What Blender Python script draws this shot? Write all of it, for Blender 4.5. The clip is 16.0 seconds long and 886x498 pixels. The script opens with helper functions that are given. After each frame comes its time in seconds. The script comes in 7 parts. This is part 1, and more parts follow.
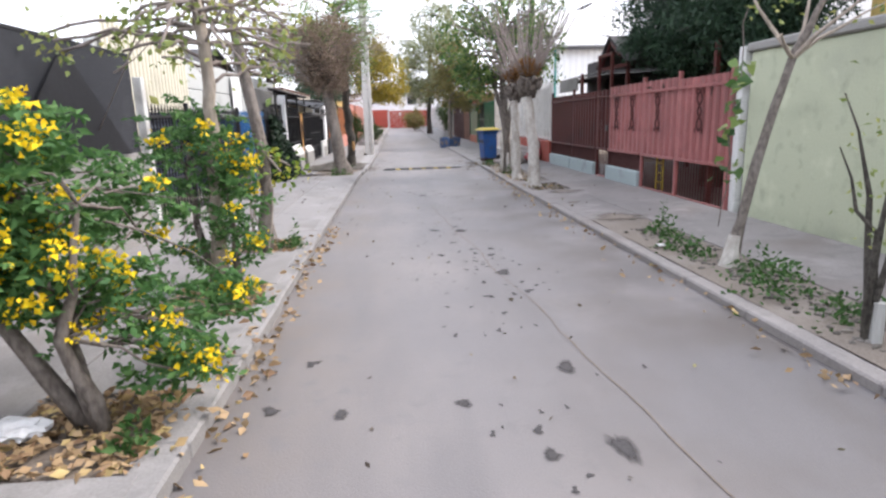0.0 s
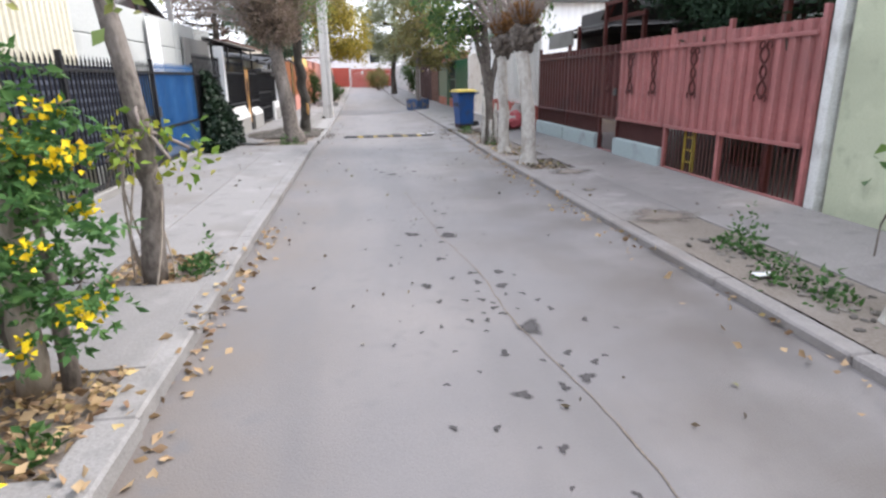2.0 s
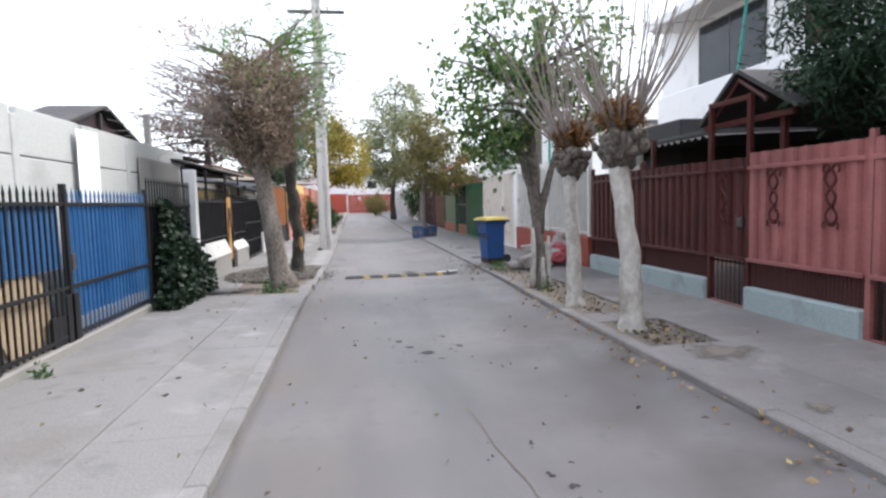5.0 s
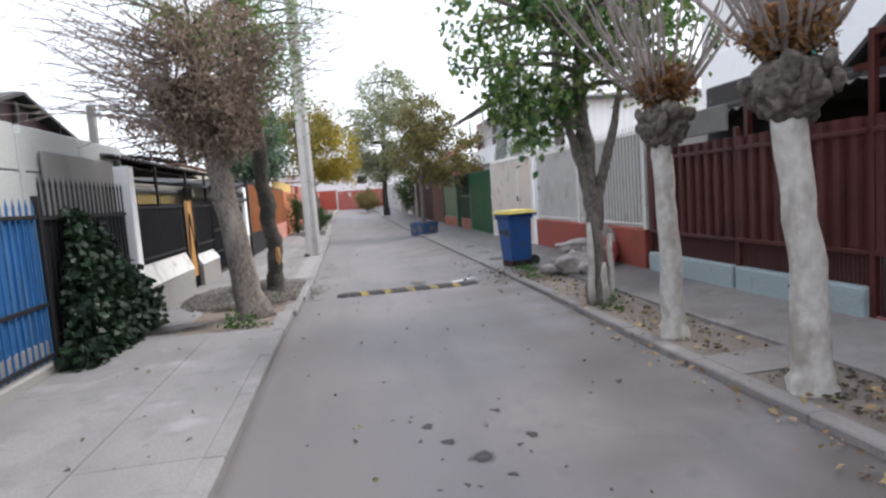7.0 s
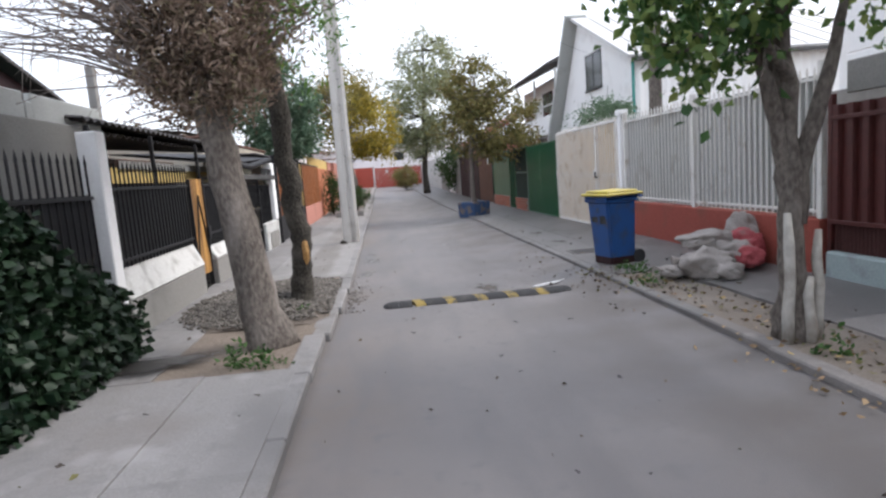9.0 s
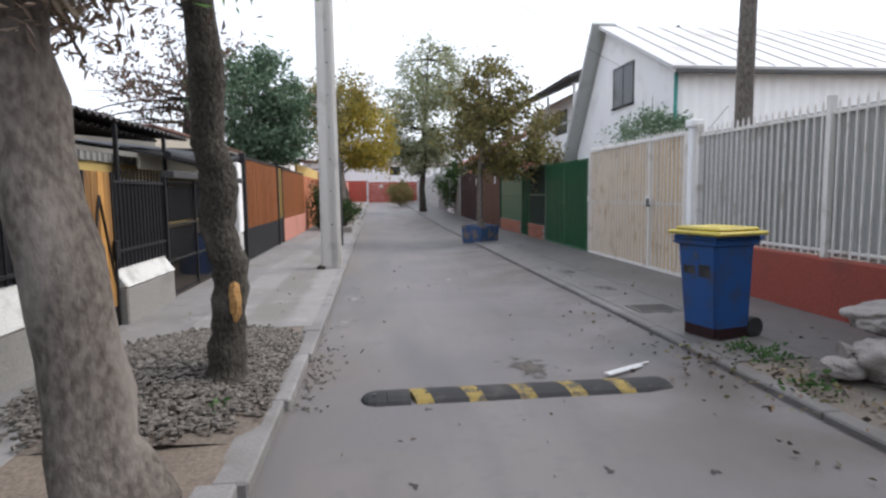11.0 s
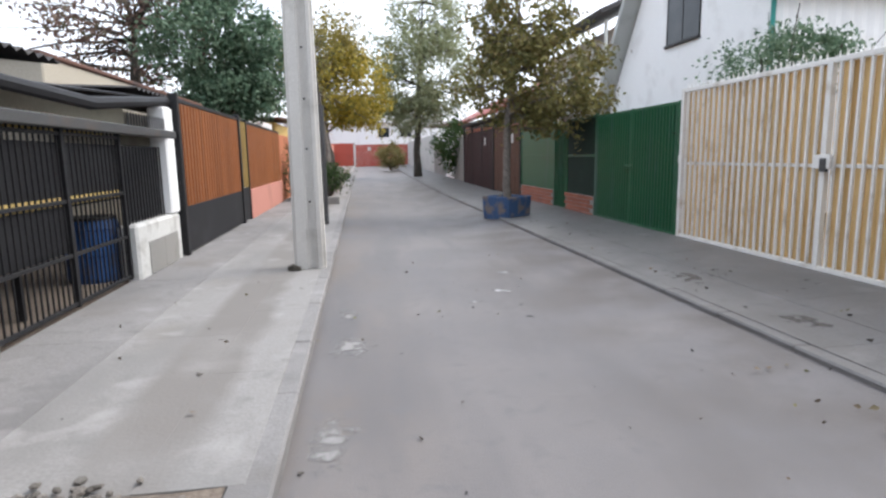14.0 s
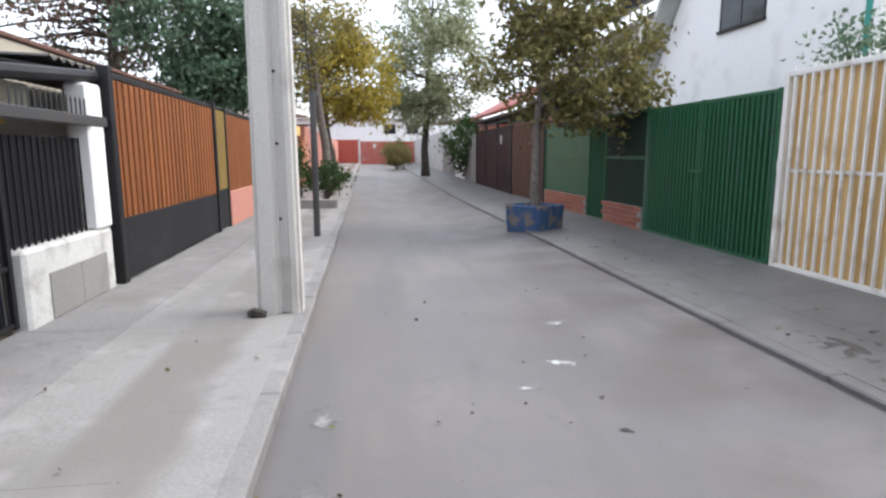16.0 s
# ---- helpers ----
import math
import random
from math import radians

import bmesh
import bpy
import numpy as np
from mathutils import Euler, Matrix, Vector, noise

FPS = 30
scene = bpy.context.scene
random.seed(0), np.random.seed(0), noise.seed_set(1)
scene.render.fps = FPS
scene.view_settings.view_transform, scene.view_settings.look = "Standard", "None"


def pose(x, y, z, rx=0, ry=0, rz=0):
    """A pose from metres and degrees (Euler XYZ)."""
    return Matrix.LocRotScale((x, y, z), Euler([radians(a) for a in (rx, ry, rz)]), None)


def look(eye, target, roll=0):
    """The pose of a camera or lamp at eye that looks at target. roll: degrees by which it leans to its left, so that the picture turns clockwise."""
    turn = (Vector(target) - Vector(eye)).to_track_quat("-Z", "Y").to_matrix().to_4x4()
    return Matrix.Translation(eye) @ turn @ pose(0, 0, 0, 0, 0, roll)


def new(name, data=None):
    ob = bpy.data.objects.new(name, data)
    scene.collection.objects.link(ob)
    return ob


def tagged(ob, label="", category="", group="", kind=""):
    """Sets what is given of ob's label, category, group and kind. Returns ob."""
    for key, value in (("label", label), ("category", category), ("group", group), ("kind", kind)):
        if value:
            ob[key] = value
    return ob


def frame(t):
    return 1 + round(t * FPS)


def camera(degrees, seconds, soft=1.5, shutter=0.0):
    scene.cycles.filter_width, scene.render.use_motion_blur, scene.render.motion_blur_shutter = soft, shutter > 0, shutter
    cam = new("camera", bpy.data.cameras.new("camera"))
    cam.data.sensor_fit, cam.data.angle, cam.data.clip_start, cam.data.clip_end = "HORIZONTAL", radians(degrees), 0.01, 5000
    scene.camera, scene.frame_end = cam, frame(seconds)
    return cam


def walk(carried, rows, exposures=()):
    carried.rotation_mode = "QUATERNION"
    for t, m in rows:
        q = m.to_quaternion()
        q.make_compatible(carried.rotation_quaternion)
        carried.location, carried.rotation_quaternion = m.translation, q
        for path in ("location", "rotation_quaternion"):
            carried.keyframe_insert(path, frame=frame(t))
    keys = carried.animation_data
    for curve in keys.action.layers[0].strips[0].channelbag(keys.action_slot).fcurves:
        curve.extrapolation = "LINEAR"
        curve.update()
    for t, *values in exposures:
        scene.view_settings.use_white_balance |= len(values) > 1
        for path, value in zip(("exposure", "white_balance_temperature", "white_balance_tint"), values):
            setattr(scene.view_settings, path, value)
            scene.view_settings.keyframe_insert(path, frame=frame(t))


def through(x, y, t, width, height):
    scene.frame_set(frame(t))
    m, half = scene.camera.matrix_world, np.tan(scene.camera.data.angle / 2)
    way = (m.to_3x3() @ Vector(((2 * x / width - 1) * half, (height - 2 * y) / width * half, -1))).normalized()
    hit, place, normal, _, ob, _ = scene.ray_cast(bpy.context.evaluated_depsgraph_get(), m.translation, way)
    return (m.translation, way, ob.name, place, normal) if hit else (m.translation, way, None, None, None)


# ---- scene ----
cam = camera(74.3, 16.0, 2.5)
PATH = [
    (0, (0.439, 0.493, 1.498), (0.577, 2.441, 1.064), -1.7),
    (0.5, (0.474, 1.077, 1.443), (0.639, 3.016, 0.983), -2.1),
    (1, (0.442, 1.595, 1.482), (0.639, 3.516, 0.961), -2.9),
    (1.5, (0.496, 2.186, 1.486), (0.671, 4.09, 0.899), -2.2),
    (2, (0.45, 2.793, 1.49), (0.704, 4.695, 0.929), -0.9),
    (2.5, (0.463, 3.391, 1.49), (0.683, 5.304, 0.95), -1.2),
    (3, (0.427, 4.001, 1.487), (0.658, 5.922, 0.979), -0.1),
    (3.5, (0.374, 4.642, 1.51), (0.639, 6.573, 1.065), -0.7),
    (4, (0.382, 5.243, 1.54), (0.686, 7.193, 1.221), -0.0),
    (4.2, (0.309, 5.44, 1.516), (0.596, 7.403, 1.264), -1.3),
    (6.3, (0.175, 8.118, 1.638), (0.509, 10.085, 1.509), -0.7),
    (6.5, (0.18, 8.398, 1.612), (0.582, 10.349, 1.439), -1.0),
    (7, (0.224, 8.979, 1.578), (0.541, 10.945, 1.39), -4.2),
    (7.5, (0.09, 9.557, 1.571), (0.419, 11.519, 1.365), 0.2),
    (8, (0.132, 10.187, 1.606), (0.338, 12.165, 1.386), -3.3),
    (8.5, (0.087, 10.834, 1.574), (0.244, 12.814, 1.34), -3.5),
    (9, (0.068, 11.548, 1.599), (0.259, 13.522, 1.343), -4.4),
    (9.2, (0.106, 11.855, 1.611), (0.303, 13.836, 1.425), -1.9),
    (11.3, (0.092, 14.912, 1.531), (0.329, 16.888, 1.333), -0.4),
    (11.5, (0.114, 15.203, 1.552), (0.312, 17.174, 1.279), 1.2),
    (12, (0.047, 15.875, 1.548), (0.202, 17.854, 1.302), 0.6),
    (12.5, (0.06, 16.576, 1.52), (0.191, 18.555, 1.258), -2.1),
    (13, (0.033, 17.303, 1.533), (0.35, 19.263, 1.292), -0.2),
    (13.5, (0.075, 17.892, 1.517), (0.333, 19.865, 1.312), 0.9),
    (14, (-0.086, 18.476, 1.477), (0.183, 20.433, 1.162), -1.0),
    (14.5, (-0.067, 19.025, 1.475), (0.297, 20.966, 1.159), -0.5),
    (15, (-0.057, 19.574, 1.491), (0.289, 21.516, 1.159), -1.3),
    (15.5, (-0.028, 20.132, 1.504), (0.293, 22.085, 1.214), -1.9),
    (16, (0.027, 20.693, 1.499), (0.281, 22.651, 1.178), -0.1),
]
EXPOSURES = [(0, 1.17, 6640, 14), (2.5, 1.24, 6520, 11.5), (4.2, 1.16, 6490, 10.5), (6.3, 0.79, 6540, 12), (8, 0.78, 6540, 12), (9.2, 0.62, 6520, 11.5), (11.3, 0.44, 6520, 11), (12.5, 0.44, 6510, 10.5),
             (13.5, 0.69, 6500, 10), (14, 0.83, 6490, 9.5), (14.5, 1.02, 6480, 9), (15, 1.02, 6480, 9), (15.6, 0.88, 6480, 9), (16, 0.9, 6480, 9)]
walk(cam, [(t, look(eye, target, roll)) for t, eye, target, roll in PATH], EXPOSURES)

# ---- world and light ----
SUN_EL, SUN_AZ = 48.0, 82.0
world = bpy.data.worlds.new("sky")
scene.world = world
world.use_nodes = True
wt = world.node_tree
for n in list(wt.nodes):
    wt.nodes.remove(n)
sky = wt.nodes.new("ShaderNodeTexSky")
sky.sky_type, sky.sun_disc = "NISHITA", False
sky.sun_elevation, sky.sun_rotation = radians(SUN_EL), radians(SUN_AZ)
sky.air_density, sky.dust_density, sky.ozone_density = 1.0, 4.0, 1.0
milk = wt.nodes.new("ShaderNodeMix")
milk.data_type = "RGBA"
milk.inputs[0].default_value = 0.6
milk.inputs[7].default_value = (8.5, 9.0, 10.0, 1)
bg = wt.nodes.new("ShaderNodeBackground")
bg.inputs[1].default_value = 0.15
wo = wt.nodes.new("ShaderNodeOutputWorld")
wt.links.new(sky.outputs[0], milk.inputs[6])
wt.links.new(milk.outputs[2], bg.inputs[0])
wt.links.new(bg.outputs[0], wo.inputs[0])
sun_data = bpy.data.lights.new("sun", "SUN")
sun_data.energy, sun_data.angle, sun_data.color = 1.5, radians(30), (1.0, 0.99, 0.98)
sun = new("sun", sun_data)
az, el = radians(SUN_AZ), radians(SUN_EL)
sun.matrix_world = look((0, 0, 30), (-math.sin(az) * math.cos(el), -math.cos(az) * math.cos(el), 30 - math.sin(el)))


# ---- materials ----
def mix_rgb(nt, a, b, fac):
    m = nt.nodes.new("ShaderNodeMix")
    m.data_type = "RGBA"
    for sock, v in ((m.inputs[0], fac), (m.inputs[6], a), (m.inputs[7], b)):
        if isinstance(v, (int, float)):
            sock.default_value = v
        elif isinstance(v, tuple):
            sock.default_value = (*v[:3], 1)
        else:
            nt.links.new(v, sock)
    return m.outputs[2]


def noise_fac(nt, pos, scale, detail, lo, hi, stretch=(1, 1, 1)):
    v = pos
    if stretch != (1, 1, 1):
        mp = nt.nodes.new("ShaderNodeMapping")
        mp.inputs["Scale"].default_value = stretch
        nt.links.new(pos, mp.inputs[0])
        v = mp.outputs[0]
    n = nt.nodes.new("ShaderNodeTexNoise")
    n.inputs["Scale"].default_value, n.inputs["Detail"].default_value = scale, detail
    nt.links.new(v, n.inputs["Vector"])
    r = nt.nodes.new("ShaderNodeMapRange")
    r.inputs[1].default_value, r.inputs[2].default_value = lo, hi
    nt.links.new(n.outputs[0], r.inputs[0])
    return r.outputs[0]


def surf(name, base, alt=None, stain=None, grain=60.0, patch=1.2, rough=0.85, bump=0.3, metal=0.0, stretch=(1, 1, 1),
         stain_lo=0.55, stain_hi=0.75, vary=0.0, dust=None, island=False, tracks=False, spec=0.3, mottle=False):
    """A surface: base and alt mixed by fine grain, stain by broad patches, vary by piece."""
    m = bpy.data.materials.new(name)
    m.use_nodes = True
    nt = m.node_tree
    bs = nt.nodes["Principled BSDF"]
    geo = nt.nodes.new("ShaderNodeNewGeometry")
    pos = geo.outputs["Position"]
    alt = alt or tuple(c * 0.8 for c in base)
    stain = stain or tuple(c * 0.7 for c in base)
    g = noise_fac(nt, pos, grain, 4, 0.35, 0.65, stretch)
    col = mix_rgb(nt, base, alt, g)
    p = noise_fac(nt, pos, patch, 5, stain_lo, stain_hi, tuple(max(s, 0.3) for s in stretch))
    col = mix_rgb(nt, col, stain, p)
    if tracks:
        sp_ = nt.nodes.new("ShaderNodeSeparateXYZ")
        nt.links.new(pos, sp_.inputs[0])
        rr_ = nt.nodes.new("ShaderNodeMapRange")
        rr_.inputs[1].default_value, rr_.inputs[2].default_value = 0.5, -0.55
        nt.links.new(sp_.outputs[0], rr_.inputs[0])
        ml = nt.nodes.new("ShaderNodeMath")
        ml.operation = "MULTIPLY"
        nt.links.new(rr_.outputs[0], ml.inputs[0])
        nt.links.new(noise_fac(nt, pos, 0.8, 6, 0.3, 0.62), ml.inputs[1])
        col = mix_rgb(nt, col, (0.142, 0.12, 0.104), ml.outputs[0])
        w = noise_fac(nt, pos, 1.6, 6, 0.48, 0.66, (1.0, 0.18, 1.0))
        col = mix_rgb(nt, col, tuple(c * 0.78 for c in base), w)
        w2 = noise_fac(nt, pos, 6.0, 7, 0.56, 0.72)
        col = mix_rgb(nt, col, tuple(c * 0.84 for c in base), w2)
    if mottle:
        col = mix_rgb(nt, col, tuple(c * 0.7 for c in base), noise_fac(nt, pos, 0.9, 7, 0.5, 0.7, (1.0, 0.5, 1.0)))
        col = mix_rgb(nt, col, tuple(c * 0.72 for c in base), noise_fac(nt, pos, 5.0, 8, 0.56, 0.74))
        col = mix_rgb(nt, col, tuple(min(0.9, c * 1.18) for c in base), noise_fac(nt, pos, 2.3, 6, 0.58, 0.75))
    if dust:
        colour, x0, x1 = dust[:3]
        sep = nt.nodes.new("ShaderNodeSeparateXYZ")
        nt.links.new(pos, sep.inputs[0])
        r = nt.nodes.new("ShaderNodeMapRange")
        r.inputs[1].default_value, r.inputs[2].default_value = x0, x1
        nt.links.new(sep.outputs[0], r.inputs[0])
        mul = nt.nodes.new("ShaderNodeMath")
        mul.operation = "MULTIPLY"
        nt.links.new(r.outputs[0], mul.inputs[0])
        nt.links.new(noise_fac(nt, pos, 1.1, 6, *((0.25, 0.55) if len(dust) > 3 else (0.4, 0.62))), mul.inputs[1])
        amount = mul.outputs[0]
        if len(dust) > 3:
            wob_ = nt.nodes.new("ShaderNodeMath")
            wob_.operation = "ADD"
            nt.links.new(sep.outputs[0], wob_.inputs[0])
            nt.links.new(noise_fac(nt, pos, 1.3, 4, 0.2, 3.2), wob_.inputs[1])
            r2 = nt.nodes.new("ShaderNodeMapRange")
            r2.inputs[1].default_value, r2.inputs[2].default_value = dust[4] + 0.1, dust[3] + 0.1
            nt.links.new(wob_.outputs[0], r2.inputs[0])
            m2 = nt.nodes.new("ShaderNodeMath")
            m2.operation = "MULTIPLY"
            nt.links.new(amount, m2.inputs[0])
            nt.links.new(r2.outputs[0], m2.inputs[1])
            amount = m2.outputs[0]
        col = mix_rgb(nt, col, colour, amount)
    if vary or island:
        src = geo.outputs["Random Per Island"] if island else nt.nodes.new("ShaderNodeObjectInfo").outputs["Random"]
        r = nt.nodes.new("ShaderNodeMapRange")
        v = vary or 0.2
        r.inputs[3].default_value, r.inputs[4].default_value = 1 - v, 1 + v
        nt.links.new(src, r.inputs[0])
        hsv = nt.nodes.new("ShaderNodeHueSaturation")
        nt.links.new(r.outputs[0], hsv.inputs["Value"])
        nt.links.new(col, hsv.inputs["Color"])
        col = hsv.outputs[0]
    nt.links.new(col, bs.inputs["Base Color"])
    bs.inputs["Roughness"].default_value, bs.inputs["Metallic"].default_value = rough, metal
    bs.inputs["Specular IOR Level"].default_value = spec
    if bump:
        b = nt.nodes.new("ShaderNodeBump")
        b.inputs["Strength"].default_value, b.inputs["Distance"].default_value = bump, 0.02
        n = nt.nodes.new("ShaderNodeTexNoise")
        n.inputs["Scale"].default_value, n.inputs["Detail"].default_value = grain * 0.7, 5
        if stretch != (1, 1, 1):
            mp = nt.nodes.new("ShaderNodeMapping")
            mp.inputs["Scale"].default_value = stretch
            nt.links.new(pos, mp.inputs[0])
            nt.links.new(mp.outputs[0], n.inputs["Vector"])
        else:
            nt.links.new(pos, n.inputs["Vector"])
        nt.links.new(n.outputs[0], b.inputs["Height"])
        nt.links.new(b.outputs[0], bs.inputs["Normal"])
    return m


def leafy(name, *colours, rough=0.6, through=0.3):
    """Leaves: each its own tint out of a ramp, with light through them."""
    m = bpy.data.materials.new(name)
    m.use_nodes = True
    nt = m.node_tree
    bs = nt.nodes["Principled BSDF"]
    geo = nt.nodes.new("ShaderNodeNewGeometry")
    ramp = nt.nodes.new("ShaderNodeValToRGB")
    el_ = ramp.color_ramp.elements
    el_[0].color, el_[1].color = (*colours[0], 1), (*colours[-1], 1)
    for i, c in enumerate(colours[1:-1], 1):
        el_.new(i / (len(colours) - 1)).color = (*c, 1)
    nt.links.new(geo.outputs["Random Per Island"], ramp.inputs[0])
    nt.links.new(ramp.outputs[0], bs.inputs["Base Color"])
    bs.inputs["Roughness"].default_value = rough
    bs.inputs["Specular IOR Level"].default_value = 0.25
    tr = nt.nodes.new("ShaderNodeBsdfTranslucent")
    nt.links.new(ramp.outputs[0], tr.inputs[0])
    mx = nt.nodes.new("ShaderNodeMixShader")
    mx.inputs[0].default_value = through
    out = nt.nodes["Material Output"]
    nt.links.new(bs.outputs[0], mx.inputs[1])
    nt.links.new(tr.outputs[0], mx.inputs[2])
    nt.links.new(mx.outputs[0], out.inputs[0])
    return m


SAND = (0.095, 0.083, 0.0755)
M_ROAD = surf("road_surface", (0.152, 0.143, 0.143), (0.117, 0.11, 0.111), (0.168, 0.154, 0.149), 130, 0.45, 0.58, 0.25, dust=(SAND, 0.8, 2.6), stain_lo=0.42, stain_hi=0.62, tracks=True, spec=0.55)
M_SOIL = surf("dark_pit_soil", (0.189, 0.157, 0.131), (0.123, 0.102, 0.084), (0.232, 0.200, 0.171), 40, 2.5, 0.95, 0.6)
M_GROUND = surf("bare_earth", (0.225, 0.185, 0.15), (0.15, 0.122, 0.098), (0.12, 0.098, 0.08), 40, 1.5, 0.95, 0.6)
M_KERB = surf("kerb_concrete", (0.246, 0.238, 0.234), (0.204, 0.196, 0.191), (0.170, 0.157, 0.145), 70, 1.8, 0.9, 0.3, vary=0.06, mottle=True)
M_PAVE = surf("pavement_concrete", (0.243, 0.235, 0.231), (0.203, 0.195, 0.19), (0.178, 0.162, 0.15), 60, 0.8, 0.9, 0.2, vary=0.05, mottle=True)
# stained concrete with the house's shade put in its grey, right side past y = 16
M_PAVE_SHADED = surf("pavement_concrete_shaded", (0.158, 0.15, 0.145), (0.128, 0.121, 0.116), (0.101, 0.093, 0.087), 60, 1.1, 0.55, 0.2, vary=0.05, mottle=True, spec=0.55)
M_PAVE_DIRT = surf("pavement_concrete_with_dirt", (0.279, 0.270, 0.261), (0.234, 0.225, 0.216), (0.207, 0.194, 0.180), 60, 0.8, 0.9, 0.2, mottle=True, dust=((0.187, 0.175, 0.164), -1.5, -1.4, -0.98, -0.86))
M_PAVE_R = surf("pavement_concrete_dusty", (0.248, 0.23, 0.22), (0.207, 0.191, 0.182), (0.175, 0.148, 0.132), 60, 0.9, 0.9, 0.2, vary=0.05, mottle=True)
M_STAIN = surf("dark_stain", (0.04, 0.037, 0.038), (0.058, 0.054, 0.054), None, 50, 3, 0.75, 0.1)
M_WHITEPAINT = surf("white_paint_worn", (0.62, 0.62, 0.6), (0.5, 0.5, 0.48), (0.35, 0.34, 0.32), 60, 4, 0.8, 0.15, stain_lo=0.5, stain_hi=0.7)
M_RED = surf("red_metal_paint_faded", (0.33, 0.118, 0.112), (0.29, 0.098, 0.093), (0.23, 0.08, 0.075), 30, 1.5, 0.38, 0.06, spec=0.6, mottle=True)
M_REDD = surf("dark_red_metal_paint", (0.084, 0.021, 0.019), (0.068, 0.018, 0.016), (0.045, 0.014, 0.013), 30, 1.5, 0.45, 0.08, mottle=True)
M_REDMESH = surf("red_mesh_rust", (0.096, 0.036, 0.033), (0.066, 0.027, 0.024), None, 90, 2, 0.7, 0.3)
M_PALEBLUE = surf("pale_blue_plinth_paint", (0.336, 0.400, 0.400), (0.288, 0.344, 0.344), (0.224, 0.240, 0.240), 40, 2.5, 0.85, 0.25)
M_GREENWALL = surf("pale_green_render", (0.43, 0.455, 0.33), (0.4, 0.425, 0.305), (0.34, 0.355, 0.27), 50, 0.9, 0.9, 0.2, mottle=True)
M_BLACK = surf("black_metal_paint", (0.011, 0.011, 0.012), (0.015, 0.015, 0.017), (0.024, 0.022, 0.021), 60, 3, 0.5, 0.1)
M_BLACKPANEL = surf("black_sheet", (0.012, 0.012, 0.014), (0.017, 0.017, 0.019), (0.025, 0.025, 0.028), 30, 1.5, 0.6, 0.1)
M_MESH = surf("black_shade_net", (0.02, 0.022, 0.026), (0.035, 0.037, 0.043), (0.05, 0.052, 0.06), 140, 1.2, 0.8, 0.4)
M_DOT = surf("pale_net_check", (0.12, 0.13, 0.165), (0.08, 0.09, 0.12), None, 40, 3, 0.8, 0.1, vary=0.4)
M_PALEWOOD = surf("pale_worn_wood", (0.52, 0.41, 0.28), (0.43, 0.33, 0.21), (0.33, 0.24, 0.15), 30, 2.5, 0.8, 0.3, stretch=(3, 3, 0.4))
M_WHITEBRIGHT = surf("bright_white_sheet", (0.9, 0.9, 0.89), (0.87, 0.87, 0.86), (0.8, 0.79, 0.77), 30, 1.0, 0.6, 0.1)
M_CREAM = surf("cream_ribbed_sheet", (0.66, 0.63, 0.52), (0.6, 0.57, 0.46), (0.5, 0.47, 0.38), 30, 1.2, 0.7, 0.1)
M_CHECK = surf("dark_blue_check_net", (0.022, 0.03, 0.055), (0.014, 0.018, 0.034), (0.035, 0.042, 0.07), 18, 2, 0.8, 0.2)
M_BLUE = surf("blue_sheet_paint", (0.03, 0.13, 0.31), (0.022, 0.095, 0.24), (0.08, 0.16, 0.25), 25, 2.5, 0.5, 0.15, stretch=(3, 3, 0.25), mottle=True)
M_GREYWALL = surf("grey_wall_render", (0.272, 0.264, 0.248), (0.232, 0.224, 0.212), (0.176, 0.168, 0.156), 45, 1.1, 0.9, 0.3)
M_WHITEWALL = surf("white_wall_paint", (0.86, 0.86, 0.855), (0.81, 0.81, 0.805), (0.7, 0.69, 0.68), 45, 1.3, 0.85, 0.2)
M_PALEPANEL = surf("pale_concrete_panel", (0.47, 0.485, 0.47), (0.42, 0.435, 0.42), (0.34, 0.345, 0.33), 40, 1.2, 0.85, 0.15)
M_SLAT = surf("orange_stained_wood", (0.257, 0.090, 0.027), (0.195, 0.062, 0.020), (0.156, 0.051, 0.016), 40, 2, 0.6, 0.3, stretch=(4, 4, 0.3), vary=0.18)
M_PLANK = surf("yellow_pine_boards", (0.66, 0.47, 0.23), (0.58, 0.39, 0.17), (0.48, 0.28, 0.09), 30, 1.6, 0.6, 0.25, stretch=(4, 4, 0.25), vary=0.14)
M_BARWHITE = surf("white_bar_paint", (0.74, 0.72, 0.69), (0.66, 0.64, 0.6), (0.45, 0.40, 0.34), 60, 4, 0.55, 0.1)
M_GREYSHEET = surf("weathered_grey_sheet", (0.42, 0.42, 0.40), (0.36, 0.36, 0.34), (0.28, 0.27, 0.25), 30, 1.4, 0.7, 0.15, stretch=(3, 3, 0.3))
M_REDBASE = surf("red_base_paint", (0.30, 0.075, 0.055), (0.25, 0.06, 0.045), (0.2, 0.07, 0.05), 40, 2, 0.85, 0.25)
M_GREEN = surf("green_metal_paint", (0.022, 0.105, 0.048), (0.018, 0.08, 0.038), (0.05, 0.1, 0.085), 30, 1.6, 0.42, 0.1, stretch=(3, 3, 0.3))
M_DARKNET = surf("dark_green_net", (0.010, 0.026, 0.017), (0.007, 0.019, 0.012), (0.014, 0.034, 0.022), 120, 1.6, 0.8, 0.4)
M_BRICK = surf("brick_clay", (0.34, 0.13, 0.085), (0.28, 0.10, 0.065), (0.22, 0.09, 0.065), 60, 4, 0.9, 0.4, vary=0.15)
M_PINK = surf("pink_render", (0.52, 0.24, 0.19), (0.47, 0.21, 0.165), (0.38, 0.18, 0.14), 40, 1.4, 0.9, 0.25)
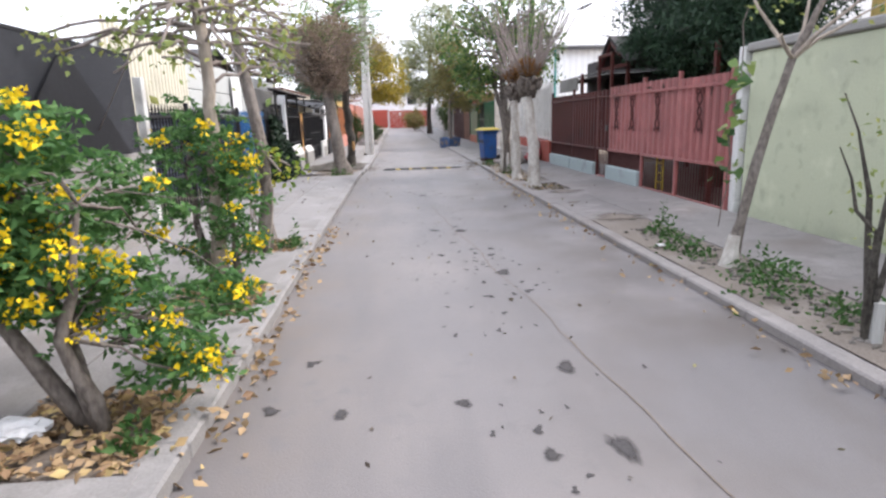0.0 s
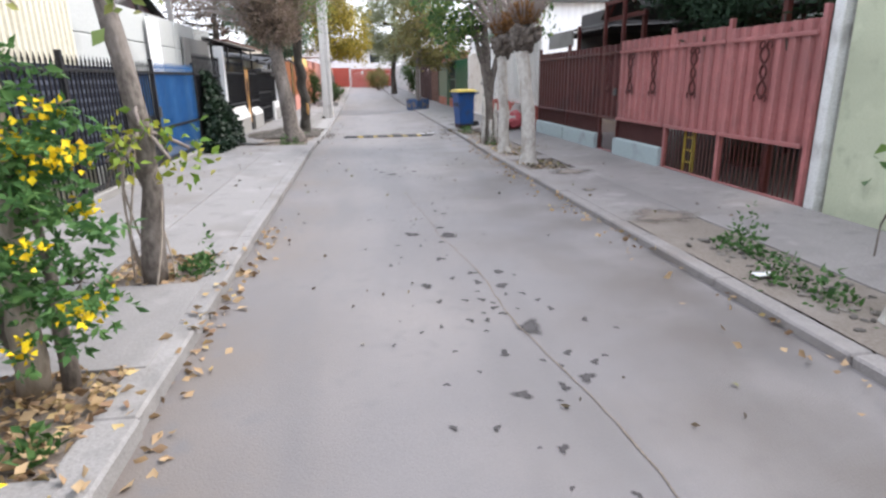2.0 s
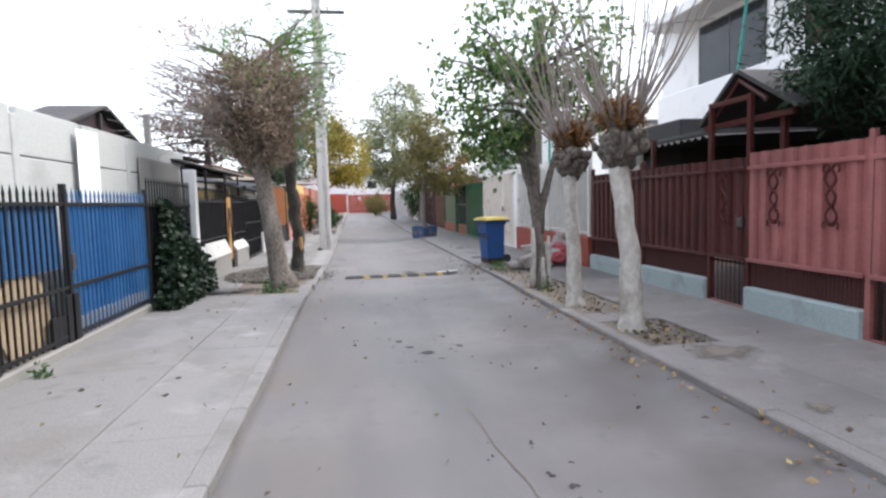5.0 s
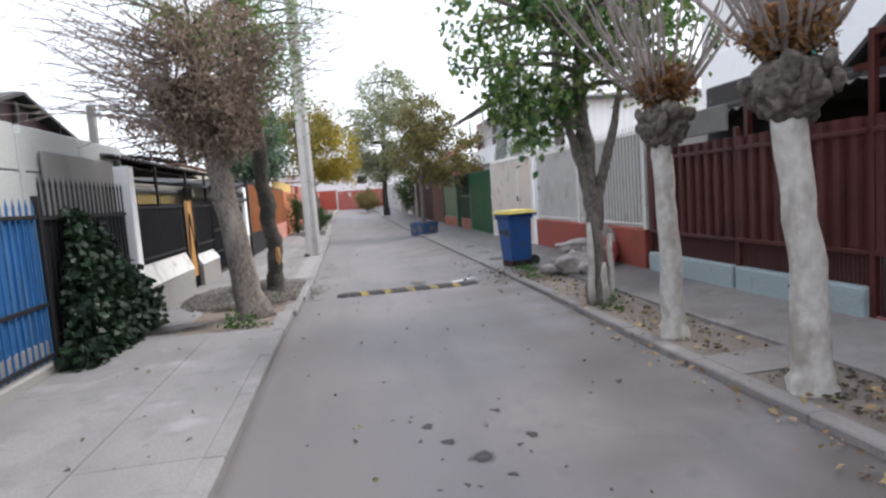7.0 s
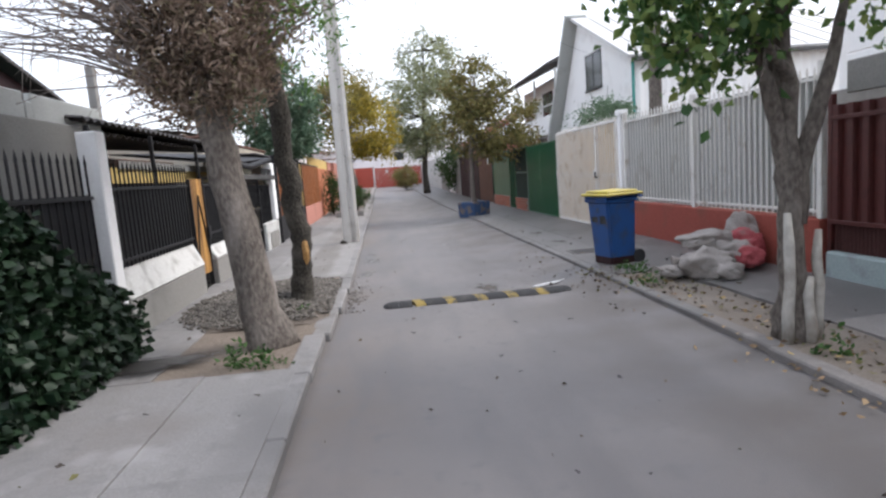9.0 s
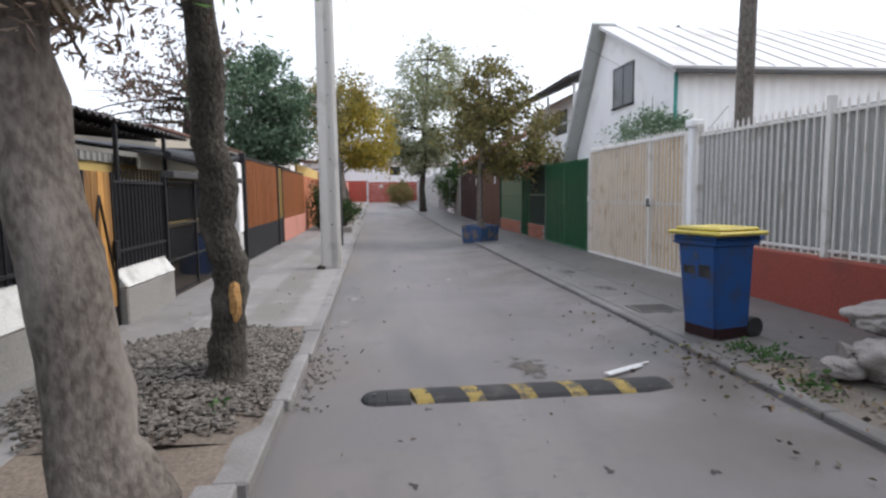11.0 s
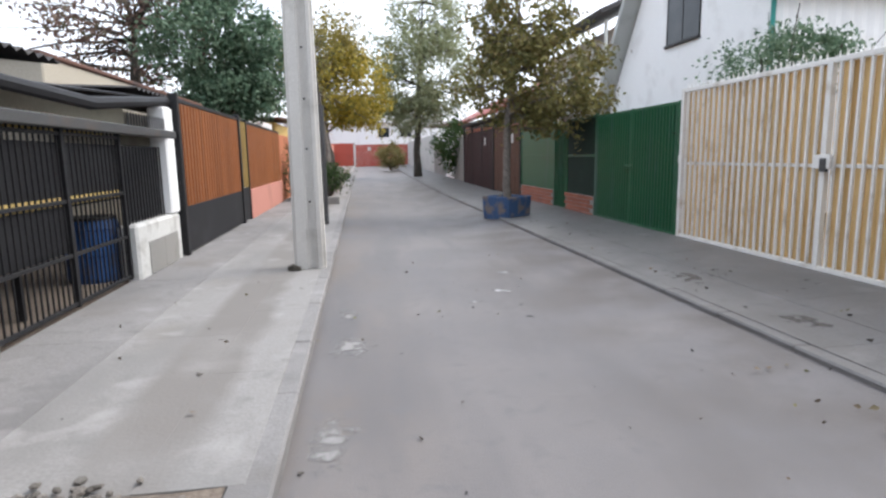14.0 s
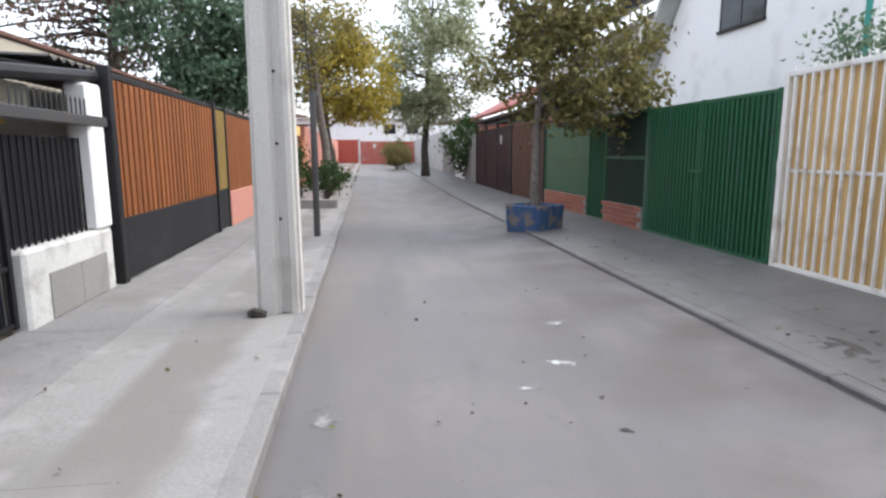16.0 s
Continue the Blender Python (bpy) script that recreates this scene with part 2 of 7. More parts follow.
M_ORANGEWALL = surf("orange_red_render", (0.50, 0.19, 0.10), (0.44, 0.16, 0.085), (0.36, 0.14, 0.08), 40, 1.2, 0.9, 0.25)
M_YELLOWWALL = surf("yellow_house_paint", (0.62, 0.46, 0.17), (0.56, 0.41, 0.15), (0.45, 0.33, 0.14), 40, 1.4, 0.85, 0.15)
M_POLE = surf("pole_concrete", (0.600, 0.576, 0.540), (0.528, 0.504, 0.468), (0.408, 0.384, 0.348), 70, 2.2, 0.85, 0.25)
M_STEEL = surf("grey_steel", (0.10, 0.10, 0.10), (0.07, 0.07, 0.07), (0.13, 0.10, 0.08), 60, 3, 0.5, 0.1, metal=0.4)
M_ROOF = surf("dark_corrugated_roof", (0.045, 0.042, 0.042), (0.06, 0.055, 0.055), (0.09, 0.08, 0.07), 30, 1.2, 0.7, 0.15)
M_ROOFGREEN = surf("green_corrugated_roof", (0.012, 0.078, 0.045), (0.010, 0.060, 0.036), (0.030, 0.066, 0.048), 30, 1.2, 0.5, 0.1)
M_ROOFLIGHT = surf("pale_sheet_roof", (0.6, 0.6, 0.6), (0.52, 0.52, 0.52), (0.42, 0.4, 0.38), 30, 1.0, 0.6, 0.1)
M_TILEROOF = surf("brown_roof_tiles", (0.16, 0.08, 0.06), (0.11, 0.06, 0.045), (0.07, 0.045, 0.04), 25, 1.5, 0.8, 0.4)
M_GATEWOOD = surf("stained_gate_boards", (0.46, 0.25, 0.075), (0.36, 0.18, 0.05), (0.16, 0.08, 0.03), 26, 2.2, 0.65, 0.3, stretch=(4, 4, 0.3), vary=0.2, stain_lo=0.48, stain_hi=0.68)
M_DIRTYCREAM = surf("dirty_cream_wall", (0.44, 0.40, 0.33), (0.38, 0.345, 0.28), (0.29, 0.255, 0.205), 40, 0.9, 0.9, 0.2)
M_BROWNWOOD = surf("brown_gate_wood", (0.095, 0.043, 0.023), (0.073, 0.031, 0.017), (0.045, 0.02, 0.013), 35, 1.6, 0.65, 0.3, stretch=(4, 4, 0.3), vary=0.15)
M_DARKRED = surf("dark_red_gate_paint", (0.032, 0.012, 0.013), (0.026, 0.01, 0.011), (0.018, 0.009, 0.009), 30, 1.6, 0.5, 0.15)
M_ENDRED = surf("brick_red_gate_paint", (0.38, 0.085, 0.06), (0.33, 0.07, 0.05), (0.28, 0.07, 0.05), 30, 1.0, 0.55, 0.1)
M_BINBLUE = surf("blue_bin_plastic", (0.016, 0.07, 0.22), (0.02, 0.08, 0.24), (0.045, 0.06, 0.12), 90, 5, 0.45, 0.08, stain_lo=0.5, stain_hi=0.72)
M_LID = surf("yellow_lid_plastic", (0.56, 0.46, 0.09), (0.5, 0.4, 0.07), (0.36, 0.3, 0.1), 60, 5, 0.45, 0.08)
M_RUBBER = surf("black_rubber", (0.03, 0.03, 0.032), (0.04, 0.04, 0.042), (0.075, 0.07, 0.065), 90, 5, 0.8, 0.3)
M_BUMPYEL = surf("worn_yellow_rubber", (0.315, 0.232, 0.068), (0.247, 0.180, 0.053), (0.098, 0.083, 0.060), 60, 14, 0.75, 0.3, stain_lo=0.46, stain_hi=0.64)
M_BARK = surf("grey_brown_bark", (0.192, 0.167, 0.146), (0.095, 0.08, 0.069), (0.255, 0.226, 0.203), 34, 3, 0.95, 1.0, stretch=(0.900, 0.900, 0.480))
M_BARKD = surf("dark_rough_bark", (0.082, 0.074, 0.062), (0.036, 0.032, 0.027), (0.12, 0.11, 0.092), 30, 3, 0.95, 1.6, stretch=(1.5, 1.5, 1))
M_KNOB = surf("scarred_pollard_bark", (0.15, 0.125, 0.105), (0.06, 0.05, 0.042), (0.24, 0.21, 0.185), 22, 7, 0.95, 1.6)
M_BARKP = surf("pale_smooth_bark", (0.36, 0.31, 0.26), (0.26, 0.22, 0.18), (0.2, 0.17, 0.14), 24, 4, 0.9, 0.6, stretch=(1.6, 1.6, 0.6))
M_LIME = surf("whitewashed_bark", (0.497, 0.475, 0.432), (0.389, 0.362, 0.324), (0.270, 0.238, 0.205), 16, 4, 0.95, 1.0, stain_lo=0.5, stain_hi=0.72, stretch=(1, 1, 0.7))
M_TWIG = surf("grey_twigs", (0.272, 0.232, 0.208), (0.192, 0.160, 0.144), None, 40, 4, 0.9, 0.2)
M_CUTWOOD = surf("raw_cut_wood", (0.5, 0.3, 0.12), (0.36, 0.19, 0.07), (0.25, 0.13, 0.05), 50, 8, 0.8, 0.6)
M_GRAVEL = surf("grey_gravel", (0.172, 0.156, 0.138), (0.113, 0.101, 0.089), (0.22, 0.205, 0.184), 120, 9, 0.9, 0.4, island=True, vary=0.4)
M_SACK = surf("grey_sack_cloth", (0.36, 0.33, 0.31), (0.28, 0.255, 0.24), (0.2, 0.175, 0.16), 70, 5, 0.95, 0.6)
M_SACKRED = surf("faded_red_sack_cloth", (0.40, 0.09, 0.10), (0.32, 0.07, 0.08), (0.3, 0.2, 0.19), 70, 7, 0.95, 0.6)
M_GLASS = surf("dark_window_glass", (0.03, 0.035, 0.04), (0.025, 0.03, 0.035), (0.05, 0.055, 0.06), 3, 1, 0.08, 0.0)
M_PIPE = surf("green_downpipe_paint", (0.05, 0.3, 0.26), (0.04, 0.25, 0.22), None, 40, 3, 0.5, 0.05)
M_PLANTER = surf("blue_planter_paint", (0.042, 0.085, 0.175), (0.034, 0.068, 0.14), (0.15, 0.125, 0.115), 30, 5, 0.8, 0.5, stain_lo=0.47, stain_hi=0.62)
M_DARKCONCRETE = surf("dark_concrete", (0.12, 0.11, 0.10), (0.09, 0.085, 0.08), (0.16, 0.15, 0.14), 40, 2, 0.5, 0.2)
M_OLIVE = surf("olive_reed_screen", (0.24, 0.16, 0.045), (0.18, 0.115, 0.03), (0.13, 0.085, 0.025), 60, 2, 0.8, 0.4, stretch=(5, 5, 0.3))
M_PAPER = surf("white_litter", (0.75, 0.75, 0.75), (0.68, 0.68, 0.68), None, 40, 6, 0.8, 0.2)
M_CHALK = surf("white_paint_on_road", (0.5, 0.5, 0.5), (0.4, 0.4, 0.4), (0.26, 0.25, 0.25), 40, 7, 0.9, 0.1, stain_lo=0.45, stain_hi=0.6)


def spill(m, ragged=2.2):
    """Lets a stain thin out raggedly towards its rim, where the mesh attribute "core" falls to 0."""
    nt = m.node_tree
    at = nt.nodes.new("ShaderNodeAttribute")
    at.attribute_name = "core"
    geo = nt.nodes.new("ShaderNodeNewGeometry")
    n = nt.nodes.new("ShaderNodeTexNoise")
    n.inputs["Scale"].default_value, n.inputs["Detail"].default_value = 10.0, 8
    nt.links.new(geo.outputs["Position"], n.inputs["Vector"])
    a = nt.nodes.new("ShaderNodeMath")
    a.operation = "MULTIPLY_ADD"
    a.inputs[1].default_value, a.inputs[2].default_value = ragged * 2, -ragged * 1.25
    nt.links.new(n.outputs[0], a.inputs[0])
    b = nt.nodes.new("ShaderNodeMath")
    b.operation = "MULTIPLY_ADD"
    b.inputs[1].default_value = 1.6
    nt.links.new(at.outputs["Fac"], b.inputs[0])
    nt.links.new(a.outputs[0], b.inputs[2])
    b.use_clamp = True
    nt.links.new(b.outputs[0], nt.nodes["Principled BSDF"].inputs["Alpha"])
    return m


M_SPILL = spill(surf("spilled_earth", (0.205, 0.172, 0.145), (0.165, 0.137, 0.114), (0.235, 0.203, 0.176), 45, 1.3, 0.95, 0.35), 0.7)
M_SPLASH = spill(surf("cement_splash", (0.27, 0.262, 0.256), (0.23, 0.223, 0.218), None, 45, 1.3, 0.95, 0.2))
M_DIRTSTRIP = surf("dirty_earth_strip", (0.2, 0.172, 0.146), (0.155, 0.132, 0.111), (0.24, 0.215, 0.192), 45, 1.3, 0.95, 0.35)
M_ROADDAMP = spill(surf("damp_brown_mark", (0.115, 0.103, 0.092), (0.095, 0.084, 0.075), (0.14, 0.126, 0.115), 60, 2.5, 0.85, 0.2))
spill(M_STAIN, 0.45)
spill(M_CHALK)
M_DAMPSPOT = spill(surf("wet_dark_hollow", (0.048, 0.044, 0.04), (0.036, 0.034, 0.032), (0.07, 0.064, 0.058), 60, 2.5, 0.35, 0.2), 0.3)

L_SHRUB = leafy("shrub_leaves", (0.047, 0.119, 0.038), (0.076, 0.178, 0.055), (0.128, 0.246, 0.076), through=0.4)
L_FLOWER = leafy("yellow_petals", (0.75, 0.53, 0.012), (0.85, 0.65, 0.02), (0.72, 0.47, 0.01), through=0.25)
L_LIGHTGREEN = leafy("light_green_leaves", (0.13, 0.19, 0.06), (0.22, 0.27, 0.085), (0.34, 0.33, 0.1))
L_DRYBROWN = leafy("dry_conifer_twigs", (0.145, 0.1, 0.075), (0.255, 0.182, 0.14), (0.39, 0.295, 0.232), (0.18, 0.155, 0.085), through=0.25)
# the same dry twigs in darker browns, the crown's inner shade put in colour
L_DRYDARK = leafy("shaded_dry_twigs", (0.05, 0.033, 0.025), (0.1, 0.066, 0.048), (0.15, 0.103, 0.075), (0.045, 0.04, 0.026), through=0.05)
L_FRESH = leafy("fresh_conifer_green", (0.078, 0.169, 0.039), (0.130, 0.247, 0.052), (0.182, 0.260, 0.065))
L_DARKGREEN = leafy("glossy_dark_leaves", (0.036, 0.09, 0.032), (0.078, 0.152, 0.048), (0.14, 0.222, 0.066), (0.25, 0.3, 0.095), rough=0.4, through=0.4)
L_IVY = leafy("ivy_leaves", (0.008, 0.019, 0.010), (0.013, 0.029, 0.014), (0.024, 0.046, 0.023), rough=0.42, through=0.1)
L_KNOB = leafy("dead_leaf_tufts", (0.122, 0.062, 0.026), (0.227, 0.105, 0.035), (0.289, 0.149, 0.052), (0.078, 0.043, 0.026), through=0.12)
L_YELLOW = leafy("golden_leaves", (0.30, 0.25, 0.045), (0.47, 0.37, 0.06), (0.40, 0.30, 0.055), (0.17, 0.18, 0.05))
L_OLIVE = leafy("olive_gold_leaves", (0.16, 0.14, 0.04), (0.28, 0.23, 0.06), (0.36, 0.28, 0.08), (0.12, 0.13, 0.045))
L_GUM = leafy("grey_green_leaves", (0.19, 0.22, 0.12), (0.28, 0.31, 0.18), (0.38, 0.40, 0.25), (0.17, 0.19, 0.1), through=0.4)
L_PLANTER = leafy("olive_brown_leaves", (0.095, 0.1, 0.04), (0.17, 0.16, 0.058), (0.26, 0.23, 0.08), (0.15, 0.105, 0.048))
L_BLUEGREEN = leafy("blue_green_leaves", (0.060, 0.111, 0.068), (0.111, 0.178, 0.111), (0.204, 0.281, 0.187))
L_PURPLE = leafy("purple_brown_leaves", (0.085, 0.05, 0.047), (0.15, 0.095, 0.08), (0.22, 0.155, 0.12), (0.10, 0.10, 0.055))
L_CONIFER = leafy("dark_conifer_needles", (0.011, 0.028, 0.016), (0.02, 0.046, 0.024), (0.035, 0.07, 0.035), through=0.15)
L_BUSH = leafy("clipped_bush_leaves", (0.02, 0.045, 0.015), (0.04, 0.08, 0.022), (0.075, 0.12, 0.035))
L_LITTER = leafy("fallen_leaves_dry", (0.283, 0.189, 0.104), (0.396, 0.283, 0.161), (0.189, 0.113, 0.066), (0.453, 0.348, 0.151), through=0.05)
L_LITTERD = leafy("fallen_leaves_dark", (0.05, 0.042, 0.036), (0.09, 0.07, 0.055), (0.16, 0.12, 0.08), (0.2, 0.2, 0.08), through=0.05)
L_WEED = leafy("weed_leaves", (0.030, 0.076, 0.020), (0.051, 0.122, 0.030), (0.087, 0.162, 0.051))
L_YOUNG = leafy("young_yellow_green_leaves", (0.10, 0.2, 0.03), (0.2, 0.28, 0.04), (0.4, 0.36, 0.04))


# ---- building helpers ----
def ground_z(y):
    """The street rises a little towards its far end."""
    return 0.0 if y < 42 else 0.0133 * (y - 42)


def part(name, bm, mat, parent=None, label="", smooth=False, kind=""):
    me = bpy.data.meshes.new(name)
    bm.normal_update()
    bm.to_mesh(me)
    bm.free()
    return meshpart(name, me, mat, parent, label, smooth, kind)


def meshpart(name, me, mat, parent=None, label="", smooth=False, kind=""):
    if not me.materials:
        me.materials.append(mat)
    if smooth:
        me.polygons.foreach_set("use_smooth", [True] * len(me.polygons))
    ob = new(name, me)
    if parent:
        ob.parent = parent
    if label or kind:
        tagged(ob, label, kind=kind)
    return ob


def shared(name, me, parent, x, y, z, rz=0.0, rx=0.0, ry=0.0, scale=None):
    ob = new(name, me)
    ob.parent = parent
    ob.location = (x, y, z)
    if rz or rx or ry:
        ob.rotation_euler = (rx, ry, rz)
    if scale:
        ob.scale = scale
    return ob


def thing(name, loc, label, category="", group="", kind=""):
    ob = new(name)
    ob.location = loc
    return tagged(ob, label, category, group, kind)


def bx(bm, x0, x1, y0, y1, z0, z1, b=0.0):
    """A box; b chamfers its edges."""
    if b <= 0:
        v = [bm.verts.new((x, y, z)) for z in (z0, z1) for y in (y0, y1) for x in (x0, x1)]
        for f in ((0, 2, 3, 1), (4, 5, 7, 6), (0, 1, 5, 4), (1, 3, 7, 5), (3, 2, 6, 7), (2, 0, 4, 6)):
            bm.faces.new([v[i] for i in f])
        return
    b = min(b, 0.45 * min(abs(x1 - x0), abs(y1 - y0), abs(z1 - z0)))
    lo, hi = (x0, y0, z0), (x1, y1, z1)
    vs = {}
    for c in range(8):
        s = [(c >> k) & 1 for k in range(3)]
        for ax in range(3):
            p = [hi[k] if s[k] else lo[k] for k in range(3)]
            for k in range(3):
                if k != ax:
                    p[k] += -b if s[k] else b
            vs[c, ax] = bm.verts.new(p)
    cen = Vector(((x0 + x1) / 2, (y0 + y1) / 2, (z0 + z1) / 2))

    def face(q):
        a, b_, c_ = q[0].co, q[1].co, q[2].co
        n = (b_ - a).cross(c_ - a)
        mid = sum((k.co for k in q), Vector()) / len(q)
        bm.faces.new(q if n.dot(mid - cen) > 0 else q[::-1])

    for ax in range(3):
        u, w = 1 << ((ax + 1) % 3), 1 << ((ax + 2) % 3)
        for s in (0, 1 << ax):
            face([vs[s, ax], vs[s | u, ax], vs[s | u | w, ax], vs[s | w, ax]])
        for s in (0, u, w, u | w):
            k1, k2 = (ax + 1) % 3, (ax + 2) % 3
            a, d = s, s | (1 << ax)
            face([vs[a, k1], vs[a, k2], vs[d, k2], vs[d, k1]])
    for c in range(8):
        face([vs[c, 0], vs[c, 1], vs[c, 2]])


def box_mesh(name, mat, x0, x1, y0, y1, z0, z1, b=0.0):
    bm = bmesh.new()
    bx(bm, x0, x1, y0, y1, z0, z1, b)
    me = bpy.data.meshes.new(name)
    bm.to_mesh(me)
    bm.free()
    me.materials.append(mat)
    return me


def tube(bm, pts, radii, n=8, lump=0.0, rng=None, flute=0.0):
    """A tapered tube along points."""
    pts = [Vector(p) for p in pts]
    rings = []
    side = Vector((1, 0, 0))
    for i, p in enumerate(pts):
        d = (pts[min(i + 1, len(pts) - 1)] - pts[max(i - 1, 0)]).normalized()
        if abs(d.dot(side)) > 0.9:
            side = Vector((0, 1, 0))
        u = (side - d * side.dot(d)).normalized()
        w = d.cross(u)
        side = u
        ring = []
        for k in range(n):
            a = 2 * math.pi * k / n
            r = radii[i] * (1 + flute * math.sin(a * 3 + 1) + (lump * (rng.random() - 0.5) * 2 if lump else 0))
            ring.append(bm.verts.new(p + (u * math.cos(a) + w * math.sin(a)) * r))
        rings.append(ring)
    for a, b in zip(rings, rings[1:]):
        for k in range(n):
            bm.faces.new((a[k], a[(k + 1) % n], b[(k + 1) % n], b[k]))
    bm.faces.new(rings[0][::-1])
    bm.faces.new(rings[-1])


def curve_pts(a, b, sag, n, rng=None, wob=0.0):
    a, b = Vector(a), Vector(b)
    out = []
    for i in range(n + 1):
        t = i / n
        p = a.lerp(b, t) + Vector((0, 0, sag * 4 * t * (1 - t)))
        if rng and 0 < i < n:
            p += Vector((rng.uniform(-wob, wob), rng.uniform(-wob, wob), rng.uniform(-wob, wob)))
        out.append(p)
    return out


def leaves_mesh(name, pts, size, rng, mat, aspect=2.0, tilt=1.0, down=0.0, fold=0.25):
    """Many small folded leaves at the points, as one mesh."""
    pts = np.asarray(pts, float)
    n = len(pts)
    d = rng.normal(size=(n, 3))
    d[:, 2] = d[:, 2] * tilt - down
    d /= np.linalg.norm(d, axis=1, keepdims=True)
    r = rng.normal(size=(n, 3))
    s = np.cross(d, r)
    s /= np.linalg.norm(s, axis=1, keepdims=True)
    u = np.cross(d, s)
    ln = size * rng.uniform(0.6, 1.3, (n, 1))
    w = ln / aspect
    a = pts
    b = pts + d * ln * 0.45 + s * w * 0.5 + u * w * fold
    c = pts + d * ln
    e = pts + d * ln * 0.45 - s * w * 0.5 + u * w * fold
    v = np.stack([a, b, c, e], 1).reshape(-1, 3)
    f = np.arange(4 * n).reshape(n, 4)
    tri = np.concatenate([f[:, [0, 1, 2]], f[:, [0, 2, 3]]], 1).reshape(-1, 3)
    me = bpy.data.meshes.new(name)
    me.vertices.add(len(v))
    me.vertices.foreach_set("co", v.ravel())
    me.loops.add(tri.size)
    me.loops.foreach_set("vertex_index", tri.ravel())
    me.polygons.add(len(tri))
    me.polygons.foreach_set("loop_start", np.arange(0, tri.size, 3))
    me.update(calc_edges=True)
    me.materials.append(mat)
    return me


def clumps(rng, centre, radii, k, m, spread, shell=0.5, flat=1.0):
    """Leaf places: k clumps in an ellipsoid, m leaves in each."""
    c = rng.normal(size=(k, 3))
    c /= np.linalg.norm(c, axis=1, keepdims=True)
    seed = Vector(rng.uniform(-50, 50, 3))
    bulge = np.array([1 + 0.55 * noise.noise(Vector(q) * 1.6 + seed) for q in c])[:, None]
    c *= (shell + (1 - shell) * rng.random((k, 1))) ** 0.6 * bulge
    keep = np.array([noise.noise(Vector(q) * 2.3 + seed * 2) > -0.18 for q in c])
    if keep.sum() > 4:
        c = c[keep]
        k = len(c)
    c = np.asarray(centre) + c * np.asarray(radii)
    sizes = rng.uniform(0.45, 1.2, (k, 1, 1)) * spread
    p = c[:, None, :] + rng.normal(size=(k, m, 3)) * sizes * np.array([1, 1, flat])
    return p.reshape(-1, 3), c


def limbs(owner, mat, root, targets, r0, rng, wob=0.08, n=5, sides=6, split=0.4, r1=0.012, name="bough"):
    """Boughs from points of the trunk to the clumps of the crown."""
    root = [Vector(p) for p in root]
    for t in targets:
        bm = bmesh.new()
        t = Vector(t)
        a = min(root, key=lambda p: (p - t).length + rng.random() * 0.5)
        pts = curve_pts(a, t, 0.06 * (t - a).length, n, rng, wob)
        rr = r0 * rng.uniform(0.6, 1.0)
        tube(bm, pts, [rr + (r1 - rr) * (i / n) ** 0.7 for i in range(n + 1)], sides)
        if rng.random() < split:
            q = pts[n // 2]
            e = t + Vector(rng.normal(size=3)) * 0.3 * (t - a).length
            pts2 = curve_pts(q, e, 0.0, 3, rng, wob)
            tube(bm, pts2, [rr * 0.5, rr * 0.35, rr * 0.25, r1 * 0.6], 5)
        part(name, bm, mat, owner, smooth=True)


# ---- ground, road, kerbs and pavements ----
KL, KR = -0.56, 2.92
WL, WR = -2.78, 4.88


def bend(y):
    """How far the left-hand kerb strays from a straight line along the street."""
    ys = ((-8, 0.0), (5, -0.01), (7.5, -0.05), (11, -0.065), (16.5, -0.075), (20, 0.055), (90, 0.055))
    for (a, u), (b, w) in zip(ys, ys[1:]):
        if y <= b:
            return u + (w - u) * max(0.0, (y - a)) / (b - a)
    return 0.055


def bend_right(y):
    """How far the right-hand kerb strays from a straight line."""
    return -0.06 * min(1.0, max(0.0, (17 - y) / 2.5))


def gutter_z(x, y):
    """Sand and patching lift the road towards its right-hand kerb."""
    f = min(1.0, max(0.0, (x - 2.1) / 0.8))
    return (0.045 + 0.012 * min(1.0, max(0.0, (y - 16) / 4))) * f * f * (3 - 2 * f)


def strip(name, x0, x1, y0, y1, z, step, mat, label, kind="structure", zx=0.0, seed=0, wob=0.004, wavy=0.0):
    """A laid strip of ground that follows the street's rise; zx lifts its outer edge."""
    bm = bmesh.new()
    ny, nx = max(1, int((y1 - y0) / step)), max(1, int(abs(x1 - x0) / 0.4))
    g = []
    for j in range(ny + 1):
        y = y0 + (y1 - y0) * j / ny
        row = []
        for i in range(nx + 1):
            f = i / nx
            x = x0 + (x1 - x0) * f
            zz = z + zx * f + ground_z(y) + wob * noise.noise((x * 1.3, y * 1.3, seed))
            if name == "road":
                zz += gutter_z(x, y)
            if x0 == KR + 0.152:
                x += (1 - f) * bend_right(y)
            if x1 == KL - 0.1506:
                x += f * min(0.0, bend(y))
            if wavy and i in (0, nx):
                x += wavy * (noise.noise((y * 1.1, i, 3)) + 0.5 * noise.noise((y * 3.7, i, 5)))
            row.append(bm.verts.new((x, y, zz)))
        g.append(row)
    for j in range(ny):
        for i in range(nx):
            bm.faces.new((g[j][i], g[j][i + 1], g[j + 1][i + 1], g[j + 1][i]))
    ob = part(name, bm, mat, smooth=True)
    return tagged(ob, label, kind=kind)


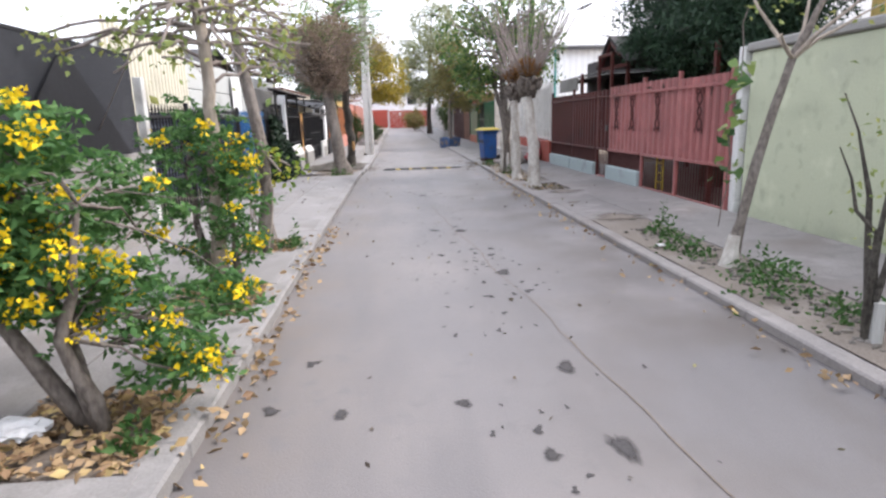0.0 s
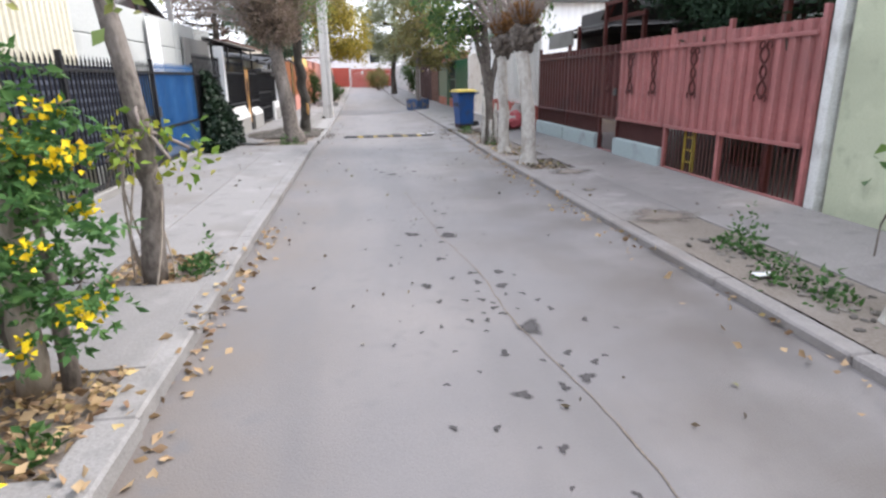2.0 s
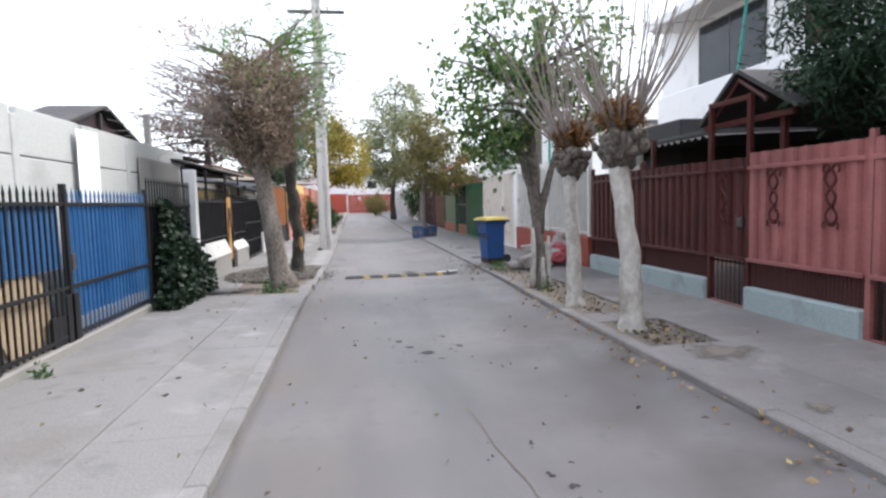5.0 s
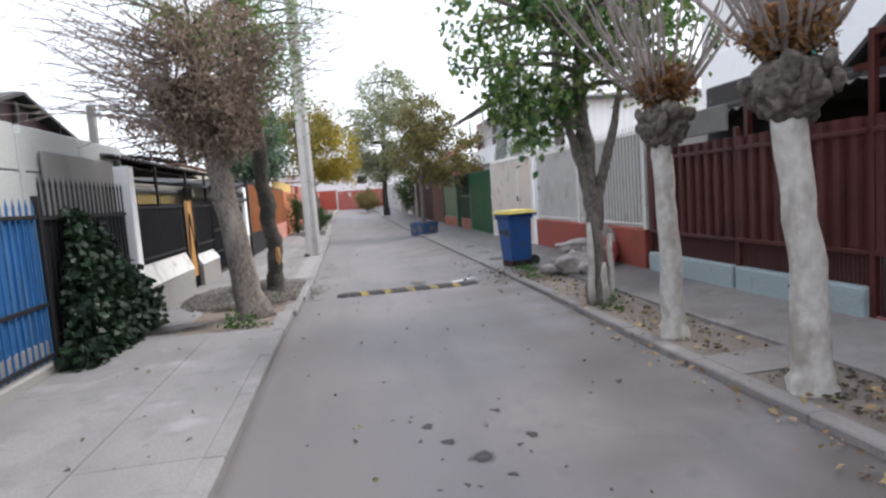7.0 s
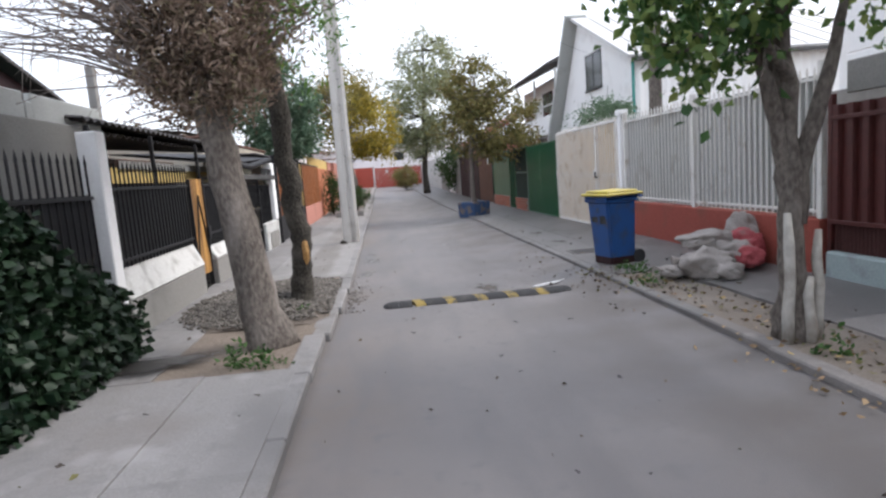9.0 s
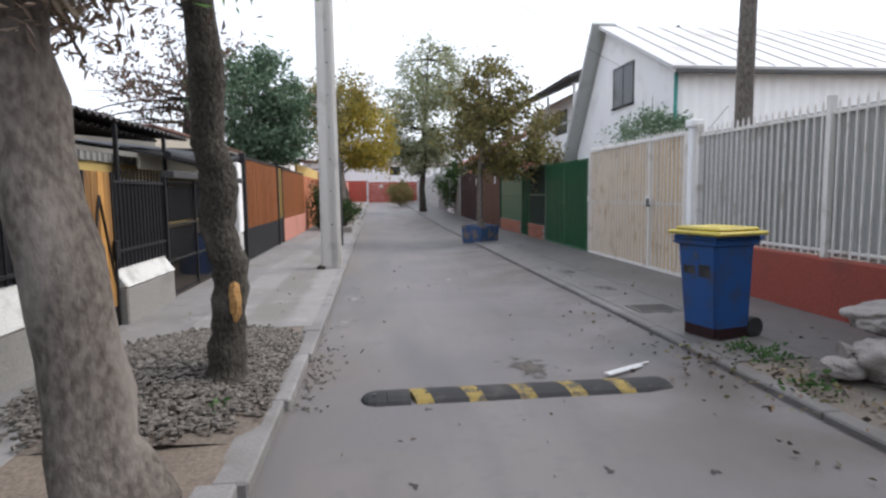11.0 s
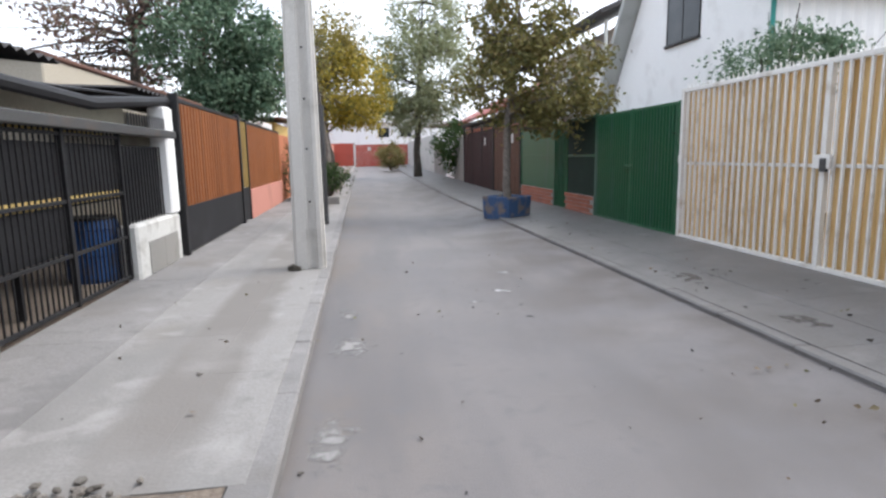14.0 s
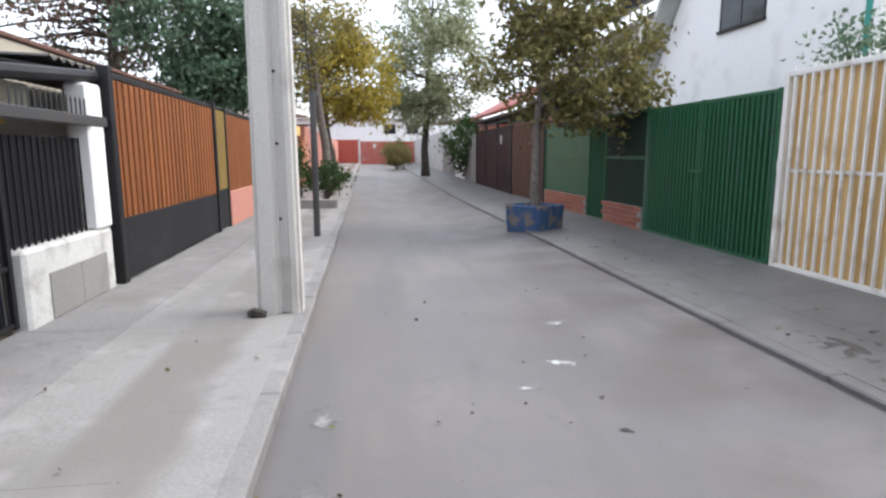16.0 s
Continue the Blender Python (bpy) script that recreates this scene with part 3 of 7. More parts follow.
bm = bmesh.new()
rows_y = [-400, -60, 42] + [42 + 6 * i for i in range(1, 16)] + [500]
cols_x = [-400, -40, -12, 0, 12, 40, 400]
gr = [[bm.verts.new((x, y, -0.06 + (ground_z(min(y, 132)) if y > 42 else 0))) for x in cols_x] for y in rows_y]
for j in range(len(rows_y) - 1):
    for i in range(len(cols_x) - 1):
        bm.faces.new((gr[j][i], gr[j][i + 1], gr[j + 1][i + 1], gr[j + 1][i]))
tagged(part("ground", bm, M_GROUND), "bare brown earth under the street and yards", kind="structure")
strip("road", KL - 0.15, KR + 0.02, -12, 90, 0.0, 0.5, M_ROAD, "worn grey road surface with sandy dust along its edge")


def kerb_row(name, x0, x1, y0, y1, z, mat, mat2, label, seed, drift=bend):
    """A row of kerb stones, each a piece of its own."""
    rng = random.Random(seed)
    root = thing(name, (0, 0, 0), label, kind="structure")
    y = y0
    lens = (0.9, 1.0, 1.2)
    kinds = [box_mesh("kerb_stone", mat, x0, x1, 0.002, ln - 0.002, -0.25, 0, 0.014) for ln in lens]
    later = [box_mesh("kerb_stone", mat2, x0, x1, 0.002, ln - 0.002, -0.25, 0, 0.014) for ln in lens]
    while y < y1:
        i = rng.randrange(3)
        dx = drift(y + 0.5 * lens[i])
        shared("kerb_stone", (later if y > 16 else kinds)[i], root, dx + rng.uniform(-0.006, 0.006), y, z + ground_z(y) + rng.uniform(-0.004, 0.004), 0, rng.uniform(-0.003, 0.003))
        y += lens[i]
    return root


def slabs(name, x0, x1, cuts, z, zx, mat, label, seed):
    """Poured pavement bays with joints between them."""
    rng = random.Random(seed)
    root = thing(name, (0, 0, 0), label, kind="structure")
    for a, b in zip(cuts, cuts[1:]):
        bm = bmesh.new()
        bx(bm, x0 + 0.0004, x1 - 0.0004, a + 0.001, b - 0.001, -0.2, 0, 0.002)
        for v in bm.verts:
            f = (v.co.x - x0) / (x1 - x0)
            if x1 == KL - 0.125 and f > 0.5:
                v.co.x += bend(v.co.y)
            if x0 == KR + 0.125 and f < 0.5:
                v.co.x += bend_right(v.co.y)
            v.co.z += z + zx * f + ground_z(v.co.y) + rng.uniform(-0.001, 0.001)
        part("bay", bm, mat, root)
    return root


kerb_row("kerb_left", KL - 0.21, KL, -8, 88, 0.091, M_KERB, M_KERB, "pale grey concrete kerb stones along the road", 1)
# the second kerb material carries the house shade in its colour
kerb_row("kerb_right", KR, KR + 0.15, -8, 88, 0.1035, M_PAVE_R, M_PAVE_SHADED, "worn grey concrete kerb stones with dusty edges", 2, bend_right)
# left: kerbside bays broken by three tree pits, and a walkway along the fences
slabs("pavement_left_kerbside", -1.5, KL - 0.125, [-8, -4, -1, 1, 2.75], 0.098, 0.0, M_PAVE, "grey concrete pavement bays beside the kerb", 3)
slabs("pavement_left_between_pits", -1.5, KL - 0.125, [3.55, 4.8], 0.098, 0.0, M_PAVE, "grey concrete strip between two tree pits", 4)
slabs("pavement_left_after_shrub", -1.5, KL - 0.125, [5.68, 7.0], 0.098, 0.0, M_PAVE, "grey concrete strip between tree pits", 5)
slabs("pavement_left_bright", -1.5, KL - 0.125, [7.75, 10.2, 12.6, 14.6, 16.35], 0.098, 0.0, M_PAVE, "pale concrete driveway bays beside the kerb", 6)
slabs("pavement_left_walkway", WL, -1.5012, [-8, -5.5, -3, -0.5, 2, 4.5, 7, 9.4, 12, 14.4, 16.35], 0.098, 0.01, M_PAVE, "grey concrete walkway beside the fences", 7)
slabs("pavement_left_gate_walk", WL, -1.95, [16.4, 18.2, 20.7, 23.2, 25.6, 28, 30.5, 33, 36, 40, 46, 52, 60, 70, 80], 0.092, 0.0, M_PAVE, "grey concrete walkway beside walls and gates", 8)
slabs("pavement_left_inner", -1.945, -1.10, [20.9, 23.2, 25.6, 28, 30.5, 33, 36, 40, 46, 52, 60, 70, 80], 0.092, 0.0, M_PAVE_DIRT, "grey concrete walkway bays", 9)
slabs("kerbside_cement_strip", -1.10, KL - 0.125, [20.9, 22.3, 23.9, 25.2, 27.5, 30, 33, 36.2, 44, 55, 70, 80], 0.0925, 0.004, M_PAVE_DIRT, "pale cement strip with brown dirt beside the kerb", 10)
strip("verge_far", -1.40, -0.92, 36.2, 86, 0.105, 0.8, M_DIRTSTRIP, "compacted earth verge further along the street", wob=0.002)
strip("earth_pit_mound", -1.95, KL - 0.1506, 16.36, 20.9, 0.085, 0.1, M_GROUND, "brown earth in a long tree pit", wob=0.03)
for i, (a, b) in enumerate(((2.75, 3.55), (4.8, 5.68), (7.0, 7.75))):
    strip("tree_pit_earth", -1.5, KL - 0.1506, a, b, 0.07, 0.1, M_SOIL, "dark earth in a tree pit strewn with dry leaves", wob=0.03, seed=i)
# right
slabs("pavement_right_walkway", 3.75, WR, [-8, -4, -1, 1.5, 4, 6.4, 8.8, 11.2, 13.5, 16], 0.115, 0.05, M_PAVE_R, "dusty grey concrete walkway beside the red gates", 11)
# from here on the right-hand concrete is darkened for shade in its colour
slabs("pavement_right_walkway_shaded", 3.75, WR, [16, 18.4, 20.8, 23.2, 25.8, 28.2, 30.6, 33, 36, 40, 45, 52, 60, 70, 80], 0.115, 0.05, M_PAVE_SHADED, "stained concrete walkway beside the board gate, house shade put in its grey", 15)
slabs("pavement_right_kerbside", KR + 0.125, 3.746, [8.1, 10.0, 11.55], 0.108, 0.006, M_PAVE_R, "dusty concrete bays beside the kerb", 12)
slabs("pavement_right_strip", KR + 0.125, 3.746, [12.75, 13.25], 0.108, 0.006, M_PAVE_R, "concrete strip between two tree pits", 13)
slabs("pavement_right_far", KR + 0.125, 3.746, [18.9, 20.6, 22, 24.5, 27, 29.5, 32, 35, 40, 46, 53, 60, 70, 80], 0.108, 0.006, M_PAVE_SHADED, "dusty concrete bays beside the kerb", 14)
strip("verge_right_earth", KR + 0.152, 3.746, -8, 8.1, 0.105, 0.15, M_DIRTSTRIP, "dusty earth verge with rubble and weeds", wob=0.012)
for a, b in ((11.55, 12.75), (13.25, 16.6), (16.6, 18.9)):
    strip("tree_pit_earth", KR + 0.152, 3.746, a, b, 0.085, 0.12, M_DIRTSTRIP, "dusty earth tree pit with fallen leaves", wob=0.03)


# ---- fences, gates and walls ----
def wall(name, x0, x1, y0, y1, z0, z1, mat, label, b=0.012, kind="structure"):
    bm = bmesh.new()
    bx(bm, x0, x1, y0, y1, z0, z1, b)
    return tagged(part(name, bm, mat), label, kind=kind)


def add(name, root, mat, x0, x1, y0, y1, z0, z1, b=0.006, label=""):
    bm = bmesh.new()
    o = root.location
    bx(bm, x0 - o.x, x1 - o.x, y0 - o.y, y1 - o.y, z0 - o.z, z1 - o.z, b)
    return part(name, bm, mat, root, label)


def add_ribbed(name, root, mat, x, y0, y1, z0, z1, pitch=0.14, depth=0.03, face=-1, label="", wave=False):
    """A ribbed sheet standing along y; face says which way its ribs show."""
    bm = bmesh.new()
    o = root.location
    prof = []
    n = max(1, int((y1 - y0) / pitch))
    p = (y1 - y0) / n
    for i in range(n):
        y = y0 + i * p
        if wave:
            prof += [(0, y), (0.5 * depth, y + 0.15 * p), (depth, y + 0.35 * p), (depth, y + 0.5 * p), (0.5 * depth, y + 0.75 * p)]
        else:
            prof += [(0, y), (0, y + 0.45 * p), (depth, y + 0.55 * p), (depth, y + 0.9 * p)]
    prof.append((0, y1))
    lo = [bm.verts.new((x + face * d - o.x, y - o.y, z0 - o.z)) for d, y in prof]
    hi = [bm.verts.new((x + face * d - o.x, y - o.y, z1 - o.z)) for d, y in prof]
    lo2 = [bm.verts.new((x - face * 0.004 + face * d - o.x, y - o.y, z0 - o.z)) for d, y in prof]
    hi2 = [bm.verts.new((x - face * 0.004 + face * d - o.x, y - o.y, z1 - o.z)) for d, y in prof]
    for i in range(len(prof) - 1):
        bm.faces.new((lo[i], lo[i + 1], hi[i + 1], hi[i]))
        bm.faces.new((lo2[i], hi2[i], hi2[i + 1], lo2[i + 1]))
        bm.faces.new((hi[i], hi[i + 1], hi2[i + 1], hi2[i]))
    return part(name, bm, mat, root, label)


BAR_CACHE = {}


def bar_mesh(mat, w, h, spear):
    key = (mat.name, w, round(h, 3), spear)
    if key not in BAR_CACHE:
        bm = bmesh.new()
        bx(bm, -w / 2, w / 2, -w / 2, w / 2, 0, h)
        if spear:
            a = [bm.verts.new(p) for p in ((-w, 0, h), (0, w * 0.5, h), (w, 0, h), (0, -w * 0.5, h), (0, 0, h + spear), )]
            for i in range(4):
                bm.faces.new((a[i], a[(i + 1) % 4], a[4]))
        me = bpy.data.meshes.new("bar")
        bm.to_mesh(me)
        bm.free()
        me.materials.append(mat)
        BAR_CACHE[key] = me
    return BAR_CACHE[key]


def bars(root, mat, x, y0, y1, z0, z1, pitch, w=0.016, spear=0.0, name="bar"):
    me = bar_mesh(mat, w, z1 - z0, spear)
    n = max(1, round((y1 - y0) / pitch))
    o = root.location
    for i in range(n + 1):
        shared(name, me, root, x - o.x, y0 + (y1 - y0) * i / n - o.y, z0 - o.z)


def scroll(root, mat, x, y, z, s=1.0):
    """A wrought ornament: two twisted flat bars with curled ends."""
    o = root.location
    for fl in (1, -1):
        bm = bmesh.new()
        pts = []
        for i in range(33):
            f = i / 32
            a = f * 3 * math.pi
            pts.append((x - o.x - 0.006 * fl, y - o.y + fl * 0.062 * s * math.sin(a) + 0.03 * s * (f - 0.5), z - o.z + (f - 0.5) * 0.56 * s))
        tube(bm, pts, [0.014] * 33, 5)
        for zc in (-0.28, 0.28):
            cur = [(x - o.x - 0.006 * fl, y - o.y + fl * (0.05 - 0.045 * math.cos(b)) * s, z - o.z + (zc + 0.045 * math.sin(b)) * s) for b in (0, 0.8, 1.6, 2.4, 3.2, 4.0)]
            tube(bm, cur, [0.011] * 6, 5)
        part("scroll_ornament", bm, mat, root)


# right side, green wall and red gates
gw = thing("garden_wall", (WR, 0, 0.1), "pale green rendered garden wall with worn coping", "wall")
add("wall_face", gw, M_GREENWALL, 5.0, 5.22, -8, 8.0, 0.05, 2.22, 0.02)
add("coping", gw, M_GREYWALL, 4.95, 5.27, -8, 8.04, 2.22, 2.33, 0.02, "weathered grey mortar coping")
add("end_post", gw, M_WHITEPAINT, 4.93, 5.24, 8.04, 8.17, 0.1, 2.3, 0.012, "white painted corner post")

XR = 4.92
rf = thing("red_fence", (XR, 8.2, 0.15), "red painted metal fence with ribbed sheet and low plinth", "fence")
for y in (8.22, 9.72, 11.08, 12.78, 13.55, 15.4, 17.45):
    add("post", rf, M_RED if y < 12.7 else M_REDD, XR - 0.03, XR + 0.03, y - 0.03, y + 0.03, 0.12, 2.12 if y not in (12.78, 13.55) else 2.75, 0.004)
add("lintel", rf, M_REDD, XR - 0.025, XR + 0.025, 12.81, 13.52, 2.68, 2.74, 0.004)
for a, b in ((8.25, 9.69), (9.75, 11.05), (11.11, 12.75), (12.81, 13.52), (13.58, 15.37), (15.43, 17.42)):
    add_ribbed("ribbed_sheet", rf, M_RED if a < 12.7 else M_REDD, XR + 0.012, a, b, 0.76, 2.0 if a < 9 or a > 12 else 2.04, 0.19, 0.05)
    for z in (0.74, 1.84):
        add("rail", rf, M_RED if a < 12.7 else M_REDD, XR - 0.06, XR - 0.04, a, b, z, z + 0.045, 0.004)
for a, b in ((8.25, 9.69), (9.75, 11.05), (12.81, 13.52)):
    bars(rf, M_REDD, XR, a + 0.05, b - 0.05, 0.17, 0.75, 0.085, 0.011)
    add("bottom_rail", rf, M_RED, XR - 0.02, XR + 0.02, a, b, 0.14, 0.18, 0.004)
for a, b in ((11.11, 12.75), (13.58, 15.37), (15.43, 17.42)):
    add("plinth", rf, M_PALEBLUE, XR - 0.1, XR + 0.08, a, b, 0.0, 0.44, 0.02, "pale blue painted concrete plinth")
    bars(rf, M_REDMESH, XR, a + 0.04, b - 0.04, 0.44, 0.75, 0.05, 0.012)
    add("backing_net", rf, M_REDMESH, XR + 0.02, XR + 0.026, a, b, 0.44, 0.75, 0)
for y in (8.98, 9.0 + 1.4, 11.5, 12.3, 13.2):
    scroll(rf, M_REDD, XR - 0.055, y, 1.5, 1.0)
add("latch_box", rf, M_STEEL, XR - 0.05, XR - 0.015, 12.86, 12.96, 1.15, 1.27, 0.006)
lad = thing("ladder", (5.15, 10.75, 0.13), "yellow painted short ladder behind the fence", "ladder")
add("stile", lad, M_LID, 5.1, 5.14, 10.62, 10.66, 0.13, 0.84)
add("stile", lad, M_LID, 5.1, 5.14, 10.86, 10.9, 0.13, 0.84)
for z in (0.25, 0.42, 0.6, 0.76):
    add("rung", lad, M_LID, 5.105, 5.135, 10.66, 10.86, z, z + 0.03)

# white post, red-based sheet fence
cf = thing("sheet_fence", (XR, 17.6, 0.15), "weathered grey sheet fence with white bars on a red base", "fence")
add("base_wall", cf, M_REDBASE, XR - 0.08, XR + 0.1, 17.55, 22.83, 0.0, 0.78, 0.015, "red painted base wall")
for y in (17.55, 20.2, 22.72):
    add("post", cf, M_BARWHITE, XR - 0.05, XR + 0.03, y, y + 0.07, 0.78, 2.5, 0.008)
add_ribbed("grey_sheet", cf, M_GREYSHEET, XR + 0.04, 17.62, 22.8, 0.8, 2.36, 0.12, 0.02)
for z in (0.84, 2.3):
    add("rail", cf, M_BARWHITE, XR - 0.015, XR + 0.015, 17.62, 22.72, z, z + 0.035, 0.004)
bars(cf, M_BARWHITE, XR - 0.01, 17.7, 22.66, 0.8, 2.4, 0.115, 0.02, 0.06)

XG = 4.86
pl = thing("gate_pillar", (XG, 22.75, 0.15), "white painted gate pillar with a small cap", "pillar")
add("shaft", pl, M_WHITEWALL, XG - 0.03, XG + 0.09, 22.84, 22.96, 0.1, 2.46, 0.01)
add("cap", pl, M_WHITEWALL, XG - 0.06, XG + 0.14, 22.8, 23.0, 2.46, 2.57, 0.015)

yg = thing("board_gate", (XG, 22.9, 0.15), "yellow board gate behind white bars in a white frame", "gate")
for y in (23.04, 24.2, 27.05):
    add("stile", yg, M_BARWHITE, XG - 0.035, XG + 0.035, y - 0.035, y + 0.035, 0.14, 2.42, 0.006)
for a, b in ((23.075, 24.165), (24.235, 27.015)):
    for z in (0.15, 2.36):
        add("rail", yg, M_BARWHITE, XG - 0.03, XG + 0.03, a, b, z, z + 0.06, 0.006)
    add("middle_rail", yg, M_BARWHITE, XG + 0.012, XG + 0.03, a, b, 1.28, 1.32, 0.004)
    n = round((b - a) / 0.155)
    w = (b - a) / n
    board = box_mesh("board", M_PLANK, 0, 0.018, 0.003, w - 0.003, 0, 2.15, 0.003)
    for i in range(n):
        shared("board", board, yg, 0.035, a + i * w - 22.9, 0.21 - 0.15)
    bars(yg, M_BARWHITE, XG - 0.012, a + 0.1, b - 0.1, 0.2, 2.36, 0.132, 0.028)
    bars(yg, M_BARWHITE, XG, a + 0.05, b - 0.05, 2.42, 2.44, 0.1, 0.012, 0.05, "spike")
add("lock_plate", yg, M_BARWHITE, XG - 0.07, XG - 0.03, 24.06, 24.28, 1.27, 1.42, 0.006)
add("lock_box", yg, M_STEEL, XG - 0.09, XG - 0.035, 24.1, 24.18, 1.24, 1.38, 0.006, "grey steel lock box")
add("bell_plate", yg, M_BARWHITE, XG - 0.06, XG - 0.035, 26.98, 27.06, 1.3, 1.42, 0.004)

gg = thing("green_gate", (XG, 27.1, 0.15), "dark green barred gate backed with green sheet", "gate")
for y in (27.15, 28.75, 30.35):
    add("stile", gg, M_GREEN, XG - 0.03, XG + 0.03, y - 0.03, y + 0.03, 0.14, 2.26, 0.005)
for a, b in ((27.18, 28.72), (28.78, 30.32)):
    add_ribbed("sheet", gg, M_DARKNET, XG + 0.045, a, b, 0.16, 2.16, 0.16, 0.02)
    for z in (0.15, 2.2):
        add("rail", gg, M_GREEN, XG - 0.025, XG + 0.025, a, b, z, z + 0.05, 0.005)
    bars(gg, M_GREEN, XG, a + 0.05, b - 0.05, 0.2, 2.2, 0.105, 0.045)
add("latch", gg, M_GREEN, XG - 0.06, XG - 0.02, 28.6, 28.95, 1.22, 1.26, 0.004)

gn = thing("green_screen_fence", (XG, 30.4, 0.15), "green shade net fence on a low brick base", "fence")
for y in (30.4, 32.15, 33.05, 36.2):
    add("post", gn, M_GREEN, XG - 0.03, XG + 0.03, y - 0.03, y + 0.03, 0.12, 2.3, 0.005)
add("net", gn, M_DARKNET, XG - 0.01, XG + 0.01, 30.44, 32.11, 0.56, 2.22, 0.002, "almost black shade net")
add("sheet", gn, M_GREEN, XG - 0.01, XG + 0.01, 33.09, 36.16, 0.56, 2.22, 0.002, "plain green sheet")
add("door_leaf", gn, M_GREEN, XG - 0.015, XG + 0.01, 32.19, 33.01, 0.16, 2.2, 0.006, "dark green metal door")
bars(gn, M_GREEN, XG - 0.024, 32.25, 32.95, 0.18, 2.18, 0.1, 0.016)
for a, b in ((30.44, 32.11), (33.09, 36.16)):
    for z in (2.22, 1.4):
        add("rail", gn, M_GREEN, XG - 0.025, XG + 0.025, a, b, z, z + 0.05, 0.005)
    add("mortar_core", gn, M_GREYWALL, XG - 0.05, XG + 0.07, a, b, 0.0, 0.555, 0.0)
brick = box_mesh("brick", M_BRICK, -0.008, 0.10, 0.006, 0.286, 0.005, 0.083, 0.006)
for a, b in ((30.44, 32.11), (33.09, 36.16)):
    for r in range(5):
        y = a - (0.145 if r % 2 else 0.0)
        while y < b - 0.05:
            if y > a - 0.01 and y + 0.29 < b + 0.1:
                shared("brick", brick, gn, -0.055, y - 30.4, 0.1 + r * 0.09 - 0.14)
            y += 0.292

bw = thing("board_gate", (XG, 36.3, 0.15), "brown wooden board gate with dark frame", "gate")
n = 22
board = box_mesh("board", M_BROWNWOOD, -0.012, 0.012, 0.003, 0.155, 0, 2.2, 0.004)
for i in range(n):
    shared("board", board, bw, 0.0, 0.1 + i * 0.162, 0.05)
for y in (36.33, 40.05):
    add("post", bw, M_BLACK, XG - 0.05, XG + 0.05, y - 0.05, y + 0.05, 0.1, 2.55, 0.008)
add("top_rail", bw, M_BLACK, XG - 0.03, XG + 0.03, 36.38, 40.0, 2.45, 2.52, 0.006)
add("white_plate", bw, M_WHITEPAINT, XG - 0.03, XG - 0.014, 37.2, 37.42, 1.85, 2.15, 0.003)
dr = thing("sheet_gate", (XG, 40.1, 0.15), "dark red sheet metal gate", "gate")
add_ribbed("ribbed_sheet", dr, M_DARKRED, XG, 40.15, 46.3, 0.15, 2.45, 0.15, 0.025)
for y in (40.15, 42.2, 44.3, 46.3):
    add("post", dr, M_BLACK, XG - 0.05, XG + 0.04, y - 0.04, y + 0.04, 0.1, 2.75, 0.008)
add("top_rail", dr, M_BLACK, XG - 0.03, XG + 0.03, 40.15, 46.3, 2.6, 2.67, 0.006)
add("canopy_edge", dr, M_ROOF, XG - 0.12, XG + 1.6, 36.4, 46.4, 2.78, 2.88, 0.01, "thin dark canopy over the gates")
add("white_plate", dr, M_WHITEPAINT, XG - 0.045, XG - 0.03, 41.4, 41.6, 1.85, 2.15, 0.003)
wall("boundary_wall_far", XG, XG + 0.2, 46.4, 58, 0.0, 2.35, M_GREYWALL, "stained pale boundary wall further along the street")
wall("boundary_wall_white", XG - 0.02, XG + 0.2, 49.5, 52.5, 0.0, 2.3, M_WHITEWALL, "white painted stretch of boundary wall")
wall("boundary_wall_end", XG, XG + 0.2, 58.1, 80, 0.3, 2.9, M_PALEPANEL, "pale boundary wall near the end of the street")

# left side
XL = WL
nf = thing("net_fence", (XL, 0, 0.1), "black shade net fence on a grey base wall", "fence")
add("base_wall", nf, M_GREYWALL, XL - 0.14, XL, -8, 8.3, 0.05, 1.2, 0.015, "grey rendered base wall")
add("net", nf, M_MESH, XL - 0.06, XL - 0.045, -8, 8.3, 1.2, 2.35, 0.0)
for y in (-2, 0.5, 3, 5.5):
    add("post", nf, M_BLACK, XL - 0.1, XL - 0.062, y, y + 0.05, 1.2, 2.4, 0.004)
add("top_rail", nf, M_BLACK, XL - 0.08, XL - 0.04, -8, 8.3, 2.35, 2.39, 0.004)
bm = bmesh.new()
for p in range(3):
    y = 0.4 + 2.6 * p
    v = [bm.verts.new(q) for q in ((0.02, y, 1.15), (0.02, y + 1.1, 2.2), (0.025, y + 2.3, 1.1), (0.015, y + 1.1, 1.12))]
    bm.faces.new((v[0], v[1], v[3]))
    bm.faces.new((v[1], v[2], v[3]))
tagged(part("net_fold", bm, M_BLACKPANEL, nf), "loose folds of black net")
wp = thing("fence_post", (XL, 8.4, 0.1), "white painted square fence post", "post")
add("shaft", wp, M_WHITEPAINT, XL - 0.05, XL + 0.06, 8.33, 8.44, 0.1, 2.12, 0.01)

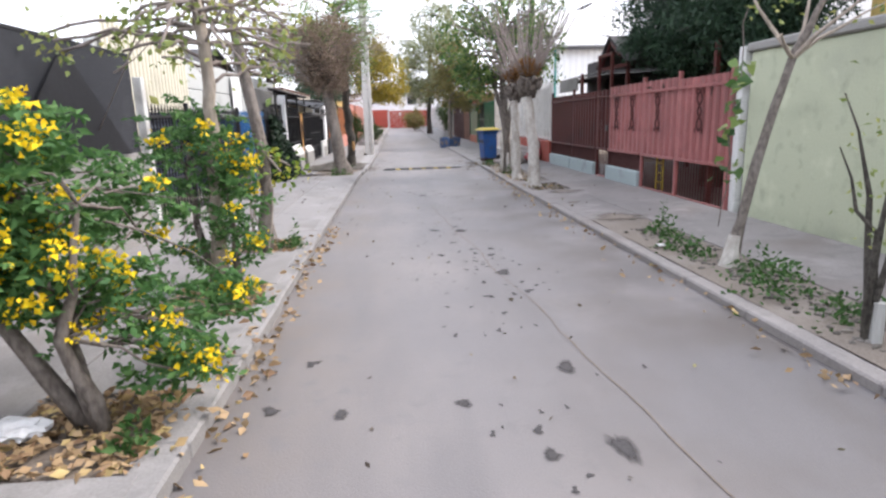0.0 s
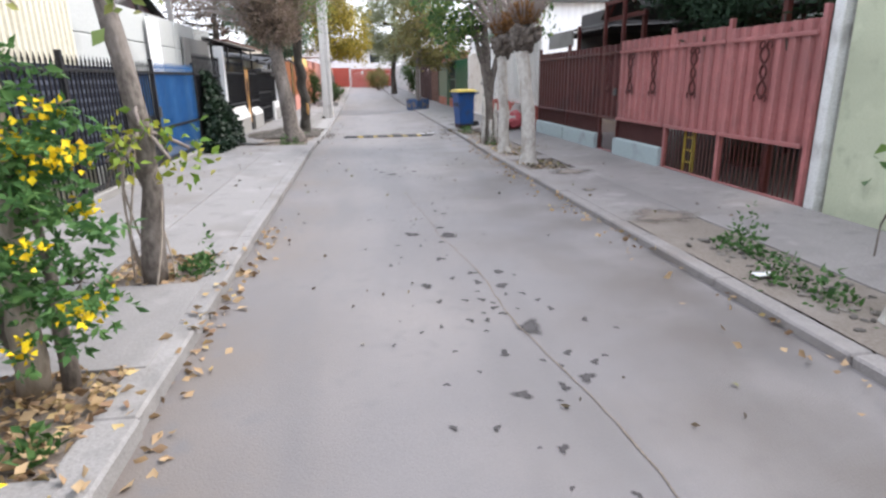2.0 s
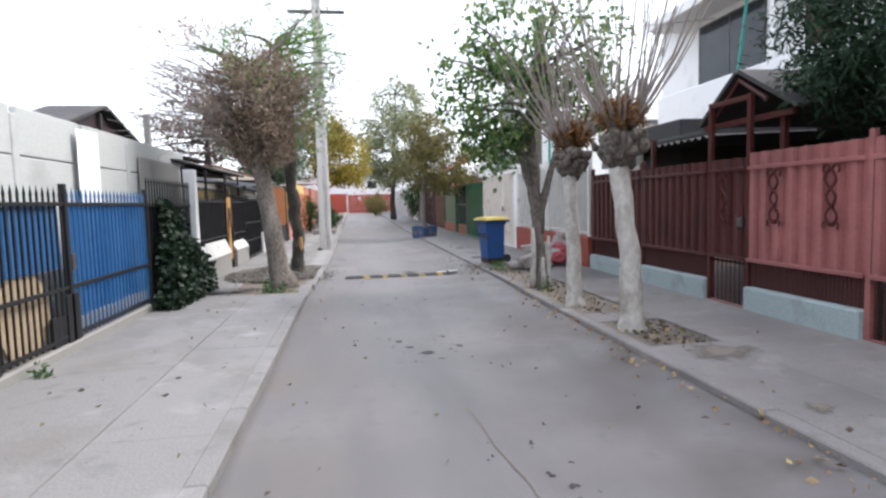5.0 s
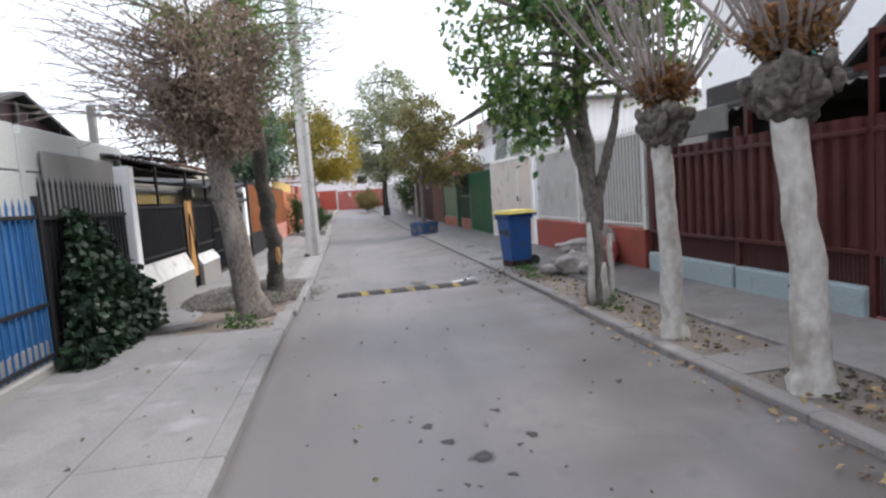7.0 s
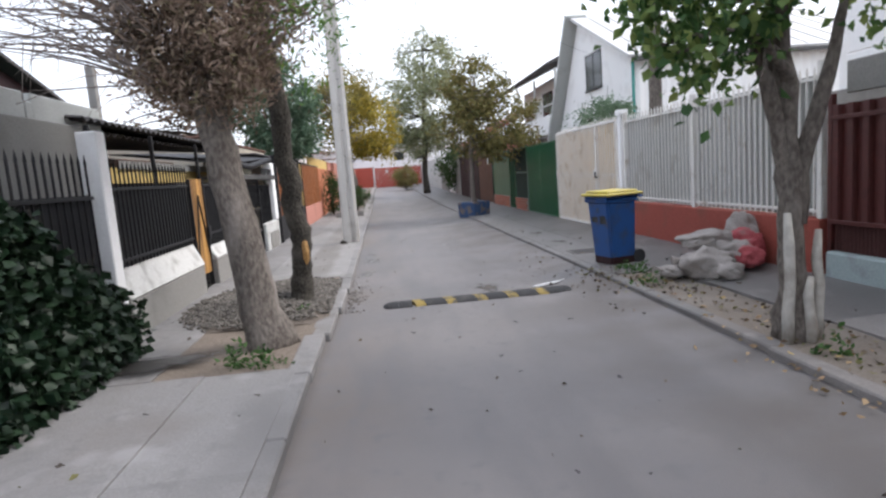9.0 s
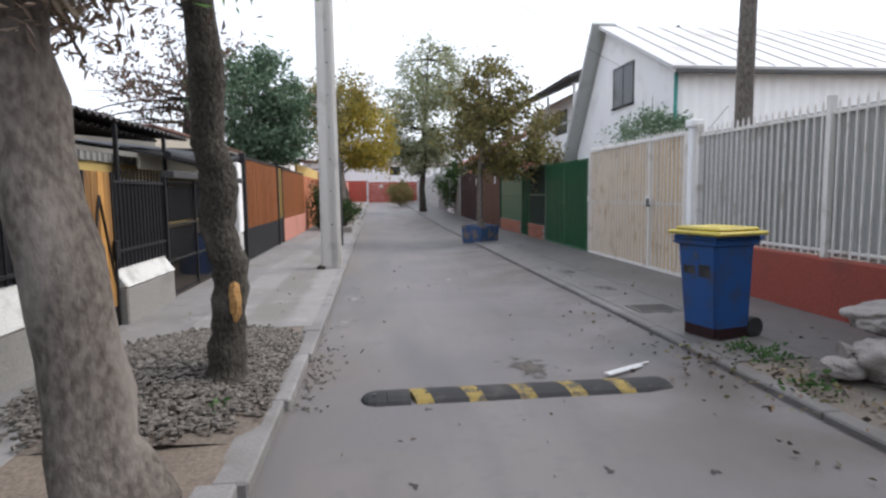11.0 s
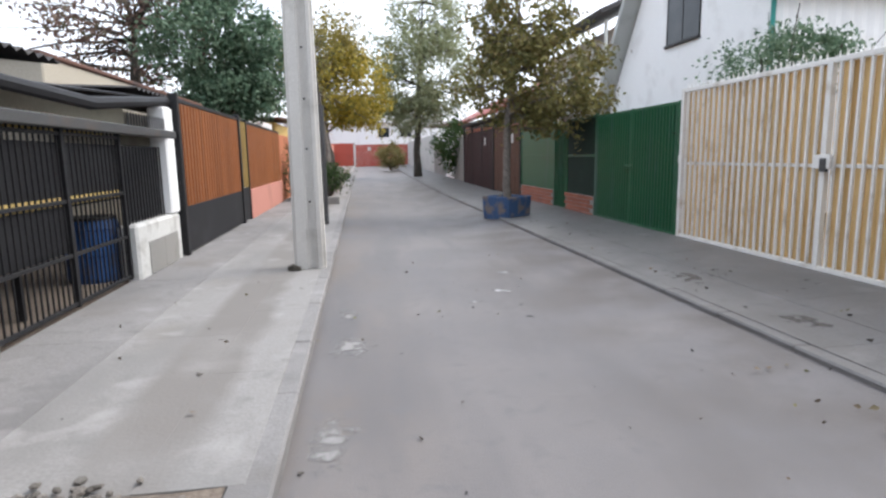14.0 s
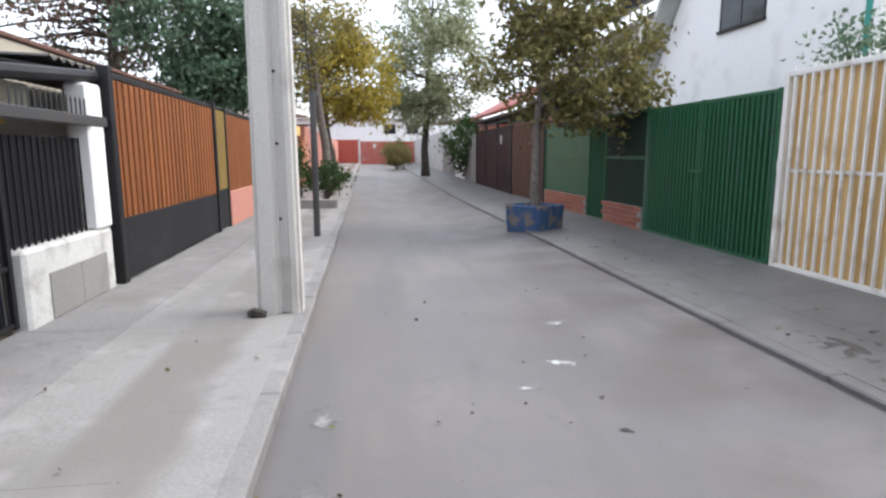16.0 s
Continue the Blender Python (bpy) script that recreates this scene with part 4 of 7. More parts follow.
bf = thing("barred_fence", (XL, 8.5, 0.1), "black barred fence with dark blue check net behind", "fence")
add("kerb_base", bf, M_GREYWALL, XL - 0.08, XL + 0.05, 8.5, 15.3, 0.0, 0.2, 0.02)
for y in (8.5, 10.0, 11.6, 12.95, 15.35):
    add("post", bf, M_BLACK, XL - 0.03, XL + 0.03, y - 0.03, y + 0.03, 0.15, 1.85, 0.004)
for a, b in ((8.53, 9.97), (10.03, 11.57), (11.63, 12.92), (12.98, 15.32)):
    for z in (0.24, 0.75, 1.62):
        add("rail", bf, M_BLACK, XL - 0.018, XL + 0.018, a, b, z, z + 0.04, 0.003)
    bars(bf, M_BLUE if a > 12.95 else M_BLACK, XL + 0.005, a + 0.05, b - 0.05, 0.22, 1.72, 0.11, 0.018, 0.1)
for a, b in ((8.53, 9.97), (10.03, 11.57)):
    add("check_net", bf, M_CHECK, XL - 0.035, XL - 0.025, a, b, 0.5, 1.7, 0.0, "dark blue check net")
    sq = box_mesh("net_patch", M_DOT, 0, 0.006, 0, 0.05, 0, 0.045)
    for i in range(int((b - a) / 0.11)):
        for k in range(11):
            shared("net_patch", sq, bf, -0.024, a + 0.03 + i * 0.11 - 8.5, 0.44 + k * 0.105)
add_ribbed("blue_sheet", bf, M_BLUE, XL - 0.05, 11.65, 12.9, 0.98, 1.62, 0.1, 0.015, 1, "blue painted ribbed sheet")
add_ribbed("blue_sheet", bf, M_BLUE, XL - 0.04, 13.0, 15.32, 0.4, 1.66, 0.1, 0.015, 1, "blue painted ribbed sheet")
bm = bmesh.new()
tube(bm, [(-0.12, 12.25 - 8.5, 0.48), (-0.08, 12.25 - 8.5, 0.48)], [0.43, 0.43], 28)
part("round_board", bm, M_PALEWOOD, bf, "round pale wooden board")
add("foot_panel", bf, M_BLACKPANEL, XL - 0.03, XL + 0.012, 12.55, 12.92, 0.2, 0.5, 0.004)
add("concrete_sill", bf, M_GREYWALL, XL - 0.1, XL - 0.02, 13.0, 15.3, 0.18, 0.42, 0.015)
add("lock_plate", bf, M_BLACK, XL + 0.01, XL + 0.03, 12.82, 13.1, 0.15, 0.7, 0.004)
add("lock_plate", bf, M_STEEL, XL + 0.02, XL + 0.04, 12.98, 13.06, 0.95, 1.12, 0.004)

iv = thing("panel_fence", (XL, 15.0, 0.1), "black barred fence with black panels overgrown with ivy", "fence")
add("base", iv, M_GREYWALL, XL - 0.08, XL + 0.04, 15.4, 17.7, 0.0, 0.3, 0.02)
add("panel", iv, M_BLACKPANEL, XL - 0.04, XL - 0.025, 15.4, 17.7, 0.3, 1.65, 0.0)
bars(iv, M_BLACK, XL, 15.45, 17.65, 0.3, 1.95, 0.12, 0.018, 0.1)
for z in (0.4, 1.6):
    add("rail", iv, M_BLACK, XL - 0.018, XL + 0.018, 15.4, 17.7, z, z + 0.04, 0.003)

pb = thing("panel_wall", (-3.3, 9, 0.1), "pale concrete slab wall with posts behind the fences", "wall")
for y in np.arange(8.4, 19.2, 1.55):
    add("post", pb, M_PALEPANEL, -3.38, -3.26, y, y + 0.12, 0.0, 2.6, 0.01)
    for z in np.arange(0.05, 2.4, 0.53):
        if y < 18.5:
            add("slab", pb, M_PALEPANEL, -3.34, -3.27, y + 0.12, y + 1.55, z, z + 0.518, 0.012)

cs_ = thing("ribbed_sheet_screen", (-3.22, 8.5, 0.1), "cream ribbed sheet screen above the barred fence", "screen")
add_ribbed("sheet", cs_, M_CREAM, -3.2, 8.5, 11.4, 0.1, 2.85, 0.13, 0.03, 1)
add_ribbed("white_sheet", cs_, M_WHITEBRIGHT, -3.2, 14.35, 14.9, 0.1, 2.6, 0.18, 0.04, 1)
add("dark_slab", cs_, M_GREYWALL, -3.24, -3.2, 16.55, 18.7, 0.1, 2.42, 0.01, "stained grey wall slab")
p1 = thing("gate_pillar", (XL, 17.9, 0.1), "white painted concrete pillar at the fence end", "pillar")
add("shaft", p1, M_WHITEWALL, XL - 0.12, XL + 0.08, 17.78, 17.98, 0.05, 2.28, 0.012)

lw = thing("low_wall", (XL, 18, 0.1), "white-topped grey low wall with black barred panels", "fence")
for a, b, zt in ((17.99, 20.62, 0.84), (21.34, 22.9, 0.72)):
    add("lower_wall", lw, M_GREYWALL, XL - 0.12, XL + 0.1, a, b, 0.0, 0.5, 0.015)
    bm = bmesh.new()
    bx(bm, XL - 0.11 - lw.location.x, XL + 0.115 - lw.location.x, a - 18, b - 18, 0.4, zt - 0.1, 0.02)
    for v in bm.verts:
        if v.co.z > 0.5 and v.co.x > 0:
            v.co.x -= 0.13
    part("white_band", bm, M_WHITEPAINT, lw, "worn white painted sloping coping")
add("panel", lw, M_BLACKPANEL, XL - 0.03, XL - 0.02, 18.0, 20.6, 0.84, 1.72, 0.0)
add("panel", lw, M_BLACKPANEL, XL - 0.03, XL - 0.02, 21.36, 22.9, 0.72, 1.72, 0.0)
bars(lw, M_BLACK, XL, 18.05, 20.58, 0.84, 1.92, 0.11, 0.016, 0.08)
bars(lw, M_BLACK, XL, 21.4, 22.85, 0.72, 1.8, 0.11, 0.016, 0.08)
for a, b in ((18.0, 20.6), (21.36, 22.9)):
    for z in (0.9, 1.68):
        add("rail", lw, M_BLACK, XL - 0.015, XL + 0.015, a, b, z, z + 0.035, 0.003)
wg = thing("wooden_gate", (XL, 20.64, 0.1), "narrow gate of yellow pine boards in a black frame", "gate")
for y in (20.66, 21.3):
    add("stile", wg, M_BLACK, XL - 0.025, XL + 0.025, y - 0.02, y + 0.02, 0.1, 1.8, 0.004)
board = box_mesh("board", M_GATEWOOD, -0.012, 0.012, 0.003, 0.142, 0, 1.48, 0.003)
for i in range(4):
    shared("board", board, wg, 0.0, 0.045 + i * 0.148, 0.22)
bm = bmesh.new()
tube(bm, [(0.025, 0.05, 0.5), (0.025, 0.33, 1.45)], [0.012] * 2, 4)
tube(bm, [(0.025, 0.61, 0.5), (0.025, 0.33, 1.45)], [0.012] * 2, 4)
part("brace", bm, M_BLACK, wg, "thin black diagonal braces")
bars(wg, M_BLACK, XL, 20.7, 21.26, 0.12, 0.32, 0.08, 0.014)
add("lock_box", wg, M_BLACK, XL + 0.02, XL + 0.06, 21.22, 21.32, 0.85, 1.05, 0.006)

bg_ = thing("barred_gate", (XL, 22.95, 0.1), "black barred car gate with black upper panels", "gate")
for y in (22.97, 24.3, 25.6):
    add("stile", bg_, M_BLACK, XL - 0.025, XL + 0.025, y - 0.025, y + 0.025, 0.12, 1.8, 0.004)
for a, b in ((23.0, 24.27), (24.33, 25.57)):
    for z in (0.14, 0.6, 1.1, 1.72):
        add("rail", bg_, M_BLACK, XL - 0.018, XL + 0.018, a, b, z, z + 0.035, 0.003)
    bars(bg_, M_BLACK, XL, a + 0.04, b - 0.04, 0.14, 1.82, 0.095, 0.014, 0.1)
    add("panel", bg_, M_BLACKPANEL, XL - 0.035, XL - 0.025, a, b, 0.64 if a < 24 else 1.06, 1.66, 0.0)
    add("yellow_band", bg_, M_YELLOWWALL, XL - 0.024, XL - 0.018, a + 0.03, b - 0.03, 1.08, 1.16, 0.0, "yellow painted strip")
add("inner_floor", bg_, M_GROUND, XL - 3.0, XL - 0.05, 22.9, 25.7, 0.0, 0.1, 0.0, "dull brown yard floor")

w2 = thing("low_wall", (XL, 25.65, 0.1), "white painted pillar and low wall with grey tiles", "fence")
add("lower_wall", w2, M_WHITEPAINT, XL - 0.12, XL + 0.1, 25.65, 27.3, 0.0, 0.74, 0.03)
for i in range(2):
    add("tile", w2, M_GREYWALL, XL + 0.1, XL + 0.112, 25.98 + 0.56 * i, 26.535 + 0.56 * i, 0.1, 0.5, 0.004)
add("pillar", w2, M_WHITEWALL, XL - 0.12, XL + 0.115, 26.98, 27.3, 0.74, 2.2, 0.03)
add("panel", w2, M_BLACKPANEL, XL - 0.03, XL - 0.02, 25.7, 26.95, 0.76, 1.66, 0.0)
bars(w2, M_BLACK, XL, 25.72, 26.95, 0.74, 1.66, 0.1, 0.016)
bars(w2, M_STEEL, XL + 0.1, 25.7, 27.2, 1.86, 2.0, 0.09, 0.012, 0.05, "spike")
add("beam", w2, M_STEEL, XL - 0.05, XL + 0.13, 23.0, 27.35, 1.78, 1.88, 0.008, "grey steel beam over the gate")

og = thing("slatted_gate", (XL, 27.4, 0.1), "orange wooden slat gate with black lower panel", "gate")
XS = XL + 0.1
for y in (27.45, 31.75):
    add("post", og, M_BLACK, XS - 0.06, XS + 0.06, y - 0.06, y + 0.06, 0.05, 2.42, 0.008)
add("lower_panel", og, M_BLACKPANEL, XS - 0.03, XS + 0.03, 27.51, 31.69, 0.12, 0.8, 0.006)
add("backing", og, M_BLACKPANEL, XS - 0.035, XS - 0.025, 27.51, 31.69, 0.8, 2.3, 0.0)
add("top_rail", og, M_BLACK, XS - 0.03, XS + 0.03, 27.51, 31.69, 2.3, 2.36, 0.005)
slat = box_mesh("slat", M_SLAT, -0.015, 0.03, 0, 0.112, 0, 1.49, 0.006)
for i in range(25):
    shared("slat", slat, og, 0.1, 0.12 + i * 0.1675, 0.7)
og2 = thing("slatted_fence", (XL, 31.8, 0.1), "orange slat fence on a pink wall with narrow door", "fence")
add("door_leaf", og2, M_OLIVE, XS - 0.02, XS + 0.02, 31.85, 32.6, 0.85, 2.3, 0.005, "olive reed-covered narrow door")
add("door_foot", og2, M_BLACKPANEL, XS - 0.02, XS + 0.022, 31.85, 32.6, 0.12, 0.84, 0.005)
add("post", og2, M_BLACK, XS - 0.04, XS + 0.04, 32.61, 32.69, 0.05, 2.36, 0.005)
add("pink_wall", og2, M_PINK, XS - 0.09, XS + 0.05, 32.7, 38.2, 0.0, 0.78, 0.015, "pink rendered low wall")
add("backing", og2, M_BLACKPANEL, XS - 0.035, XS - 0.025, 32.7, 38.2, 0.78, 2.25, 0.0)
add("top_rail", og2, M_BLACK, XS - 0.03, XS + 0.03, 32.7, 38.2, 2.27, 2.33, 0.005)
slat = box_mesh("slat", M_SLAT, -0.015, 0.025, 0, 0.075, 0, 1.49, 0.005)
for i in range(56):
    shared("slat", slat, og2, 0.1, 0.95 + i * 0.0967, 0.68)
wall("boundary_wall_pink", XL - 0.1, XL + 0.12, 38.25, 48, 0.0, 2.25, M_ORANGEWALL, "orange pink rendered boundary wall")
wall("boundary_wall_pink_far", XL - 0.1, XL + 0.1, 48.1, 80, 0.0, 2.75, M_PINK, "pink boundary wall towards the end of the street")

# end of the street
eg = thing("end_gate", (1, 80, 0.5), "brick red double gate at the end of the street", "gate")
bm = bmesh.new()
n = 40
for i in range(n):
    x = -0.5 + 5.5 * i / n
    bx(bm, x - 1.0, x - 1.0 + 5.5 / n - 0.01, 0, 0.05 - 0.02 * (i % 2), 0.02, 2.25)
part("leaf", bm, M_ENDRED, eg)
add("post", eg, M_WHITEPAINT, -0.72, -0.5, 79.95, 80.1, 0.45, 3.0, 0.02)
add("post", eg, M_WHITEPAINT, 5.02, 5.2, 79.95, 80.1, 0.45, 3.0, 0.02)
add("plate", eg, M_WHITEPAINT, 0.75, 1.05, 79.93, 79.96, 2.1, 2.5, 0.005)
wall("end_wall_left", -14, -0.72, 80, 80.25, 0.2, 2.9, M_ENDRED, "brick red wall at the end of the street")
wall("end_wall_right", 5.2, 16, 80, 80.25, 0.2, 2.9, M_WHITEWALL, "white wall at the end of the street")


# ---- houses behind the fences ----
def window(root, x, y0, y1, z0, z1, face=-1, frame_mat=None):
    """A window on a wall that faces the street, with frame, sill, glass and one upright."""
    fm = frame_mat or M_WHITEPAINT
    w = thing("window", (0, 0, 0), "")
    w.name = "window"
    w.parent = root
    w.matrix_parent_inverse = Matrix.Translation(-root.location)
    x1 = x + face * 0.03
    lo, hi = min(x, x1), max(x, x1)
    add("pane", w, M_GLASS, lo + 0.01, hi - 0.012, y0, y1, z0, z1, 0)
    for a, b in ((y0 - 0.05, y0), (y1, y1 + 0.05), ((y0 + y1) / 2 - 0.02, (y0 + y1) / 2 + 0.02)):
        add("frame_side", w, fm, lo, hi + 0.01, a, b, z0 - 0.05, z1 + 0.05, 0.004)
    add("frame_top", w, fm, lo, hi + 0.008, y0, y1, z1, z1 + 0.05, 0.004)
    add("sill", w, fm, min(lo, lo + face * 0.05), hi, y0 - 0.08, y1 + 0.08, z0 - 0.06, z0, 0.006)
    return w


def slope(bm, a, b, c, d, t=0.06):
    """A roof plane through four corners, t thick."""
    q = [Vector(p) for p in (a, b, c, d)]
    n = (q[1] - q[0]).cross(q[2] - q[0]).normalized()
    if n.z < 0:
        n = -n
    lo = [bm.verts.new(p) for p in q]
    hi = [bm.verts.new(p + n * t) for p in q]
    bm.faces.new(lo)
    bm.faces.new(hi[::-1])
    for i in range(4):
        bm.faces.new((lo[i], hi[i], hi[(i + 1) % 4], lo[(i + 1) % 4]))


def corrugated(bm, a, b, c, d, pitch=0.18, amp=0.025, t=0.01):
    """A corrugated roof sheet; waves run along a-b and repeat towards d-c."""
    a, b, c, d = (Vector(p) for p in (a, b, c, d))
    n = max(2, int((d - a).length / pitch) * 4)
    up = (b - a).cross(d - a).normalized()
    if up.z < 0:
        up = -up
    r1, r2, r3, r4 = [], [], [], []
    for i in range(n + 1):
        f = i / n
        o = up * amp * math.sin(i * math.pi / 2)
        p, q = a.lerp(d, f) + o, b.lerp(c, f) + o
        r1.append(bm.verts.new(p)); r2.append(bm.verts.new(q))
        r3.append(bm.verts.new(p - up * t)); r4.append(bm.verts.new(q - up * t))
    for i in range(n):
        bm.faces.new((r1[i], r1[i + 1], r2[i + 1], r2[i]))
        bm.faces.new((r3[i], r4[i], r4[i + 1], r3[i + 1]))
        bm.faces.new((r1[i], r3[i], r3[i + 1], r1[i + 1]))
        bm.faces.new((r2[i], r2[i + 1], r4[i + 1], r4[i]))


# white gabled house on the right: a gable end along the street, corrugated sheets on the wall that faces down the street
wh = thing("white_house", (8.3, 33, 0.1), "white two-storey house with a steep gabled roof", "house")
bm = bmesh.new()
prof = [(29.9, 0), (37.6, 0), (37.6, 2.9), (34.75, 7.0), (29.9, 4.75)]
lo = [bm.verts.new((0, y - 33, z)) for y, z in prof]
hi = [bm.verts.new((9, y - 33, z)) for y, z in prof]
bm.faces.new(lo[::-1])
bm.faces.new(hi)
for i in range(len(prof)):
    j = (i + 1) % len(prof)
    bm.faces.new((lo[i], lo[j], hi[j], hi[i]))
part("wall", bm, M_WHITEWALL, wh)
bm = bmesh.new()
slope(bm, (-0.3, 34.85 - 33, 7.08), (9.2, 34.85 - 33, 7.08), (9.2, 29.5 - 33, 4.6), (-0.3, 29.5 - 33, 4.6), 0.1)
part("roof", bm, M_ROOFLIGHT, wh, "pale sheet roof slope")
bm = bmesh.new()
for i in range(12):
    x = 0.35 + i * 0.76
    bx(bm, x, x + 0.05, 0, 0.045, 0, 0.03)
for v in bm.verts:
    v.co = Vector((v.co.x, 29.55 - 33 + (v.co.y / 0.045) * 5.2, 4.73 + (v.co.y / 0.045) * 2.41 + v.co.z))
part("roof_ribs", bm, M_GREYSHEET, wh)
bm = bmesh.new()
slope(bm, (-0.5, 34.7 - 33, 7.2), (0.35, 34.7 - 33, 7.2), (0.35, 37.95 - 33, 2.5), (-0.5, 37.95 - 33, 2.5), 0.16)
part("steep_gable_board", bm, M_PALEPANEL, wh, "broad pale board along the steep gable edge")
window(wh, 8.3, 32.5, 34.0, 4.3, 5.55, -1, M_BLACK)
bm = bmesh.new()
tube(bm, [(-0.02, 29.82 - 33, 0), (-0.02, 29.82 - 33, 4.55), (-0.02, 29.6 - 33, 4.68)], [0.05, 0.05, 0.05], 8)
part("downpipe", bm, M_PIPE, wh, "blue-green painted downpipe")
add("gutter", wh, M_STEEL, 8.1, 17.3, 29.42, 29.52, 4.6, 4.72, 0.01, "dark gutter under the eaves")
bm = bmesh.new()
px = [8.36 + 0.15 * i for i in range(60)]
fr = [[bm.verts.new((x - 8.3, 29.88 - 33 - (0.05 if i % 2 else 0.0), z)) for i, x in enumerate(px)] for z in (0.0, 4.5)]
bk = [[bm.verts.new((x - 8.3, 29.897 - 33, z)) for x in px] for z in (0.0, 4.5)]
for i in range(len(px) - 1):
    bm.faces.new((fr[0][i], fr[0][i + 1], fr[1][i + 1], fr[1][i]))
    bm.faces.new((bk[0][i], bk[1][i], bk[1][i + 1], bk[0][i + 1]))
    bm.faces.new((fr[1][i], fr[1][i + 1], bk[1][i + 1], bk[1][i]))
part("sheet_wall", bm, M_WHITEBRIGHT, wh, "white corrugated sheet cladding")

h2 = thing("balcony_house", (9.2, 42, 0.1), "white two-storey house with a balcony and dark eaves", "house")
add("wall", h2, M_WHITEWALL, 9.6, 16, 38.2, 49, 0.0, 6.1, 0.02)
add("balcony_slab", h2, M_WHITEWALL, 8.4, 9.6, 38.4, 46.0, 3.1, 3.3, 0.02)
add("balcony_front", h2, M_WHITEWALL, 8.4, 8.5, 38.4, 46.0, 3.3, 4.0, 0.02)
for y in (38.5, 42.2, 45.8):
    add("balcony_post", h2, M_WHITEPAINT, 8.42, 8.52, y, y + 0.1, 4.0, 6.0, 0.01)
for a, b in ((38.6, 42.2), (42.3, 45.8)):
    add("balcony_rail", h2, M_WHITEPAINT, 8.42, 8.5, a, b, 4.45, 4.52, 0.01)
window(h2, 9.6, 39.0, 41.2, 3.9, 5.5, -1, M_BROWNWOOD)
window(h2, 9.6, 42.8, 44.6, 3.9, 5.5, -1, M_BROWNWOOD)
bm = bmesh.new()
slope(bm, (-1.2, -4.2, 5.95), (-1.2, 7.2, 5.95), (3.5, 7.2, 8.0), (3.5, -4.2, 8.0), 0.14)
part("roof", bm, M_ROOF, h2, "dark brown tiled roof with deep eaves")
add("upper_wall", h2, M_WHITEWALL, 10.3, 16, 38.2, 49, 6.1, 6.5, 0.02)
add("side_wall", h2, M_WHITEWALL, 11.4, 16, 38.2, 49, 6.5, 7.0, 0.02)
h3 = thing("red_roof_house", (7.5, 54, 0.1), "low house with a red tiled roof", "house")
add("wall", h3, M_PINK, 7.4, 13, 47.5, 60, 0.0, 3.4, 0.02)
bm = bmesh.new()
slope(bm, (-0.9, -7, 3.4), (-0.9, 6.5, 3.4), (2.6, 6.5, 5.2), (2.6, -7, 5.2), 0.14)
part("roof", bm, M_ENDRED, h3, "red tiled roof")
window(h3, 7.4, 49, 50.4, 1.2, 2.6)

# behind the red fence
h4 = thing("white_block_house", (10, 14, 0.1), "white two-storey house with a balcony window", "house")
add("wall", h4, M_WHITEWALL, 9.2, 15, 12.5, 22.5, 0.0, 6.2, 0.02)
add("parapet", h4, M_WHITEWALL, 8.5, 9.2, 13.5, 21.5, 2.9, 3.15, 0.02)
add("rail_wall", h4, M_WHITEWALL, 8.5, 8.6, 13.5, 21.5, 3.15, 4.2, 0.02)
add("balcony_post", h4, M_WHITEWALL, 8.5, 8.62, 17.0, 17.15, 4.2, 6.0, 0.01)
add("slab_over", h4, M_WHITEWALL, 8.3, 9.2, 13.2, 21.7, 6.0, 6.25, 0.02)
add("roof_slab", h4, M_ROOFLIGHT, 9.0, 15.2, 12.3, 22.7, 6.25, 6.4, 0.02, "thin pale roof slab")
window(h4, 9.2, 18.2, 20.6, 4.3, 5.8, -1, M_STEEL)
add("balcony_door", h4, M_BROWNWOOD, 9.16, 9.198, 16.2, 17.0, 3.2, 5.4, 0.006, "brown wooden balcony door")
bm = bmesh.new()
tube(bm, [(-1.55, 4.2, 3.1), (-1.35, 4.0, 5.9)], [0.035, 0.035], 8)
part("light_blue_pipe", bm, M_PIPE, h4, "light blue upright pipe")
cp = thing("carport", (6.5, 13, 0.1), "dark gabled carport roof on red steel posts", "carport")
for x, y in ((5.15, 9.1), (5.15, 12.5), (5.15, 15.5), (8.0, 9.1), (8.0, 12.5), (8.0, 15.5)):
    add("post", cp, M_REDD, x - 0.035, x + 0.035, y - 0.035, y + 0.035, 0.0, 2.5, 0.004)
bm = bmesh.new()
corrugated(bm, (-0.7, -4.1, 2.2), (-0.7, -0.2, 2.2), (2.4, -0.2, 2.45), (2.4, -4.1, 2.45))
part("roof_sheet", bm, M_ROOF, cp)
bm = bmesh.new()
slope(bm, (-1.55, -0.9, 2.38), (2.4, -0.9, 2.38), (2.4, 0.1, 2.95), (-1.55, 0.1, 2.95), 0.05)
slope(bm, (-1.55, 0.1, 2.95), (2.4, 0.1, 2.95), (2.4, 0.88, 2.38), (-1.55, 0.88, 2.38), 0.05)
part("gable_roof", bm, M_ROOF, cp, "dark gabled roof")
bm = bmesh.new()
corrugated(bm, (-1.3, 0.95, 2.28), (2.4, 0.95, 2.42), (2.4, 4.5, 2.42), (-1.3, 4.5, 2.28))
part("flat_roof_sheet", bm, M_ROOF, cp, "low dark corrugated roof sheet")
bm = bmesh.new()
tube(bm, [(-1.5, 0.62, 2.42), (-1.5, 0.1, 2.86), (-1.5, -0.4, 2.55)], [0.03] * 3, 6)
part("rafter", bm, M_REDD, cp)
add("roof_edge", cp, M_STEEL, 5.16, 5.2, 13.95, 15.9, 2.42, 2.47, 0.004, "grey sheet edge of the low roof")
